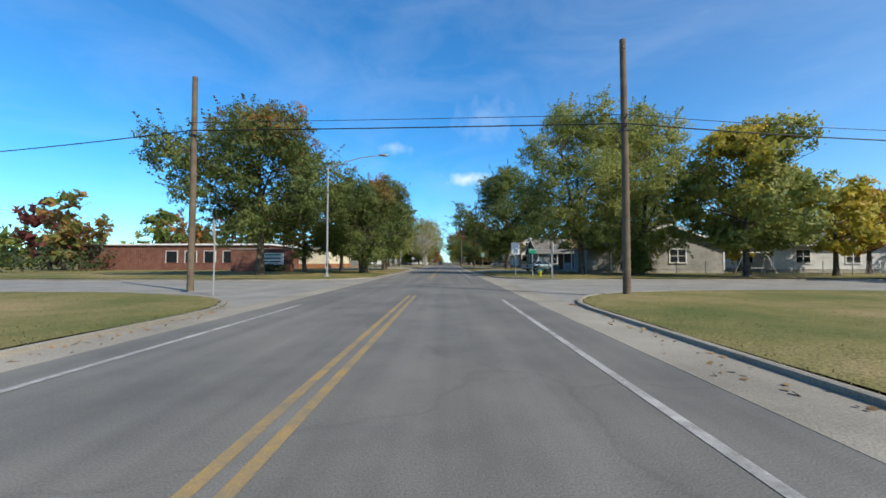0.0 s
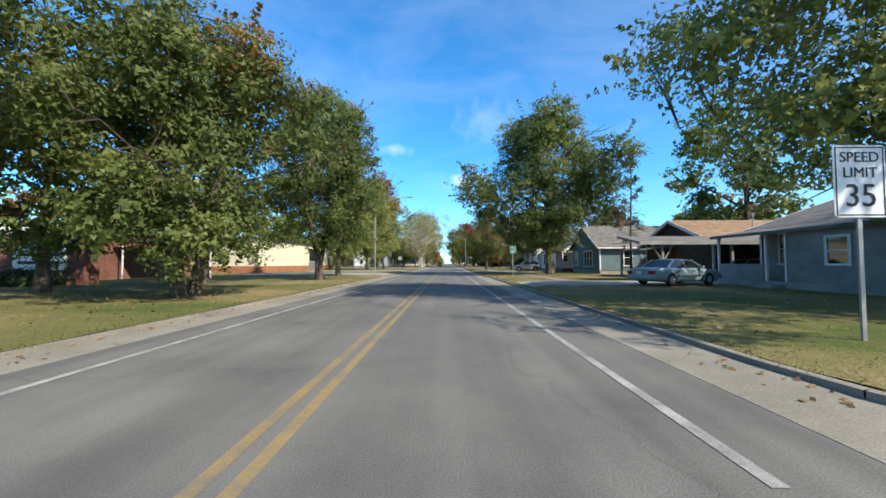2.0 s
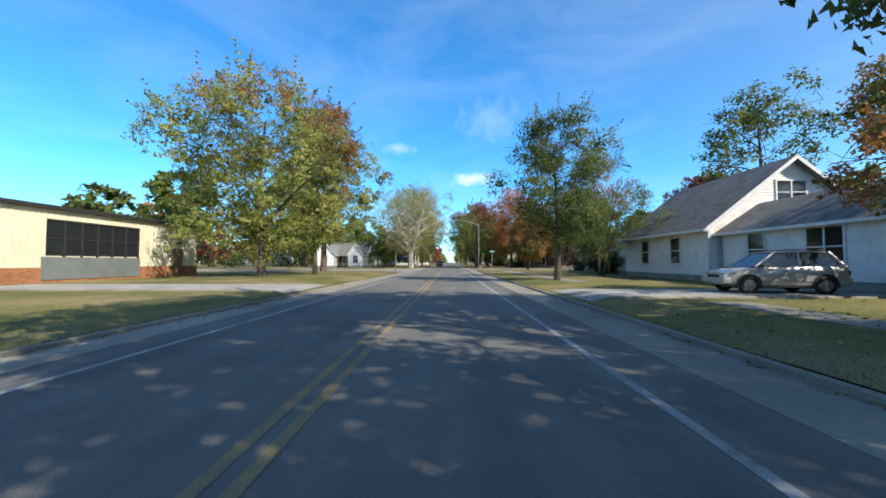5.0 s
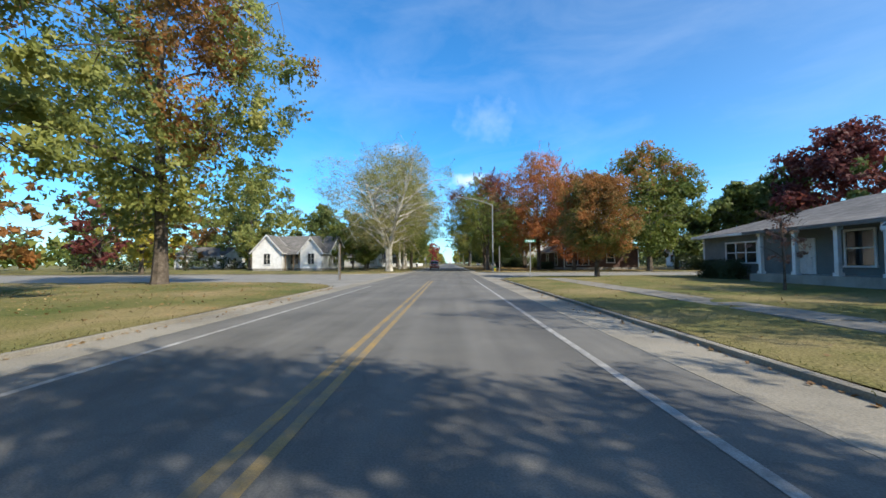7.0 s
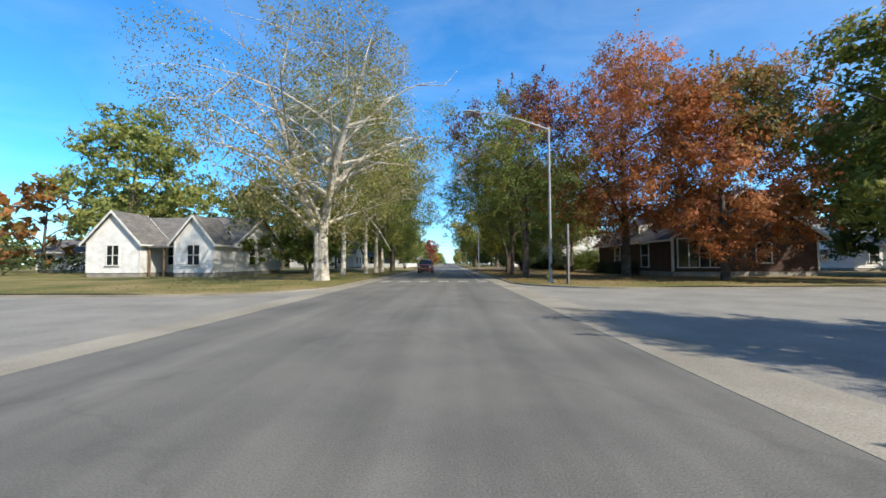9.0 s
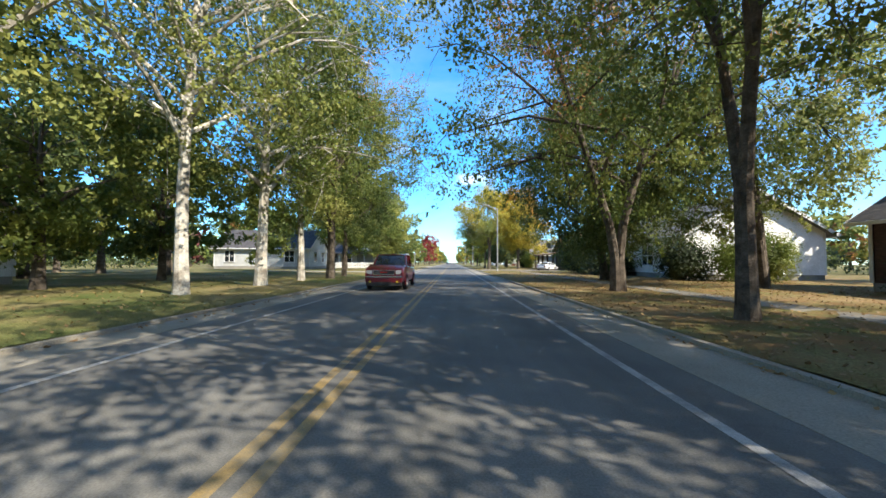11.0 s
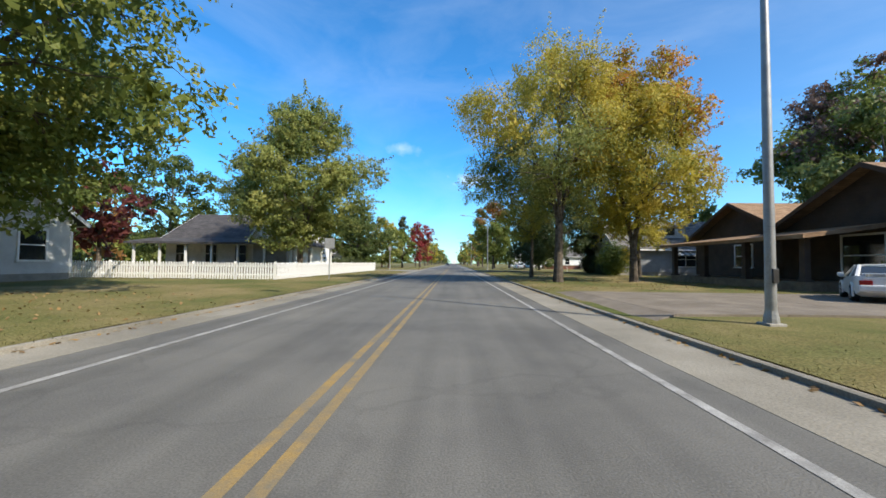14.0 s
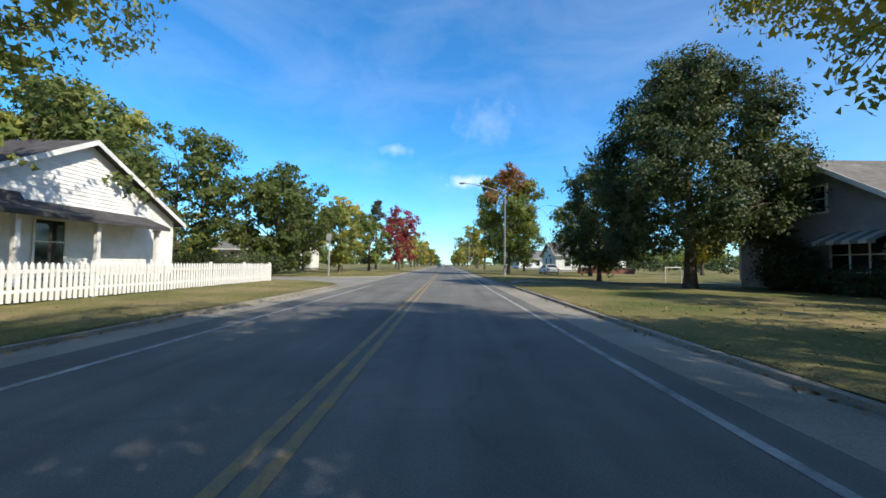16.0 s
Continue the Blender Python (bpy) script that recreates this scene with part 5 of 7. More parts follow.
for sx, sy, sh, nm in ((-8.0, 87.8, 2.3, "back of a square road sign"), (-7.4, 199.7, 2.5, "back of a square sign by the fence")):
    S = sign_post(nm + " on a steel post", sx, sy, sh)
    plate(S, "panel", 0.6, 0.6, sh - 0.3, SIGN_BACK, corner=0.04)
S = sign_post("tall pale wooden stake with a small sign at the corner", -9.6, 233.64, 3.3, "corner_sign")
part("stake", Shape().box(-0.05, 0.036, 0, 0.05, 0.13, 3.2, 0.01), LIGHT_SIDING, S)
plate(S, "panel", 0.42, 0.55, 3.2, SIGN_BACK, corner=0.03)
S = sign_post("stop sign on a steel post, turned to the side street", -8.2, 13.0, 2.5, "stop_sign")
S.matrix_basis = pose(-8.2, 13.0, LAWN_Z - 0.05, 0, 0, -62)
plate(S, "panel", 0.76, 0.76, 2.25, SIGN_BACK, sides=8)
S = sign_post("short wooden marker post by the side street", 5.9, 131.2, 3.0, "marker_post")
part("stake", Shape().box(-0.07, 0.036, 0, 0.07, 0.16, 3.0, 0.015), WOODPOLE, S)
S = sign_post("short wooden marker post by the side street", -7.4, 112.0, 2.4, "marker_post")
part("stake", Shape().box(-0.07, 0.036, 0, 0.07, 0.16, 2.4, 0.015), WOODPOLE, S)


def hydrant(x, y):
    H = thing("fire_hydrant", "yellow fire hydrant with a green cap on the lawn", "hydrant", x, y, LAWN_Z)
    part("barrel", Shape().tube([(0, 0, -0.05), (0, 0, 0.03), (0, 0, 0.05), (0, 0, 0.42), (0, 0, 0.46)], [0.16, 0.16, 0.105, 0.10, 0.13], 14), YELLOW_PAINT, H, smooth=True)
    part("bonnet", Shape().tube([(0, 0, 0.46), (0, 0, 0.5), (0, 0, 0.58), (0, 0, 0.63), (0, 0, 0.69)], [0.135, 0.13, 0.10, 0.04, 0.03], 14), GREEN_PAINT, H, "green bonnet", smooth=True)
    for d in ((1, 0), (-1, 0), (0, -1)):
        part("nozzle", Shape().tube([(d[0] * 0.08, d[1] * 0.08, 0.36), (d[0] * 0.18, d[1] * 0.18, 0.36)], [0.055, 0.06], 10), YELLOW_PAINT, H)


hydrant(6.9, 27.6)
hydrant(5.6, 133.6)


def wheelie_bin(x, y, rz=0.0):
    B = thing("wheeled_bin", "black plastic wheeled bin with a closed lid at the kerb", "bin", x, y, LAWN_Z + 0.02, rz)
    s = loft([[(-a, -b, z), (a, -b, z), (a, b, z), (-a, b, z)] for a, b, z in ((0.22, 0.24, 0.05), (0.30, 0.33, 0.85), (0.33, 0.36, 0.87), (0.33, 0.36, 0.92))])
    part("body", s, BLACK_PLASTIC, B)
    part("lid", Shape().box(-0.34, -0.38, 0.92, 0.34, 0.38, 1.0, 0.04), BLACK_PLASTIC, B)
    part("handle", Shape().tube([(-0.25, 0.40, 0.93), (0.25, 0.40, 0.93)], 0.02, 6), BLACK_PLASTIC, B)
    for sg in (-1, 1):
        part("wheel", Shape().tube([(sg * 0.20, 0.26, 0.11), (sg * 0.27, 0.26, 0.11)], 0.11, 14), RUBBER, B)
    part("sticker", Shape().box(-0.09, -0.322, 0.66, 0.09, -0.312, 0.76), SIGN_WHITE, B)


wheelie_bin(-8.04, 178.92, 8)
wheelie_bin(13.2, 50.0, 0)
wheelie_bin(13.0, 79.8, 0)

# ---- houses on one side ----
H = House("pale grey stucco house with dark porch and shingle roof", 16.0, 36.5, 27.0, 44.2, 2.8, 4.7, "y", STUCCO, GREY_ROOF, lap=False)
H.window("S", 17.9, 1.05, 1.0, 1.35)
H.window("S", 22.5, 1.05, 1.5, 1.25, 2)
H.window("W", 38.3, 1.05, 0.95, 1.35)
H.window("W", 42.6, 1.05, 0.9, 1.35)
H.door("W", 40.6, 0.36, 0.74, 1.66, DECK_WOOD)
H.slab("porch_roof", 13.5, 36.3, 16.4, 44.3, 2.40, 2.85, 2.85, 2.40, 0.14, GREY_ROOF)
H.slab("porch_floor", 13.7, 36.5, 16.0, 44.1, 0.28, 0.28, 0.28, 0.28, 0.3, CONCRETE)
H.slab("porch_wall", 13.72, 36.5, 13.86, 40.2, 2.36, 2.36, 2.36, 2.36, 2.2, STUCCO)
H.slab("porch_wall", 13.87, 36.5, 15.97, 36.62, 2.36, 2.36, 2.36, 2.36, 2.2, STUCCO)
H.slab("porch_half_wall", 13.72, 41.4, 13.86, 44.0, 1.02, 1.02, 1.02, 1.02, 0.85, STUCCO)
W = thing("window", "", "")
W.parent = H.H
part("window_frame", Shape().box(-7.83, -2.55, 0.95, -7.79, -2.45, 2.05).box(-7.83, -1.75, 0.95, -7.79, -1.65, 2.05).box(-7.83, -2.45, 1.97, -7.79, -1.75, 2.05).box(-7.83, -2.45, 0.95, -7.79, -1.75, 1.03).box(-7.82, -2.45, 1.46, -7.79, -1.75, 1.52), TRIM, W)
part("pane", Shape().box(-7.795, -2.45, 1.03, -7.785, -1.75, 1.97), PANE, W)
H.slab("step", 13.1, 40.3, 13.7, 41.3, 0.15, 0.15, 0.15, 0.15, 0.2, CONCRETE)
for yy in (40.35, 41.3, 44.1):
    H.post(13.8, yy, 0.0, 2.35, 0.1)

C = House("brown house with a tan shingle roof and an open carport", 17.0, 49.0, 31.0, 57.0, 2.55, 4.15, "x", BROWN_SIDING, TAN_ROOF, over=0.5, found=0.05)
south = [o for o in C.H.children if o.name.startswith("wall")][0]
bpy.data.objects.remove(south)
# back wall in the dark tone, so the carport's shade is in its colour
C.slab("back_wall", 17.2, 52.6, 30.8, 52.8, 2.5, 2.5, 2.5, 2.5, 2.45, CARPORT_SHADE)
C.slab("carport_roof", 11.0, 46.5, 31.0, 49.3, 2.30, 2.30, 2.80, 2.80, 0.13, GREY_ROOF)
C.slab("fascia", 11.0, 46.44, 31.0, 46.495, 2.32, 2.32, 2.32, 2.32, 0.2, STUCCO)
C.slab("side_porch_roof", 14.2, 52.6, 17.0, 56.2, 2.1, 2.4, 2.4, 2.1, 0.1, GREY_ROOF)
for px, py in ((12.5, 46.8), (16.5, 46.8), (21.0, 46.8), (26.0, 46.8), (14.4, 52.9), (14.4, 56.0)):
    C.post(px, py, 0.0, 2.22 if py < 50 else 2.1, 0.14, STUCCO, "carport_post")
for sg in (-1, 1):
    part("brace", Shape().tube([(-11.5, -6.2, 1.1), (-11.5 + sg * 0.65, -6.2, 2.2)], 0.05, 6), STUCCO, C.H)
part("vent_pipe", Shape().tube([(-2.5, -1.6, 3.2), (-2.5, -1.6, 4.6)], 0.05, 8), STEEL, C.H)

H = House("blue-grey clapboard house with white trim and grey roof", 15.3, 62.6, 26.0, 70.6, 2.8, 5.1, "x", BLUE_SIDING, GREY_ROOF, over=0.4)
H.window("S", 18.1, 0.85, 0.75, 1.55)
H.window("W", 65.6, 0.75, 2.2, 1.6, 3)
H.window("W", 69.2, 0.85, 0.8, 1.5)
H.chimney(19.5, 67.0, 4.6, 6.1, 0.55)
H = House("front wing of a blue-grey clapboard house with white gable trim", 21.2, 60.6, 25.6, 62.9, 2.85, 4.4, "y", BLUE_SIDING, GREY_ROOF, over=0.4)
H.window("S", 23.4, 0.8, 2.1, 1.5, 3)
part("downpipe", Shape().tube([(-2.3, -1.2, 0.1), (-2.3, -1.2, 2.5), (-2.45, -1.45, 2.75)], 0.045, 8), TRIM, H.H)
part("satellite_dish", Shape().tube([(-2.2, 2.0, 3.5), (-2.2, 1.7, 3.9), (-2.15, 1.5, 4.0)], [0.02, 0.02, 0.22], 10), STEEL, H.H)

H = House("white two-storey clapboard house with a steep gable and front porch", 13.8, 82.6, 22.6, 92.0, 3.1, 6.6, "y", WHITE_PAINT, GREY_ROOF)
H.window("S", 15.4, 1.0, 1.1, 1.5)
H.window("S", 20.6, 1.0, 1.5, 1.5, 2)
H.window("S", 18.2, 4.2, 1.5, 1.2, 2)
H.window("W", 85.5, 1.0, 0.9, 1.5)
H.window("W", 89.0, 1.0, 0.9, 1.5)
P = House("white clapboard wing with a gabled porch and crossed railings", 14.4, 74.6, 18.6, 82.3, 2.7, 4.1, "y", WHITE_PAINT, GREY_ROOF, over=0.3)
P.window("S", 15.5, 1.35, 0.8, 0.75)
P.door("S", 17.4, 0.4, 0.78, 1.66, BROWN_SIDING)
P.window("W", 77.0, 0.9, 1.4, 1.5, 2)
P.window("W", 80.2, 0.9, 0.9, 1.5)
P.slab("porch_floor", 14.3, 71.8, 18.7, 74.58, 0.42, 0.42, 0.42, 0.42, 0.5, DECK_WOOD)
P.slab("porch_beam", 14.3, 71.75, 18.7, 71.95, 2.75, 2.75, 2.75, 2.75, 0.28, TRIM)
part("porch_gable", Shape().prism([(-2.3, 2.75), (2.3, 2.75), (0, 4.0)], "y", -6.60, -6.50), WHITE_PAINT, P.H)
for sg in (-1, 1):
    part("porch_roof", Shape().prism([(0, 4.22), (sg * 2.75, 2.62), (sg * 2.75, 2.50), (0, 4.10)], "y", -6.95, -4.12), GREY_ROOF, P.H)
for px in (14.45, 16.5, 18.55):
    P.post(px, 71.85, 0.38, 2.48, 0.13)
for a, b in ((14.5, 15.5), (15.5, 16.5)):
    r = Shape()
    for z in (0.55, 1.2):
        r.box(a - P.cx, 71.81 - P.cy, z, b - P.cx, 71.89 - P.cy, z + 0.06)
    r.tube([(a - P.cx, 71.85 - P.cy, 0.6), (b - P.cx, 71.85 - P.cy, 1.2)], 0.025, 4)
    r.tube([(a - P.cx, 71.85 - P.cy, 1.2), (b - P.cx, 71.85 - P.cy, 0.6)], 0.025, 4)
    part("railing", r, TRIM, P.H)
for k in range(3):
    P.slab("step", 16.7, 71.0 + k * 0.26, 18.3, 71.26 + k * 0.26, 0.12 + k * 0.12, 0.12 + k * 0.12, 0.12 + k * 0.12, 0.12 + k * 0.12, 0.25, DECK_WOOD)
H = House("small white clapboard shed with a gable roof", 14.6, 99.0 - 4.0, 17.6, 99.5, 2.3, 3.4, "y", WHITE_PAINT, GREY_ROOF, over=0.25, name="shed", category="shed")
H.window("S", 16.8, 1.1, 0.6, 0.8)

H = House("grey ranch house with white porch columns and low grey roof", 17.6, 98.4, 28.0, 113.2, 2.8, 4.5, "y", GREY_SIDING, GREY_ROOF, hip=True, over=0.5)
H.window("W", 109.9, 1.0, 2.3, 1.15, 3)
H.window("W", 103.4, 0.85, 1.1, 1.5)
H.window("S", 19.4, 1.45, 0.75, 0.75)
H.window("S", 22.4, 1.35, 0.7, 1.1)
H.door("W", 105.8, 0.4, 0.74, 1.66, TRIM)
H.slab("porch_roof", 15.7, 100.2, 17.9, 107.4, 2.62, 3.05, 3.05, 2.62, 0.16, GREY_ROOF)
H.slab("porch_floor", 15.9, 100.4, 17.6, 107.2, 0.42, 0.42, 0.42, 0.42, 0.45, CONCRETE)
for yy in (101.1, 102.9, 104.8, 106.7):
    H.post(16.1, yy, 0.4, 2.5, 0.17)
# the end wall, clapboard over a white base: sunlight on it put in as a paler sheet
H.slab("end_cladding", 18.0, 98.30, 27.9, 98.36, 2.8, 2.8, 2.8, 2.8, 2.1, LIGHT_SIDING)

H = House("dark brown brick house with steep shingle roof and white porch frames", 16.1, 139.8, 26.5, 153.0, 2.9, 6.3, "y", DARK_BRICK, DARK_ROOF, lap=False)
H.window("S", 18.0, 0.7, 3.0, 2.0, 4, sash=False)
H.window("W", 143.5, 0.7, 1.1, 1.8)
H.window("W", 148.5, 0.9, 1.0, 1.5)
H.window("S", 22.6, 1.0, 1.0, 1.4)
H.chimney(20.5, 151.0, 3.9, 7.0, 0.7)
H.slab("dormer", 16.9, 146.0, 19.0, 148.2, 4.3, 4.6, 4.6, 4.3, 1.0, LIGHT_SIDING)

H = House("white gabled clapboard house with two small windows", 15.2, 162.8, 24.0, 175.0, 3.1, 5.7, "y", WHITE_PAINT, GREY_ROOF, over=0.5)
H.window("S", 18.0, 0.95, 0.6, 1.25)
H.window("S", 21.2, 0.95, 0.85, 1.4)
H.window("W", 167.5, 0.95, 1.6, 1.4, 2)
H.window("W", 172.0, 0.95, 0.8, 1.4)

H = House("brown bungalow with broad tan shingle gables and white-framed windows", 18.0, 189.0, 33.0, 198.6, 2.9, 5.4, "x", BROWN_SIDING, TAN_ROOF, trim=BROWN_SIDING, over=0.8)
H.window("W", 191.5, 0.9, 0.9, 1.55)
H.window("W", 194.5, 0.7, 1.7, 1.75)
H.window("S", 19.9, 0.8, 0.95, 1.7)
H.window("S", 25.0, 1.0, 1.2, 1.4)
H.slab("porch_roof", 14.3, 193.3, 18.2, 203.9, 2.4, 2.95, 2.95, 2.4, 0.18, TAN_ROOF)
H.slab("porch_floor", 14.8, 193.8, 18.0, 203.4, 0.4, 0.4, 0.4, 0.4, 0.45, DECK_WOOD)
for yy in (194.0, 197.2, 200.3, 203.3):
    H.post(15.0, yy, 0.35, 2.4, 0.26, BROWN_SIDING)
H = House("rear wing of a brown bungalow with a tan gable", 19.2, 198.9, 30.0, 207.6, 3.0, 5.2, "x", BROWN_SIDING, TAN_ROOF, trim=BROWN_SIDING, over=0.7)
H.window("W", 202.8, 1.0, 1.4, 1.4, 2)

H = House("light grey bungalow with dormer and striped window awnings", 16.8, 215.9, 32.4, 224.8, 2.95, 5.9, "x", LAVENDER_SIDING, GREY_ROOF, over=0.6)
H.window("W", 218.6, 0.95, 2.2, 1.4, 3)
H.window("W", 222.5, 0.95, 1.4, 1.4, 2)
H.window("W", 220.35, 3.6, 0.9, 1.15)
H.awning("W", 218.6, 2.6, 2.7, 0.95)
H.awning("W", 222.5, 2.6, 1.9, 0.95)
H.window("S", 23.4, 0.95, 2.0, 1.4, 2)
H.awning("S", 23.4, 2.55, 2.5, 0.95)
H.window("S", 28.8, 0.95, 1.3, 1.4)
H.slab("dormer", 21.1, 217.2, 24.2, 220.0, 5.15, 5.15, 5.75, 5.75, 1.3, LIGHT_SIDING)
H.slab("dormer_roof", 20.6, 216.7, 24.7, 220.2, 5.22, 5.22, 5.95, 5.95, 0.11, GREY_ROOF)
part("dormer_window", Shape().box(-2.4, -3.19, 4.2, -1.5, -3.12, 4.95), PANE, H.H)
H.chimney(27.0, 221.0, 5.0, 6.7, 0.6)
part("antenna", Shape().tube([(-1.2, 0, 5.8), (-1.2, 0, 8.2)], 0.02, 5).tube([(-2.2, 0, 7.9), (-0.2, 0, 7.9)], 0.012, 4).tube([(-1.9, -0.5, 7.9), (-1.9, 0.5, 7.9)], 0.008, 4).tube([(-0.6, -0.4, 7.9), (-0.6, 0.4, 7.9)], 0.008, 4), STEEL, H.H)

for hx, hy, w, d, lab in ((19.0, 268.0, 12.0, 9.0, "white clapboard house behind street trees"), (20.0, 306.0, 11.0, 9.0, "white clapboard house far down the road"), (42.0, 152.0, 10.0, 8.0, "white house seen between the trees")):
    H = House(lab, hx, hy, hx + w, hy + d, 3.0, 5.2, "x", WHITE_PAINT, GREY_ROOF)
    for k in range(3):
        H.window("S", hx + 2 + k * 3.2, 1.0, 1.0, 1.4)
    H.window("W", hy + 3, 1.0, 1.0, 1.4)
    H.window("W", hy + 6, 1.0, 1.0, 1.4)

H = House("low pale house behind a yard with a white frame", 33.0, 38.0, 45.0, 46.0, 2.9, 4.6, "x", LIGHT_SIDING, GREY_ROOF)
H.window("S", 36.0, 1.0, 1.4, 1.3, 2)
H.window("S", 41.0, 1.0, 1.4, 1.3, 2)
H.window("W", 41.0, 1.0, 1.2, 1.3)

# ---- buildings on the other side ----
M = thing("brick_sign_wall", "dark red brick wall carrying a pale notice board", "sign wall", -21.5, 44.0, LAWN_Z)
part("wall", Shape().box(-4.0, -0.4, -0.1, 3.2, 0.4, 2.55, 0.02), BRICK, M)
part("coping", Shape().box(-4.1, -0.48, 2.55, 3.3, 0.48, 2.66, 0.02), CONCRETE, M)
B = part("notice_board", Shape().box(-0.4, -0.52, 0.75, 2.3, -0.41, 2.15, 0.02), SIGN_WHITE, M, "pale notice board")
for k in range(3):
    part("writing_bar", Shape().box(-0.1 + 0.2 * (k == 0), -0.535, 1.85 - k * 0.4, 2.0, -0.522, 2.0 - k * 0.4), DARKMETAL if k else SIGN_GREEN, B)


def flat_building(label, x0, y0, x1, y1, h, wall, base, fascia):
    cx, cy = (x0 + x1) / 2, (y0 + y1) / 2
    B = thing("flat_roofed_building", label, "building", cx, cy, 0.05)
    hx, hy = (x1 - x0) / 2, (y1 - y0) / 2
    part("wall", Shape().box(-hx, -hy, 0.85, hx, hy, h), wall, B)
    part("brick_base", Shape().box(-hx - 0.05, -hy - 0.05, -0.1, hx + 0.05, hy + 0.05, 0.85, 0.01), base, B, "orange brick base")
    part("roof", Shape().box(-hx - 0.25, -hy - 0.25, h, hx + 0.25, hy + 0.25, h + 0.22, 0.03), fascia, B)
    rib = Shape()
    k = 0
    a = -hy + 0.15
    while a < hy:
        rib.box(hx, a, 0.86, hx + 0.025, a + 0.06, h)
        a += 0.30
    a = -hx + 0.15
    while a < hx:
        rib.box(a, -hy - 0.025, 0.86, a + 0.06, -hy, h)
        a += 0.30
    part("ribs", rib, wall, B)
    return B, cx, cy, hx, hy


B, cx, cy, hx, hy = flat_building("low cream metal-clad building on an orange brick base", -40.0, 66.0, -21.0, 92.6, 3.9, CREAM_METAL, ORANGE_BRICK, DARKMETAL)
for k in range(6):
    y0 = 81.2 + k * 0.95 - cy
    W = thing("window", "", "")
    W.parent = B
    part("pane", Shape().box(hx + 0.03, y0, 1.5, hx + 0.05, y0 + 0.85, 3.3), PANE, W)
    part("window_frame", Shape().box(hx + 0.03, y0 + 0.85, 1.4, hx + 0.1, y0 + 0.95, 3.4).box(hx + 0.03, y0, 3.3, hx + 0.1, y0 + 0.85, 3.4).box(hx + 0.03, y0, 2.35, hx + 0.08, y0 + 0.85, 2.42), DARKMETAL, W)
part("window_panel", Shape().box(hx + 0.03, 81.0 - cy, 0.2, hx + 0.09, 87.0 - cy, 1.4, 0.01), GREY_SIDING, B)
part("door", Shape().box(hx + 0.02, 90.0 - cy, 0.05, hx + 0.08, 91.0 - cy, 2.15, 0.01), DECK_WOOD, B)
part("wall_lamp", Shape().box(hx + 0.02, 90.3 - cy, 2.5, hx + 0.2, 90.7 - cy, 2.7, 0.03), DARKMETAL, B)
B, cx, cy, hx, hy = flat_building("low red brick building with a white flat roof edge", -50.0, 50.0, -24.0, 60.0, 3.4, BRICK, BRICK, WHITE_PAINT)
for k in range(5):
    x0 = -hx + 12 + k * 2.6
    W = thing("window", "", "")
    W.parent = B
    part("pane", Shape().box(x0, -hy - 0.06, 1.1, x0 + 1.5, -hy - 0.03, 2.6), PANE, W)
    part("window_frame", Shape().box(x0 - 0.08, -hy - 0.09, 1.02, x0, -hy - 0.03, 2.68).box(x0 + 1.5, -hy - 0.09, 1.02, x0 + 1.58, -hy - 0.03, 2.68).box(x0, -hy - 0.09, 2.6, x0 + 1.5, -hy - 0.03, 2.68), TRIM, W)
A = thing("entrance_canopy", "dark flat canopy on thin white posts", "canopy", -19.5, 53.0, 0.1)
part("roof", Shape().box(-4.0, -2.0, 2.6, 3.0, 2.0, 2.85, 0.02), BROWN_SIDING, A)
for px in (-3.6, -0.5, 2.7):
    part("post", Shape().tube([(px, -1.8, -0.05), (px, -1.8, 2.6)], 0.055, 8), TRIM, A)

H = House("white cottage with twin front gables and a small porch", -30.5, 145.0, -19.0, 154.0, 2.9, 5.6, "x", WHITE_PAINT, GREY_ROOF, over=0.4)
H.window("S", -29.2, 1.0, 0.7, 1.3)
H.window("S", -24.2, 1.0, 1.2, 1.5, 2)
H.window("E", 148.0, 1.0, 1.0, 1.5)
H.door("S", -22.4, 0.4, 0.72, 1.66, DECK_WOOD)
for gx, gw, gh in ((-27.2, 4.4, 5.3), (-20.6, 3.2, 4.9)):
    G = House("gabled front bay of a white cottage", gx - gw / 2, 142.2, gx + gw / 2, 145.2, 2.9, gh, "y", WHITE_PAINT, GREY_ROOF, over=0.3)
    G.window("S", gx, 1.0, 0.95, 1.55, 2)
H.slab("porch_roof", -25.0, 142.6, -22.2, 145.2, 2.5, 2.5, 3.2, 3.2, 0.12, GREY_ROOF)
for px in (-24.7, -23.5, -22.5):
    H.post(px, 142.8, 0.0, 2.45, 0.12, DECK_WOOD)

H = House("pale grey house half hidden behind trees", -33.1, 189.2, -19.8, 196.4, 3.1, 5.6, "x", LIGHT_SIDING, DARK_ROOF)
for k in range(3):
    H.window("S", -30.9 + k * 4.2, 1.0, 1.3, 1.5, 2)
H.window("E", 191.6, 1.0, 1.1, 1.4)
H.window("E", 194.6, 1.0, 1.1, 1.4)

H = House("white house with a dark hip roof and long columned porch", -28.8, 214.2, -15.8, 224.6, 3.3, 6.2, "x", WHITE_PAINT, DARK_ROOF)
for k in range(4):
    H.window("S", -27.2 + k * 3.0, 0.9, 1.1, 1.7)
H.window("E", 218.0, 0.9, 1.1, 1.7)
H.slab("porch_roof", -30.2, 210.8, -14.4, 214.5, 2.75, 2.75, 3.35, 3.35, 0.18, DARK_ROOF)
H.slab("porch_side_roof", -15.9, 214.5, -14.4, 222.6, 3.35, 2.75, 2.75, 3.35, 0.18, DARK_ROOF)
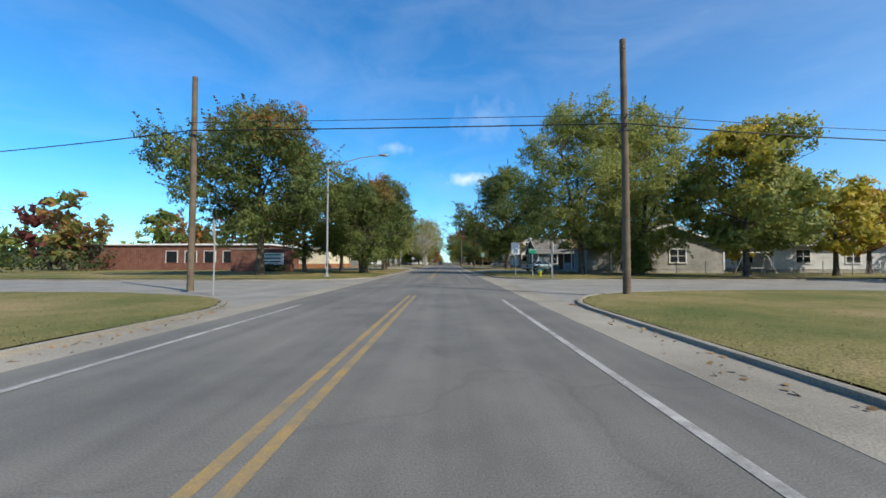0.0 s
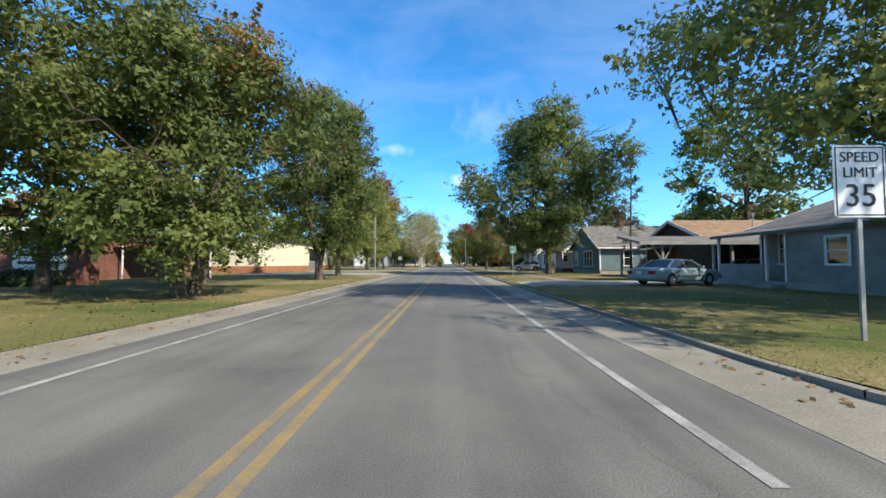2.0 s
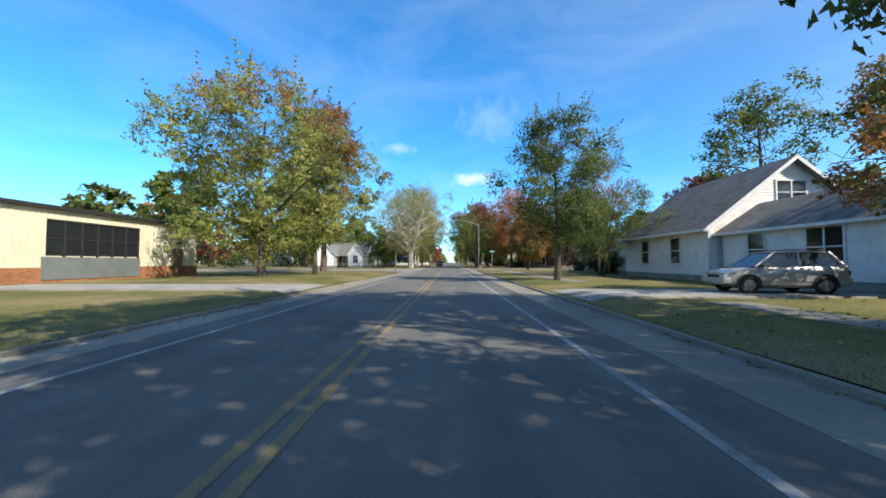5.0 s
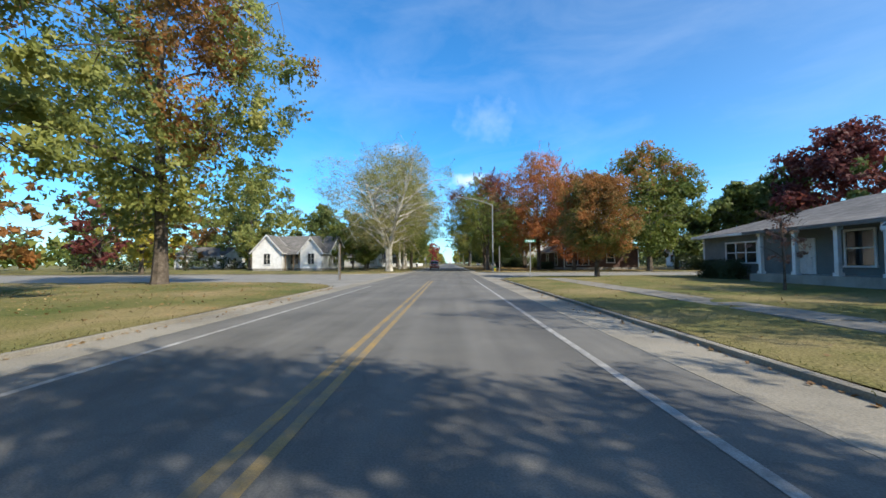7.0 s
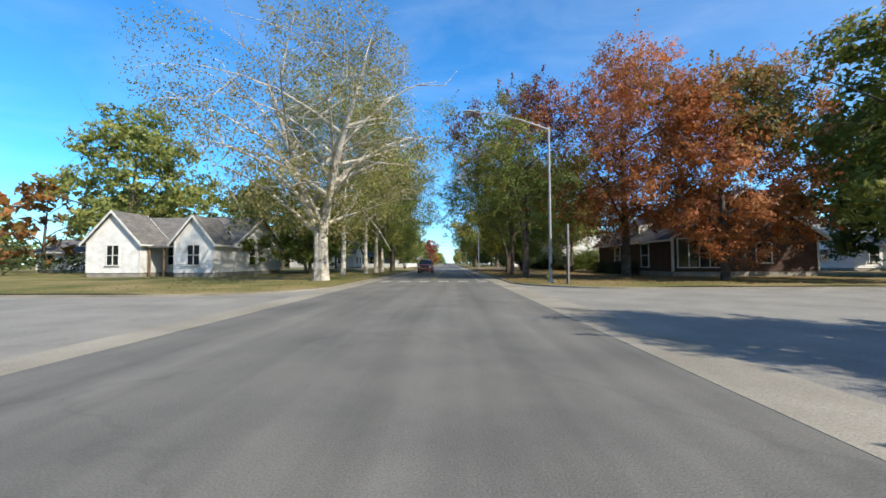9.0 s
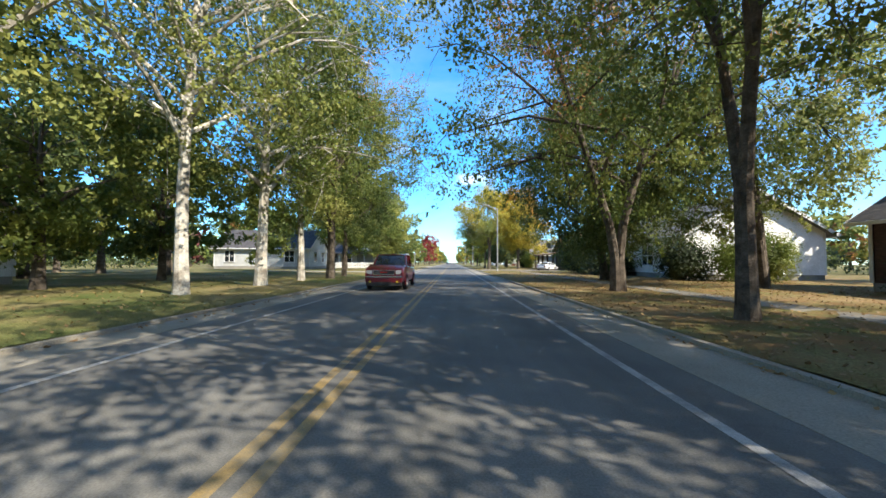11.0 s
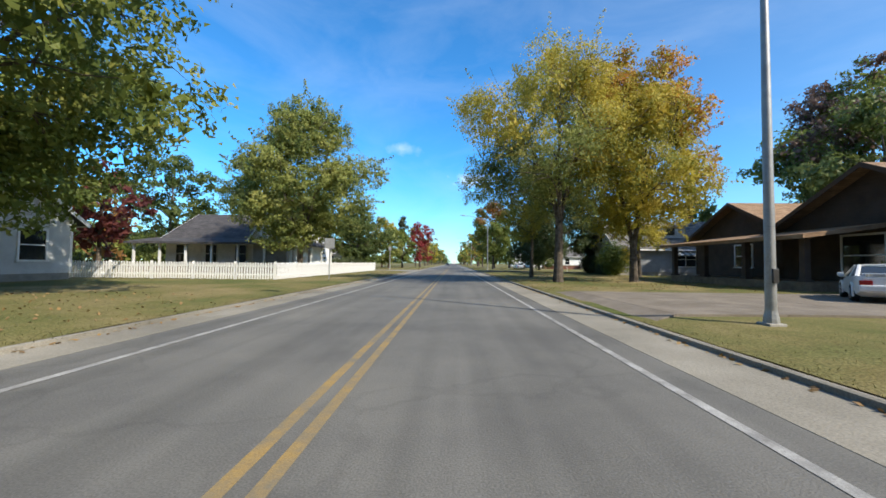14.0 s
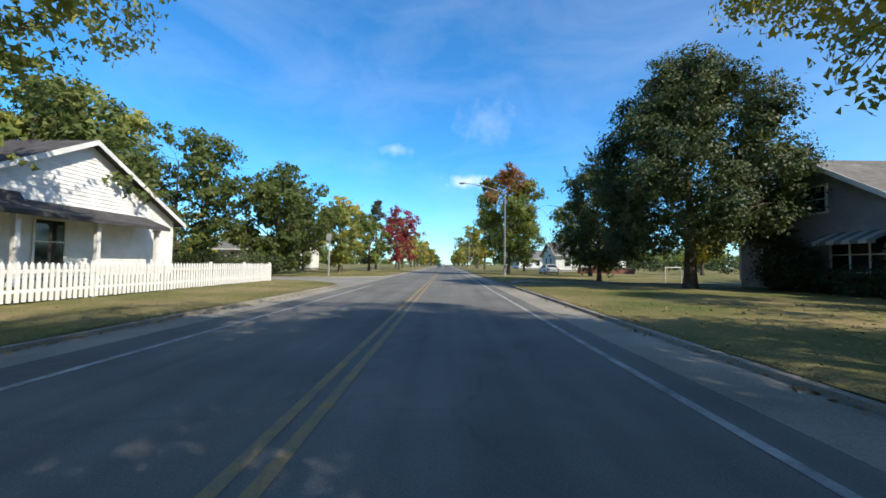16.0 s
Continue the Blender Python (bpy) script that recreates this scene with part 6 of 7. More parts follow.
H.slab("porch_floor", -30.0, 211.1, -14.6, 214.2, 0.5, 0.5, 0.5, 0.5, 0.5, DECK_WOOD)
for k in range(7):
    H.post(-29.6 + k * 2.45, 211.3, 0.4, 2.62, 0.17)
for yy in (216.0, 219.0, 222.2):
    H.post(-14.8, yy, 0.1, 2.62, 0.17)
G = House("front gable over the porch of a white house", -19.1, 212.5, -15.8, 216.6, 3.45, 5.8, "y", WHITE_PAINT, DARK_ROOF, over=0.3, found=3.2)

for hx0, hy0, lab in ((-50.0, 104.0, "white house far behind the trees"), (-28.8, 250.0, "white clapboard house behind a side street"), (-56.0, 162.0, "low white garage beyond the lawn")):
    H = House(lab, hx0, hy0, hx0 + 10, hy0 + 8, 2.8, 4.6, "x", WHITE_PAINT, GREY_ROOF)
    for k in range(3):
        H.window("S", hx0 + 2 + k * 2.8, 1.0, 0.9, 1.3)
    H.window("E", hy0 + 4, 1.0, 1.2, 1.3)


# ---- picket fence ----
def picket_fence():
    F = thing("picket_fence", "white painted picket fence round the corner lot", "fence", -9.85, 198.2, LAWN_Z - 0.03)
    pk = Shape().prism([(-0.045, 0.06), (0.045, 0.06), (0.045, 0.92), (0.0, 1.0), (-0.045, 0.92)], "y", -0.011, 0.011).mesh("picket", WHITE_PAINT)
    n = 0
    rnd = random.Random(4)
    for i in range(174):
        part("picket", pk, WHITE_PAINT, F, m=pose(0.03, i * 0.15, rnd.uniform(-0.012, 0.012), 0, rnd.uniform(-0.8, 0.8), 90))
    for i in range(1, 118):
        part("picket", pk, WHITE_PAINT, F, m=pose(-i * 0.15, -0.03, rnd.uniform(-0.012, 0.012), 0, rnd.uniform(-0.8, 0.8), 0))
    for z in (0.28, 0.74):
        part("rail", Shape().box(-0.03, 0, z, 0.01, 26.0, z + 0.08, 0.008), WHITE_PAINT, F)
        part("rail", Shape().box(-17.6, -0.015, z, -0.04, 0.02, z + 0.08, 0.008), WHITE_PAINT, F)
    for i in range(11):
        part("post", Shape().box(-0.13, i * 2.6 - 0.05, -0.05, -0.035, i * 2.6 + 0.05, 1.05, 0.012), WHITE_PAINT, F)
    for i in range(1, 8):
        part("post", Shape().box(-i * 2.4 - 0.05, 0.022, -0.05, -i * 2.4 + 0.05, 0.12, 1.05, 0.012), WHITE_PAINT, F)


picket_fence()

R = thing("low_red_board", "long low red board with pale lettering bars beside the side street", "board", 41.5, 140.5, LAWN_Z)
part("panel", Shape().box(-3.2, -0.06, 0.35, 3.2, 0.06, 1.35, 0.01), TAIL, R)
for k in range(4):
    part("post", Shape().box(-3.0 + k * 2.0, 0.062, -0.1, -2.9 + k * 2.0, 0.16, 1.3, 0.01), DARKMETAL, R)
for k in range(2):
    part("writing_bar", Shape().box(-0.7 + k * 0.8, -0.075, 0.6, -0.3 + k * 0.8, -0.062, 1.1), SIGN_WHITE, R)

G = thing("garden_wall", "low dark red brick garden wall before a far house", "wall", 22.5, 256.0, LAWN_Z)
part("wall", Shape().box(-4.0, -0.12, -0.1, 4.0, 0.12, 0.75, 0.02), BRICK, G)
part("coping", Shape().box(-4.05, -0.16, 0.75, 4.05, 0.16, 0.83, 0.02), CONCRETE, G)

# wire yard fence by the pale house
Y = thing("wire_fence", "thin wire yard fence on steel posts", "fence", 19.0, 31.0, LAWN_Z)
for k in range(9):
    part("post", Shape().tube([(k * 2.4, 0, -0.1), (k * 2.4, 0, 1.15)], 0.03, 6), STEEL, Y)
wires = Shape()
for k in range(7):
    wires.tube([(0, 0, 0.1 + k * 0.165), (19.2, 0, 0.1 + k * 0.165)], 0.006, 4)
for k in range(64):
    wires.tube([(k * 0.3, 0, 0.1), (k * 0.3, 0, 1.09)], 0.004, 3)
part("mesh_wires", wires, STEEL, Y)
W = thing("swing_frame", "white tubular garden swing frame in a yard", "swing", 30.0, 36.5, LAWN_Z)
for sx in (-1.3, 1.3):
    for sy in (-0.9, 0.9):
        part("leg", Shape().tube([(sx, sy, -0.05), (sx * 0.8, 0, 2.0)], 0.04, 6), TRIM, W)
part("crossbar", Shape().tube([(-1.4, 0, 2.0), (1.4, 0, 2.0)], 0.04, 6), TRIM, W)
part("seat", Shape().box(-0.7, -0.25, 0.45, 0.7, 0.25, 0.52, 0.02), TRIM, W)
G = thing("goal_frame", "small white tube frame on the lawn", "frame", 14.6, 227.5, LAWN_Z)
for sx in (-0.5, 0.5):
    part("leg", Shape().tube([(sx, 0, -0.05), (sx, 0, 1.0)], 0.03, 6), TRIM, G)
part("crossbar", Shape().tube([(-0.5, 0, 1.0), (0.5, 0, 1.0)], 0.03, 6), TRIM, G)

# ---- vehicles ----
SILVERBLUE = glow_free("silver_blue_paint", (0.26, 0.35, 0.38), 0.3, 0.35, 0.6)
SILVER = glow_free("silver_paint", (0.45, 0.45, 0.44), 0.3, 0.45, 0.6)
CARWHITE = glow_free("white_car_paint", (0.74, 0.74, 0.73), 0.3, 0.0, 0.6)
DEEPRED = glow_free("deep_red_paint", (0.105, 0.006, 0.011), 0.3, 0.0, 0.6)
NAVY = glow_free("dark_blue_paint", (0.03, 0.04, 0.06), 0.3, 0.2, 0.6)
SEDAN = ((-2.66, 0.34, 0.90, 0.86), (-2.45, 0.24, 0.97, 0.95), (-1.6, 0.20, 1.00, 1.0), (-0.6, 0.20, 0.99, 1.0), (0.7, 0.20, 0.97, 1.0), (1.3, 0.20, 0.94, 1.0), (2.2, 0.22, 0.86, 0.96), (2.6, 0.32, 0.74, 0.86))
car("silver-blue saloon car parked on the driveway", "car", 10.7, 42.7, 20, SILVERBLUE, 5.3, 1.96, SEDAN, (-1.62, -0.95, 0.38, 1.12), 1.44, 0.34, 2.9, z=0.15, two_tone=CHROME)
SUV = ((-2.2, 0.38, 1.0, 0.88), (-2.05, 0.28, 1.08, 0.97), (-1.2, 0.25, 1.10, 1.0), (0.0, 0.25, 1.08, 1.0), (0.9, 0.25, 1.04, 1.0), (1.7, 0.26, 0.96, 0.97), (2.15, 0.36, 0.82, 0.86))
car("silver compact SUV parked across the driveway", "car", 10.6, 75.0, 172, SILVER, 4.5, 1.84, SUV, (-2.05, -1.6, 0.25, 1.05), 1.66, 0.35, 2.65, z=0.15, rails=True)
COUPE = ((-2.3, 0.40, 0.90, 0.86), (-2.1, 0.26, 0.98, 0.95), (-1.3, 0.20, 0.97, 1.0), (0.0, 0.19, 0.93, 1.0), (0.9, 0.19, 0.90, 1.0), (1.7, 0.20, 0.80, 0.96), (2.25, 0.28, 0.62, 0.82))
car("white coupe with a rear spoiler parked on the gravel drive", "car", 13.0, 189.4, 50, CARWHITE, 4.6, 1.82, COUPE, (-1.75, -0.85, 0.1, 1.1), 1.34, 0.33, 2.65, z=0.13, spoiler=True)
car("pale estate car parked in the open carport", "car", 20.8, 49.9, 0, CARWHITE, 4.6, 1.84, SUV, (-2.05, -1.6, 0.25, 1.05), 1.60, 0.34, 2.65, z=0.1)
car("pale van parked beside the side street", "car", 49.5, 46.5, 180, SILVER, 4.8, 1.9, SUV, (-2.1, -1.95, 0.6, 1.3), 1.85, 0.34, 2.8, z=0.1, name="van")
car("white saloon car parked by the kerb far off", "car", 12.5, 249.0, 90, CARWHITE, 5.3, 1.9, SEDAN, (-2.0, -1.15, 0.35, 1.25), 1.42, 0.33, 2.9, z=0.12)
car("dark saloon car far down the road", "car", -2.7, 350.0, -90, NAVY, 5.3, 1.9, SEDAN, (-2.0, -1.15, 0.35, 1.25), 1.42, 0.33, 2.9, z=0.01)
PICKUP = ((-2.95, 0.50, 1.10, 0.90), (-2.8, 0.38, 1.16, 0.98), (-1.5, 0.34, 1.17, 1.0), (0.0, 0.34, 1.19, 1.0), (1.2, 0.34, 1.25, 1.0), (1.9, 0.34, 1.24, 1.0), (2.5, 0.35, 1.21, 0.99), (2.78, 0.36, 1.16, 0.97), (2.90, 0.38, 1.08, 0.94))
P = car("deep red crew-cab pickup truck with a chrome grille on the road", "pickup truck", -2.72, 155.4, -90, DEEPRED, 5.8, 2.0, PICKUP, (-1.05, -0.88, 0.45, 1.25), 1.84, 0.39, 3.6, z=0.01, grille=True, name="pickup_truck", cab_w=0.9)
part("bed_liner", Shape().box(-2.78, -0.80, 1.14, -1.0, 0.80, 1.21, 0.01), BLACK_PLASTIC, P)
for sg in (-1, 1):
    part("bed_side", Shape().box(-2.9, sg * 0.80, 1.12, -0.98, sg * 0.93, 1.27, 0.03), DEEPRED, P)
part("tailgate", Shape().box(-2.95, -0.85, 0.7, -2.86, 0.85, 1.22, 0.03), DEEPRED, P)
T = thing("box_truck", "white box truck far down the road", "truck", 0.4, 375.0, 0.0)
part("cargo_box", Shape().box(-1.2, 0.0, 0.9, 1.2, 6.0, 3.4, 0.05), WHITE_PAINT, T)
part("chassis", Shape().box(-0.9, 0.1, 0.45, 0.9, 7.8, 0.9, 0.02), BLACK_PLASTIC, T)
part("cab", Shape().box(-1.05, 6.1, 0.6, 1.05, 8.0, 2.5, 0.15), WHITE_PAINT, T)
for sx in (-1, 1):
    for wy in (1.2, 6.9):
        part("wheel", Shape().tube([(sx * 0.8, wy, 0.42), (sx * 1.1, wy, 0.42)], 0.42, 16), RUBBER, T)

# ---- trees and shrubs ----
# on the right, from the corner on
tree("tall maple with yellow-green and golden autumn leaves", 21.6, 27.0, 11.4, 5.2, 2.0, YELLOWGREEN, 50000, 0.22, 0.24, 1, second=(YELLOW, 0.75), lumps=0.25)
tree("yellow-green tree turning gold in a yard", 30.0, 29.0, 7.4, 3.6, 1.8, YELLOW, 7000, 0.28, 0.2, 2, lumps=0.2)
tree("yellow-green tree turning gold in a yard", 37.0, 33.0, 8.0, 4.0, 2.0, GOLD, 7000, 0.3, 0.2, 3)
tree("tall silver maple with yellow-green leaves beside the stucco house", 12.0, 33.2, 15.4, 6.8, 2.8, YELLOWGREEN, 42000, 0.22, 0.34, 4, stems=2, fork=1.6, lumps=0.35, gaps=0.15)
tree("tall silver maple with yellow-green leaves beside the stucco house", 17.1, 33.1, 14.8, 6.0, 2.0, YELLOWGREEN, 36000, 0.22, 0.32, 5, stems=2, lumps=0.35, gaps=0.15)
tree("large dark green oak with a broad crown before the blue house", 10.0, 61.5, 16.6, 7.8, 2.7, GREEN, 48000, 0.28, 0.42, 6, limbs=13, lumps=0.26, gaps=0.15, second=(OLIVE, 0.8))
tree("thin sparse conifer with ragged branches", 16.0, 57.6, 11.2, 1.9, 2.6, NEEDLE, 2200, 0.16, 0.12, 7, style="cone", limbs=26, gaps=0.3, name="conifer", category="tree")
tree("very large green tree behind the carport", 33.8, 67.3, 21.0, 9.5, 4.0, GREEN, 16000, 0.42, 0.45, 8, second=(OLIVE, 0.6), spread=0.7)
tree("dark green rounded street tree", 6.2, 84.2, 10.2, 3.5, 2.2, GREEN, 22000, 0.14, 0.2, 9)
tree("dark multi-stemmed tree with green and rusty leaves", 11.5, 91.0, 9.4, 4.1, 1.7, GREEN, 26000, 0.13, 0.17, 10, stems=3, limbs=12, gaps=0.28, second=(TURNING, 0.7))
tree("slim dark tree before the white house porch", 13.4, 72.8, 7.4, 3.0, 2.6, TURNING, 9000, 0.18, 0.13, 11, gaps=0.3)
tree("tall dark green tree beside the ranch house", 24.0, 91.5, 15.0, 5.6, 4.5, GREEN, 18000, 0.2, 0.3, 72, gaps=0.25)
tree("small brown-orange oak on the corner lawn", 10.7, 114.4, 7.6, 3.3, 1.6, TURNING, 24000, 0.17, 0.17, 13, second=(RUST, 0.7), lumps=0.08, gaps=0.05, turn=120)
tree("young sapling with few brown leaves", 12.2, 101.0, 3.1, 1.0, 1.2, MAUVE, 130, 0.12, 0.05, 14, limbs=6)
tree("tall green and russet tree behind the lawn", 23.6, 131.5, 15.2, 7.0, 2.6, OLIVE, 36000, 0.24, 0.3, 15, second=(TURNING, 0.72))
tree("dark green yard tree", 31.0, 138.5, 13.0, 5.8, 1.2, GREEN, 22000, 0.36, 0.28, 73)
tree("olive yard tree beside the side street", 38.0, 136.5, 11.5, 5.8, 1.2, GREEN, 18000, 0.38, 0.28, 74)
tree("dark green yard tree", 46.0, 138.5, 14.0, 6.5, 1.6, GREEN, 16000, 0.42, 0.3, 16)
tree("dark green yard tree", 41.0, 118.0, 12.0, 6.0, 3.0, GREEN, 6000, 0.42, 0.3, 17)
tree("tall dark red maple behind the grey house", 46.5, 131.0, 17.6, 8.2, 3.0, DARKRED, 34000, 0.32, 0.3, 18, lumps=0.15, gaps=0.03)
tree("broad orange-red maple with pale pink top", 12.4, 139.0, 16.2, 7.2, 3.0, ORANGE, 34000, 0.2, 0.3, 19, lumps=0.36, gaps=0.1)
tree("broad orange maple before the brick house", 15.6, 134.0, 12.6, 5.6, 1.7, ORANGE, 22000, 0.22, 0.22, 77, second=(TURNING, 0.7))
tree("green and dark red maple at the kerb", 5.3, 138.6, 13.5, 5.6, 3.9, OLIVE, 20000, 0.2, 0.27, 20, second=(DARKRED, 0.72), stems=2, fork=2.6, gaps=0.3)
tree("tall maple with olive and russet leaves at the kerb", 5.5, 145.4, 14.0, 6.6, 4.6, OLIVE, 20000, 0.18, 0.22, 21, second=(RUST, 0.75), gaps=0.5, stems=2, fork=2.4, limbs=14, turn=70)
tree("tall maple with olive and russet leaves at the kerb", 6.3, 152.6, 14.6, 8.0, 3.9, OLIVE, 22000, 0.19, 0.27, 22, gaps=0.4, second=(TURNING, 0.6), stems=2, fork=1.8, limbs=16, hang=0.7, style="spread", turn=0, reach=((-5.9, 1.0, 4.6, 1.2), (-4.6, 1.6, 4.9, 1.4), (-3.4, 0.8, 5.2, 1.5), (-6.6, 0.6, 6.2, 1.5), (-5.0, 0.5, 6.8, 1.6)))
tree("forked maple with green leaves before the white house", 13.75, 154.92, 12.56, 5.6, 2.6, YELLOWGREEN, 22000, 0.2, 0.24, 23, stems=2, gaps=0.25)
tree("dense drooping elm with dark green leaves", 9.8, 161.6, 14.6, 7.0, 1.94, GREEN, 80000, 0.15, 0.36, 24, stems=2, hang=1.2, limbs=14, lumps=0.2, gaps=0.0)
tree("broad green and rust oak behind the bungalow", 40.2, 214.2, 21.4, 10.2, 4.0, OLIVE, 44000, 0.30, 0.4, 25, second=(MAUVE, 0.72), lumps=0.35, gaps=0.15)
tree("olive oak behind the brown bungalow", 33.5, 207.5, 15.0, 7.2, 2.4, GREEN, 30000, 0.30, 0.34, 80, second=(MAUVE, 0.9))
tree("yellow-green ash with a leaning forked trunk at the kerb", 6, 199.2, 13.6, 6.5, 4.7, YELLOWGREEN, 50000, 0.165, 0.27, 26, turn=20, lumps=0.36, gaps=0.2, lean=0.03, second=(YELLOW, 0.32), stems=3, fork=3.9, limbs=15, hang=0.4, style="spread")
tree("golden maple turning orange beside the lawn", 11.04, 200.76, 13.6, 5.4, 3.5, YELLOW, 38000, 0.21, 0.25, 27, turn=150, lumps=0.36, second=(GOLD, 0.66), gaps=0.14, stems=3, fork=2.4, limbs=15)
tree("slim kerbside tree with yellow-green leaves", 6, 206.52, 9.6, 2.9, 3.2, YELLOW, 14000, 0.14, 0.15, 28, gaps=0.4, lumps=0.45, second=(YELLOWGREEN, 0.8), limbs=13)
tree("dense egg-shaped dark green pear tree on the lawn", 12.2, 222.12, 11.9, 5.1, 1.8, PEAR, 52000, 0.2, 0.30, 29, style="egg", lumps=0.05, gaps=0.0, spread=0.75)
tree("small dark green ornamental tree on the lawn", 10.8, 229.8, 8.6, 4.0, 1.03, PEAR, 14000, 0.22, 0.16, 30)
tree("russet and green street tree", 7.44, 247.8, 13.2, 5.2, 2.6, OLIVE, 30000, 0.24, 0.2, 31, second=(RUST, 0.72), lumps=0.2, gaps=0.05)
tree("tall yellow-leaved tree behind the brown bungalow", 16.2, 210.6, 9.79, 3.84, 1.99, YELLOW, 8000, 0.2, 0.16, 32)
shrub("dense dark evergreen shrub beside the grey bungalow", 15.7, 220.6, 2.0, 2.2, 2.3, HEDGE, 7000, 0.12, 77)
# on the left
tree("tall pin oak with dark green and brown leaves", -15.4, 30.5, 14.4, 7.6, 3.0, GREEN, 42000, 0.25, 0.34, 41, limbs=14, lumps=0.3, gaps=0.12, second=(RUST, 0.98))
tree("rounded dark green tree beside the brick sign wall", -14.8, 38.5, 9.4, 4.3, 1.6, GREEN, 14000, 0.22, 0.22, 75, second=(RUST, 0.9))
tree("broad low green pear tree at the kerb", -8.2, 36.6, 9.2, 4.6, 1.6, GREEN, 26000, 0.2, 0.26, 42, stems=3, second=(RUST, 1.08), lumps=0.2)
tree("dark green tree behind the kerb", -12.5, 44.0, 10.4, 4.2, 2.0, OLIVE, 18000, 0.24, 0.24, 43, second=(RUST, 1.0))
tree("forked green tree at the kerb", -8.4, 49.2, 12.6, 4.5, 2.2, GREEN, 32000, 0.2, 0.24, 44, stems=2, fork=0.9, turn=10, second=(TURNING, 0.85), lumps=0.3)
tree("dark red maple at the kerb", -9.3, 56.5, 12.6, 4.9, 2.8, YELLOWGREEN, 24000, 0.19, 0.22, 45, second=(DARKRED, 0.45), lumps=0.3)
tree("yellow-green tree with upright limbs by the road", -14.0, 89.6, 15.6, 7.4, 1.8, YELLOWGREEN, 30000, 0.24, 0.28, 46, lumps=0.3, second=(TURNING, 0.8))
tree("yellow-green tree with upright limbs by the road", -12.2, 95.6, 12.0, 3.8, 2.0, YELLOWGREEN, 14000, 0.24, 0.22, 47)
tree("green tree in the distance behind the cream building", -36.5, 112.0, 14.0, 5.5, 3.0, OLIVE, 14000, 0.45, 0.3, 48)
tree("tall green and russet oak at the corner", -15.2, 106.5, 20.5, 6.8, 3.0, YELLOWGREEN, 30000, 0.28, 0.36, 49, second=(RUST, 0.55), lumps=0.28, gaps=0.18)
tree("broad yellow-green tree beside the white cottage", -36.0, 154.0, 19.5, 8.8, 2.0, YELLOWGREEN, 30000, 0.3, 0.4, 50, lumps=0.25)
tree("green tree in the yard beyond the side street", -41.4, 165, 15.75, 8.05, 1.95, GREEN, 8000, 0.42, 0.34, 51)
tree("green tree in the yard beyond the side street", -28.08, 167.4, 14.84, 7.02, 1.97, OLIVE, 7000, 0.4, 0.3, 52)
tree("dark green tree behind the white cottage", -24.5, 159.0, 12.0, 5.6, 1.2, GREEN, 12000, 0.3, 0.24, 78)
tree("olive tree among the sycamores", -14.5, 151.0, 9.0, 4.0, 1.2, OLIVE, 11000, 0.22, 0.2, 79)
tree("small olive tree beside the white cottage", -19.5, 149.0, 8.0, 3.6, 1.0, OLIVE, 7000, 0.24, 0.16, 76)
tree("tall sycamore with white mottled limbs and sparse olive leaves", -7.8, 135.2, 16.4, 8.6, 2.6, SYC_LEAF, 27000, 0.18, 0.48, 53, bark=PALE_BARK, limbs=40, gaps=0.36, lumps=0.35, spread=0.8, stems=2, fork=2.6)
tree("tall sycamore with pale mottled bark and olive leaves", -9.2, 144.6, 19.0, 7.9, 4.4, YELLOWGREEN, 20000, 0.2, 0.22, 54, bark=PALE_BARK, limbs=34, gaps=0.28, lumps=0.3, spread=0.7)
tree("tall sycamore with pale mottled bark and olive leaves", -8.38, 149.64, 18.73, 7.9, 4.6, YELLOWGREEN, 20000, 0.2, 0.21, 55, bark=PALE_BARK, limbs=32, gaps=0.28, lumps=0.3, spread=0.7, turn=0, reach=((4.6, 2.2, 9.6, 1.6), (5.6, 1.0, 12.0, 1.7), (6.9, 2.0, 14.0, 1.8), (6.4, 3.5, 11.0, 1.5), (7.6, 0.4, 16.2, 1.8)))
tree("tall sycamore with pale mottled bark and thin olive leaves", -8.27, 154.2, 17.79, 6.8, 3.6, OLIVE, 22000, 0.2, 0.25, 57, bark=PALE_BARK, limbs=24, gaps=0.22, lumps=0.3)
tree("slender sycamore with pale mottled bark", -8.4, 158.8, 16.0, 5.2, 3.4, YELLOWGREEN, 15000, 0.2, 0.2, 56, bark=PALE_BARK, limbs=18, gaps=0.2, lumps=0.35)
tree("green maple arching over the road", -7.6, 161.4, 15.4, 7.6, 5.0, OLIVE, 32000, 0.15, 0.28, 58, second=(TURNING, 0.8), gaps=0.3, stems=3, fork=3.4, limbs=16, hang=0.6, style="spread")
tree("slim green maple shading the road", -7.97, 165.6, 14.66, 5.2, 3.11, GREEN, 34000, 0.17, 0.18, 59, second=(OLIVE, 0.6))
tree("slim maple with thin mauve-brown leaves", -10.56, 171, 16.99, 6.96, 5.83, MAUVE, 9000, 0.14, 0.2, 60, gaps=0.35, lumps=0.4, limbs=16)
tree("broad green walnut before the grey house", -14.04, 186.84, 15.91, 7.4, 2.8, OLIVE, 50000, 0.25, 0.32, 61, second=(YELLOWGREEN, 0.6), stems=2, fork=3.0, turn=0, lumps=0.38, gaps=0.06)
for i, (bx, by, bh) in enumerate(((-20.0, 164.0, 12.0), (-28.0, 174.6, 14.0), (-19.8, 177.0, 11.0), (-15.5, 157.8, 9.5))):
    tree("shady green tree behind the sycamores", bx, by, bh, bh * 0.4, 1.6, GREEN if i % 2 else OLIVE, 8000, 0.28, 0.2, 90 + i)
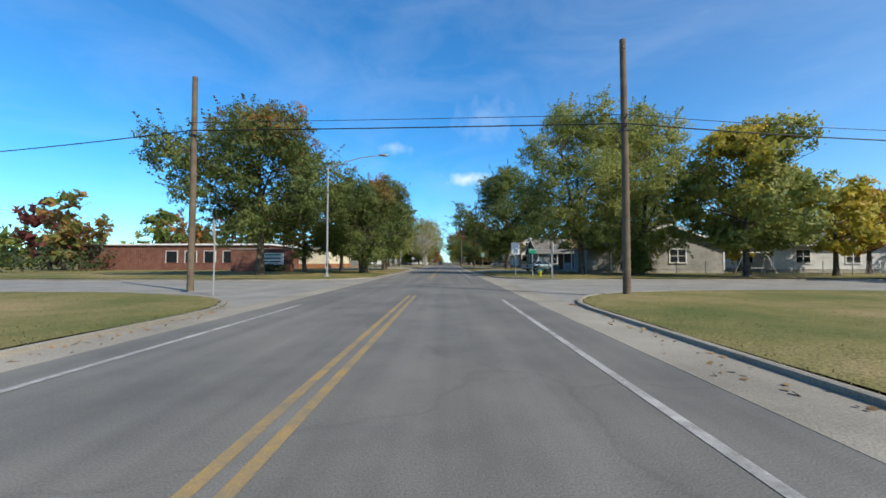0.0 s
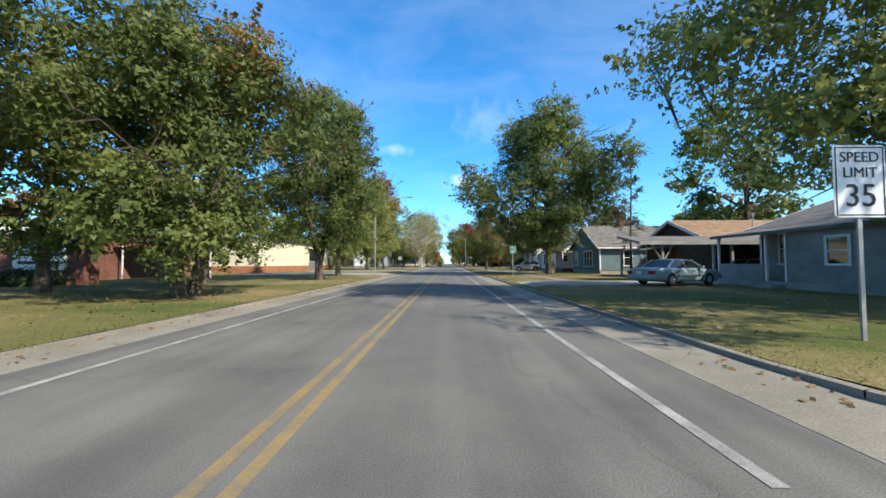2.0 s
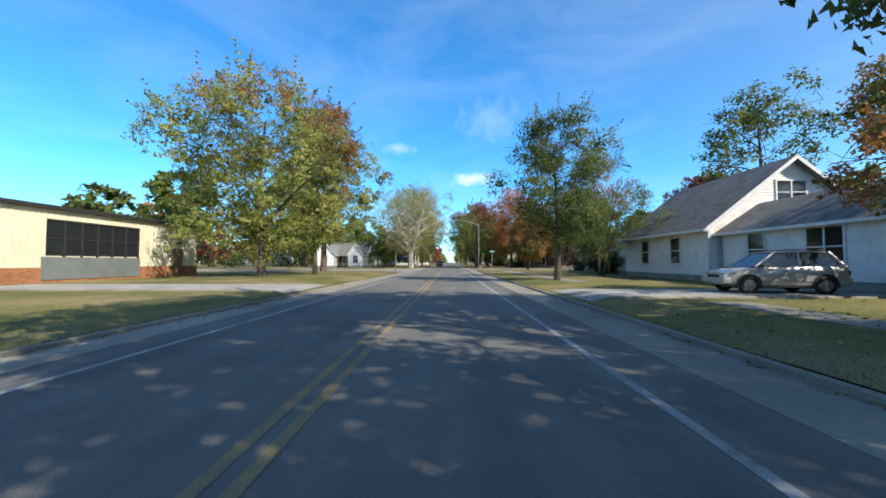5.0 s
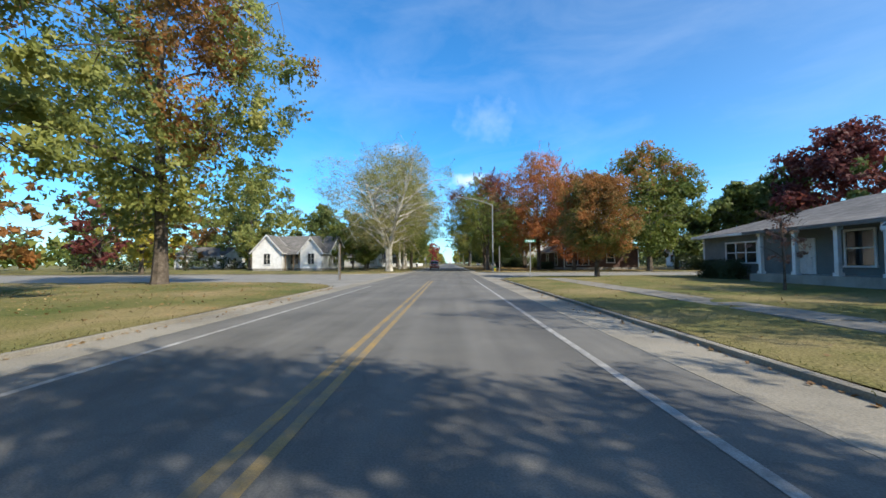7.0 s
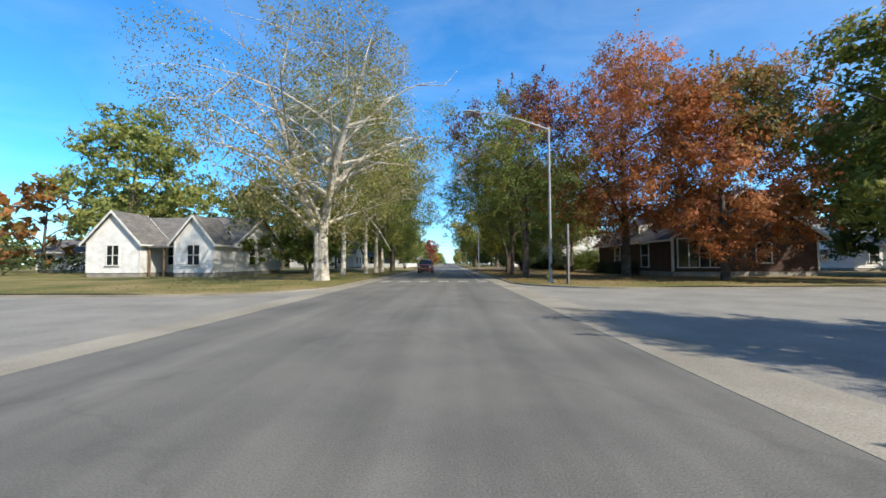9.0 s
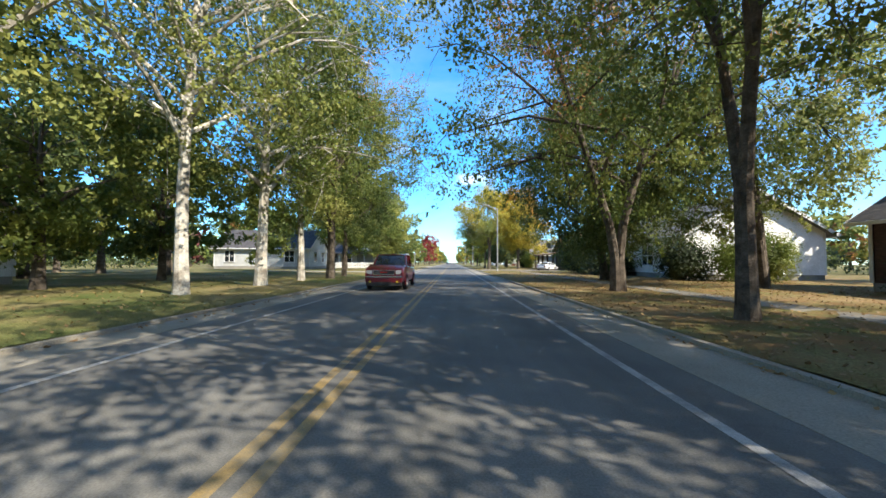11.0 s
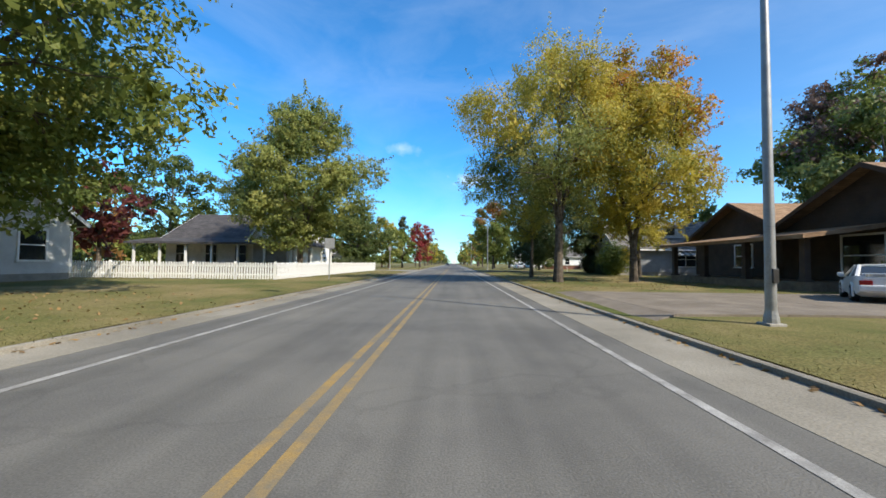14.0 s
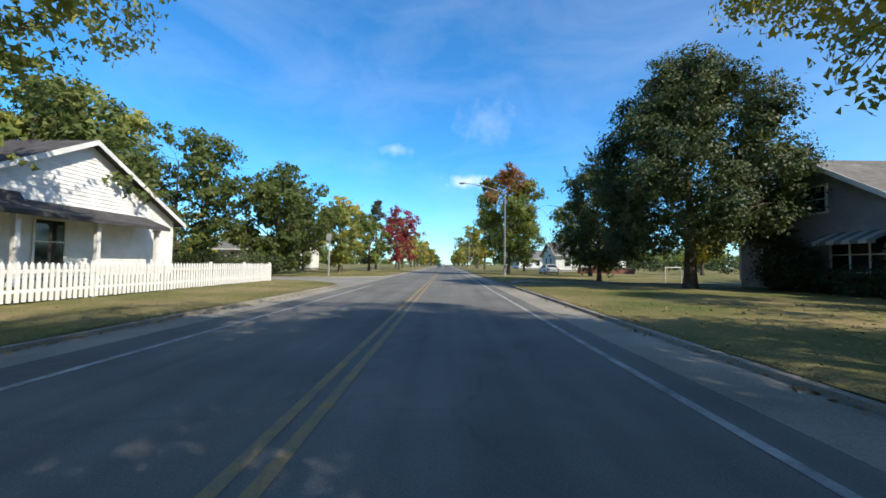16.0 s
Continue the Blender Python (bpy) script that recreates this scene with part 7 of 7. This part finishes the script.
tree("bright green locust tree behind the picket fence", -12.72, 208.2, 14.4, 6.4, 2.4, YELLOWGREEN, 40000, 0.25, 0.26, 62, lumps=0.34, gaps=0.06, stems=2, fork=2.5, limbs=14)
tree("dark green tree behind the picket fence", -19.5, 221.4, 10.4, 5.04, 1.27, GREEN, 14000, 0.22, 0.2, 63)
tree("dense dark green trees at the corner", -15.6, 237.6, 10.2, 5.6, 1.03, GREEN, 18000, 0.24, 0.22, 64)
tree("dense dark green trees at the corner", -23.4, 235.2, 13.2, 7.2, 1.27, GREEN, 24000, 0.26, 0.22, 65)
tree("yellow and olive tree in a far yard", -15.6, 258.6, 10.99, 4.56, 1.99, YELLOW, 7000, 0.28, 0.2, 66)
tree("bright red maple beside the road", -7.92, 265.8, 10.87, 3.96, 1.75, RED, 10000, 0.24, 0.2, 67, lumps=0.3)
tree("dark spruce in a far yard", -13.2, 273, 13.99, 3.6, 0.9, NEEDLE, 7000, 0.26, 0.2, 68, style="cone", limbs=24, name="conifer")

for i, (fx, fy, fh, fr) in enumerate(((-18.0, 250.0, 9.5, 4.8), (-10.5, 254.0, 8.0, 3.4), (14.5, 241.0, 9.0, 4.4), (18.5, 255.0, 10.5, 5.0), (9.2, 262.0, 9.6, 3.8), (-21.0, 222.0, 9.6, 5.0), (13.5, 268.0, 9.0, 4.6), (-11.5, 243.5, 7.4, 3.2))):
    tree("leafy green tree in a row beside the road", fx, fy, fh, fr, 1.2, (GREEN, OLIVE, GREEN, YELLOWGREEN)[i % 4], 9000, 0.26, 0.2, 800 + i)

tree("tall green tree behind the porch house", -28.0, 231.0, 14.5, 7.0, 1.6, YELLOWGREEN, 26000, 0.28, 0.3, 101)
tree("broad green tree behind the porch house", -37.0, 225.0, 15.5, 7.6, 1.6, GREEN, 26000, 0.28, 0.32, 102)
tree("green tree beside the porch house", -36.0, 207.0, 12.5, 6.4, 1.6, OLIVE, 20000, 0.28, 0.28, 103)

# further trees along both sides, dwindling into the distance
rnd = random.Random(21)
FARLEAF = (GREEN, OLIVE, YELLOWGREEN, OLIVE, TURNING, RUST, GREEN, YELLOW, DARKRED)
FARNAME = {"green_leaves": "green", "olive_leaves": "olive green", "yellow_green_leaves": "yellow-green", "turning_leaves": "green and russet", "rust_leaves": "rust brown", "yellow_leaves": "yellow", "dark_red_leaves": "dark red"}
yy = 272.0
while yy < 600:
    for sg in (-1, 1):
        m = rnd.choice(FARLEAF)
        hh = rnd.uniform(9, 14)
        xx = (rnd.uniform(6.5, 10) if sg > 0 else -rnd.uniform(9, 13))
        tree(FARNAME[m.name] + " tree far down the road", xx, yy + rnd.uniform(-3, 3) + 12, hh, hh * rnd.uniform(0.3, 0.4), 2.2, m, 2600, 0.42, 0.22, int(yy * 3 + sg), spread=0.7)
    yy += rnd.uniform(13, 19)
for i in range(56):
    sg = -1 if i % 2 else 1
    yb = 4 + (i // 2) * 8.5 + rnd.uniform(-3, 3)
    xb = sg * rnd.uniform(46, 74)
    m = rnd.choice(FARLEAF)
    hh = rnd.uniform(9, 16)
    tree(FARNAME[m.name] + " tree among the yards", xb, yb, hh, hh * rnd.uniform(0.36, 0.48), 1.4, m, 1900, 0.6, 0.25, 500 + i, spread=0.85)
for i in range(14):
    m = rnd.choice(FARLEAF)
    sg = -1 if i % 2 else 1
    hh = rnd.uniform(8, 13)
    tree(FARNAME[m.name] + " tree behind the houses", sg * rnd.uniform(30, 38), (40, 60, 76, 95, 158, 170, 187, 215, 228, 240, 252, 262, 20, 128)[i], hh, hh * 0.42, 1.6, m, 3500, 0.45, 0.24, 700 + i, spread=0.75)
W = Shape()
far = np.random.default_rng(3)
c = []
for i in range(380):
    a = far.uniform(0, 2 * math.pi)
    d = far.uniform(110, 420)
    x, y = d * math.cos(a) * 0.9, 120 + d * math.sin(a) * 1.4
    if abs(x) < 80 and -20 < y < 620:
        x = math.copysign(85 + far.uniform(0, 90), x)
    c.append((x, y, 0, far.uniform(7, 14)))
blob = []
for x, y, z, h in c:
    q = unit(far.normal(size=(16, 3))) * far.uniform(0.5, 1, (16, 1)) * np.array([h * 0.5, h * 0.5, h * 0.45]) + np.array([x, y, h * 0.52])
    blob.append(leaf_faces(far, q, 9, h * 0.11, h * 0.16))
# closed belts of wood behind the yards and at the road's end
for k in range(420):
    sg = -1 if k % 2 else 1
    h = far.uniform(5, 10)
    x, y = (sg * far.uniform(78, 98), far.uniform(-60, 660)) if k < 340 else (far.uniform(-100, 100), far.uniform(655, 690))
    if k >= 340 and abs(x) < 7:
        continue
    q = unit(far.normal(size=(20, 3))) * far.uniform(0.4, 1, (20, 1)) * np.array([h * 0.6, h * 0.6, h * 0.48]) + np.array([x, y, h * 0.46])
    blob.append(leaf_faces(far, q, 7, h * 0.10, h * 0.2))
me = fast_mesh("far_woods", np.concatenate(blob), 3, OLIVE)
tagged(new("far_woods", me), "distant belt of green and olive trees on the horizon", "trees", kind="stuff")

# thickets along the back fences of the yards
thicket = []
for k in range(150):
    sg = -1 if k % 2 else 1
    y = 26 + (k // 2) * 3.7 + far.uniform(-1, 1)
    if (111 < y < 131 and sg > 0) or (104 < y < 129 and sg < 0) or (223 < y < 236 and sg < 0):
        continue
    x = sg * far.uniform(42, 47)
    h = far.uniform(1.8, 4.2)
    q = unit(far.normal(size=(16, 3))) * far.uniform(0.5, 1, (16, 1)) * np.array([2.0, 2.3, h * 0.48]) + np.array([x, y, h * 0.5])
    thicket.append(leaf_faces(far, q, 14, 0.32, 0.36, face=unit(q - np.array([x, y, h * 0.4]))))
v = np.concatenate(thicket)
v[:, :, 2] = np.maximum(v[:, :, 2], 0.02)
tagged(new("thicket", fast_mesh("thicket", v, 3, HEDGE)), "dark green brush along the back fences", "brush", kind="stuff")

# hedges and shrubs
shrub("clipped dark green hedge below the house windows", 16.7, 110.4, 1.2, 2.6, 1.15, HEDGE, 7000, 0.10, 1, name="hedge", category="hedge", boxy=True)
shrub("large dark green shrub at the end of the ranch house", 14.0, 96.0, 3.8, 3.0, 2.3, HEDGE, 9000, 0.11, 2)
shrub("dark green shrub at the house corner", 16.6, 98.4, 2.0, 2.0, 1.6, HEDGE, 5000, 0.11, 3)
shrub("large dark green bush by the driveway", 14.6, 177.7, 7.6, 6.0, 4.9, HEDGE, 18000, 0.15, 4)
shrub("large dark green bush by the driveway", 21, 182.76, 6, 4.8, 6.24, HEDGE, 14000, 0.16, 5)
shrub("rambling green bush on the lawn", 14.16, 171.48, 4.8, 4.8, 2.28, HEDGE, 8000, 0.13, 6)
shrub("rounded green bush under the window", 16.8, 191.64, 2.04, 2.04, 1.44, OLIVE, 4500, 0.1, 7)
shrub("rounded green bush under the window", 15.9, 186.4, 2.3, 1.8, 1.3, HEDGE, 4500, 0.1, 8)
shrub("tall tangled shrub with thin olive leaves before the bungalow", 15.6, 214.2, 3.2, 3.2, 3.2, OLIVE, 7000, 0.13, 9)
shrub("low dark shrubs along the bungalow wall", 15.96, 218.52, 1.44, 6, 1.08, HEDGE, 6000, 0.1, 10, boxy=True)
shrub("dark green shrub by the white house corner", 14.2, 161.6, 2.9, 2.6, 2.6, HEDGE, 6000, 0.12, 11)
shrub("green shrub before the white gable", 17.6, 160.4, 5.0, 2.6, 2.9, OLIVE, 12000, 0.11, 12)
shrub("large dark evergreen bushes beside the side street", 32.3, 134.0, 7.4, 3.2, 2.1, HEDGE, 7000, 0.16, 14)
shrub("green vines and shrub at the foot of the maple", 16.7, 33.0, 2.6, 2.2, 2.4, OLIVE, 7000, 0.13, 15)
shrub("rounded shrub before the brick wall", -20.0, 42.4, 3.0, 1.6, 0.8, HEDGE, 4500, 0.1, 16)
shrub("dark brushwood under the corner trees", -18.6, 234.6, 10.8, 3.6, 1.8, HEDGE, 10000, 0.15, 17)
shrub("dark shrubs before the brick house", 15.28, 147.6, 1.61, 7.03, 1.11, HEDGE, 8000, 0.1, 18, boxy=True)

# ---- grass and fallen leaves ----


def on_lawn(x, y):
    if not (x > ROAD_R + 0.25 or x < ROAD_L - 0.25):
        return False
    for y0, y1 in (BLOCKS_R if x > 0 else BLOCKS_L):
        if y0 + 0.2 < y < y1 - 0.2:
            e = (x - ROAD_R if x > 0 else ROAD_L - x) - 0.25
            return e > inset(y, y0, y1)
    return False


def kerb_distance(x, y):
    e = (x - ROAD_R if x > 0 else ROAD_L - x) - 0.16
    for y0, y1 in (BLOCKS_R if x > 0 else BLOCKS_L):
        if y0 < y < y1:
            return e - inset(y, y0, y1)
    return e


PAVED = ((3.3, 17, 225.3, 227.1), (3.3, 16.2, 42.2, 46.8), (3.3, 13.6, 73.0, 76.8), (3.3, 14.2, 185.2, 192.0), (-20.8, -5.3, 58.6, 66.4), (-20, -5.3, 175.2, 178.1), (-20.2, -5.3, 75.6, 79.9), (6.1, 7.5, 82, 111.5), (6.5, 7.8, 48, 76), (7.5, 8.8, 141, 182))
LEAFY = ((4, 12, 88, 112, 0.5), (3.5, 19, 130, 181, 6.0), (-17, -5.5, 94, 108, 2.2), (-17, -5.5, 126, 189, 1.6), (3.5, 15, 193, 214, 2.6), (3.5, 14, 24, 40, 1.2), (3.5, 16, 52, 76, 1.2), (-16, -5.5, 24, 60, 1.2))


def scatter():
    rng = np.random.default_rng(12)
    tufts, litter = [], []
    for x0, x1 in ((ROAD_R + 0.2, 20.0), (-20.0, ROAD_L - 0.2)):
        n = 64000
        u = rng.uniform(0, 1, n) ** 1.7
        x = x0 + u * (x1 - x0) if x0 > 0 else x1 - u * (x1 - x0)
        y = rng.uniform(2, 258, n)
        for a, b in zip(x, y):
            if on_lawn(a, b) and not any(p[0] < a < p[1] and p[2] < b < p[3] for p in PAVED):
                tufts.append((a, b, lawn_edge(a, b, kerb_distance(a, b))))
    inner = len(tufts)
    for k in range(26000):
        b = rng.uniform(2, 258)
        e = rng.normal() * 0.10 * (0.6 + 0.8 * abs(math.sin(b * 0.9) * math.sin(b * 0.23))) + 0.02
        a = ROAD_R + 0.16 + e if k % 2 else ROAD_L - 0.16 - e
        if on_lawn(ROAD_R + 0.5 if k % 2 else ROAD_L - 0.5, b) and not any(p[0] < a < p[1] and p[2] < b < p[3] for p in PAVED):
            tufts.append((a, b, 0.055 if e < 0.05 else 0.062))
    t = np.array(tufts)
    n = len(t)
    ang = rng.uniform(0, 6.283, n)
    hgt = rng.uniform(0.014, 0.036, n)
    hgt[inner:] *= 1.5
    wid = rng.uniform(0.004, 0.009, n)
    d = np.stack([np.cos(ang), np.sin(ang), np.zeros(n)], 1)
    tip = t + np.stack([rng.normal(size=n) * 0.035, rng.normal(size=n) * 0.035, hgt], 1)
    v = np.stack([t - d * wid[:, None], t + d * wid[:, None], tip], 1)
    tagged(new("grass", fast_mesh("grass", v, 3, BLADES)), "short dry autumn grass tufts on the lawns", "grass", kind="stuff")
    pts = []
    for x0, x1, y0, y1, dens in LEAFY:
        k = int((x1 - x0) * (y1 - y0) * dens * 4)
        q = np.stack([rng.uniform(x0, x1, k), rng.uniform(y0, y1, k)], 1)
        pts += [(a, b, lawn_edge(a, b, kerb_distance(a, b)) + 0.03) for a, b in q if on_lawn(a, b)]
    for k in range(5200):
        b = rng.uniform(2, 258)
        s = 1 if k % 2 else -1
        drift = abs(rng.normal()) * (0.06 + 0.3 * max(0.0, math.sin(b * 0.37) * math.sin(b * 0.11 + 1)))
        a = ROAD_R - 0.03 - drift if s > 0 else ROAD_L + 0.03 + drift
        if on_lawn(ROAD_R + 0.4 if s > 0 else ROAD_L - 0.4, b):
            pts.append((a, b, 0.018))
    p = np.array(pts)
    n = len(p)
    nrm = unit(rng.normal(size=(n, 3)) * 0.35 + np.array([0, 0, 1.0]))
    tt = unit(np.cross(nrm, rng.normal(size=(n, 3))))
    bb = np.cross(nrm, tt)
    L = rng.uniform(0.022, 0.05, (n, 1))
    v = np.stack([p - tt * L, p + bb * L * 0.7, p + tt * L, p - bb * L * 0.7], 1)
    tagged(new("leaf_litter", fast_mesh("leaf_litter", v, 4, LITTER)), "fallen brown and tan leaves on lawns and gutters", "fallen leaves", kind="stuff")


scatter()


# ---- true size ----
def to_true_size(k):
    """The plan is drawn at four fifths of its size, but for vehicles, bins and hydrants."""
    own = ("car", "van", "pickup_truck", "box_truck", "wheeled_bin", "fire_hydrant")
    done = set()
    for ob in list(scene.objects):
        if ob.type == "CAMERA" or ob.type == "LIGHT":
            continue
        top = ob
        while top.parent:
            top = top.parent
        true = top.name.split(".")[0] in own
        if ob is top or not true:
            ob.location = ob.location * k
        if ob.data and not true and ob.data.name not in done:
            done.add(ob.data.name)
            ob.data.transform(Matrix.Scale(k, 4))


to_true_size(1.25)
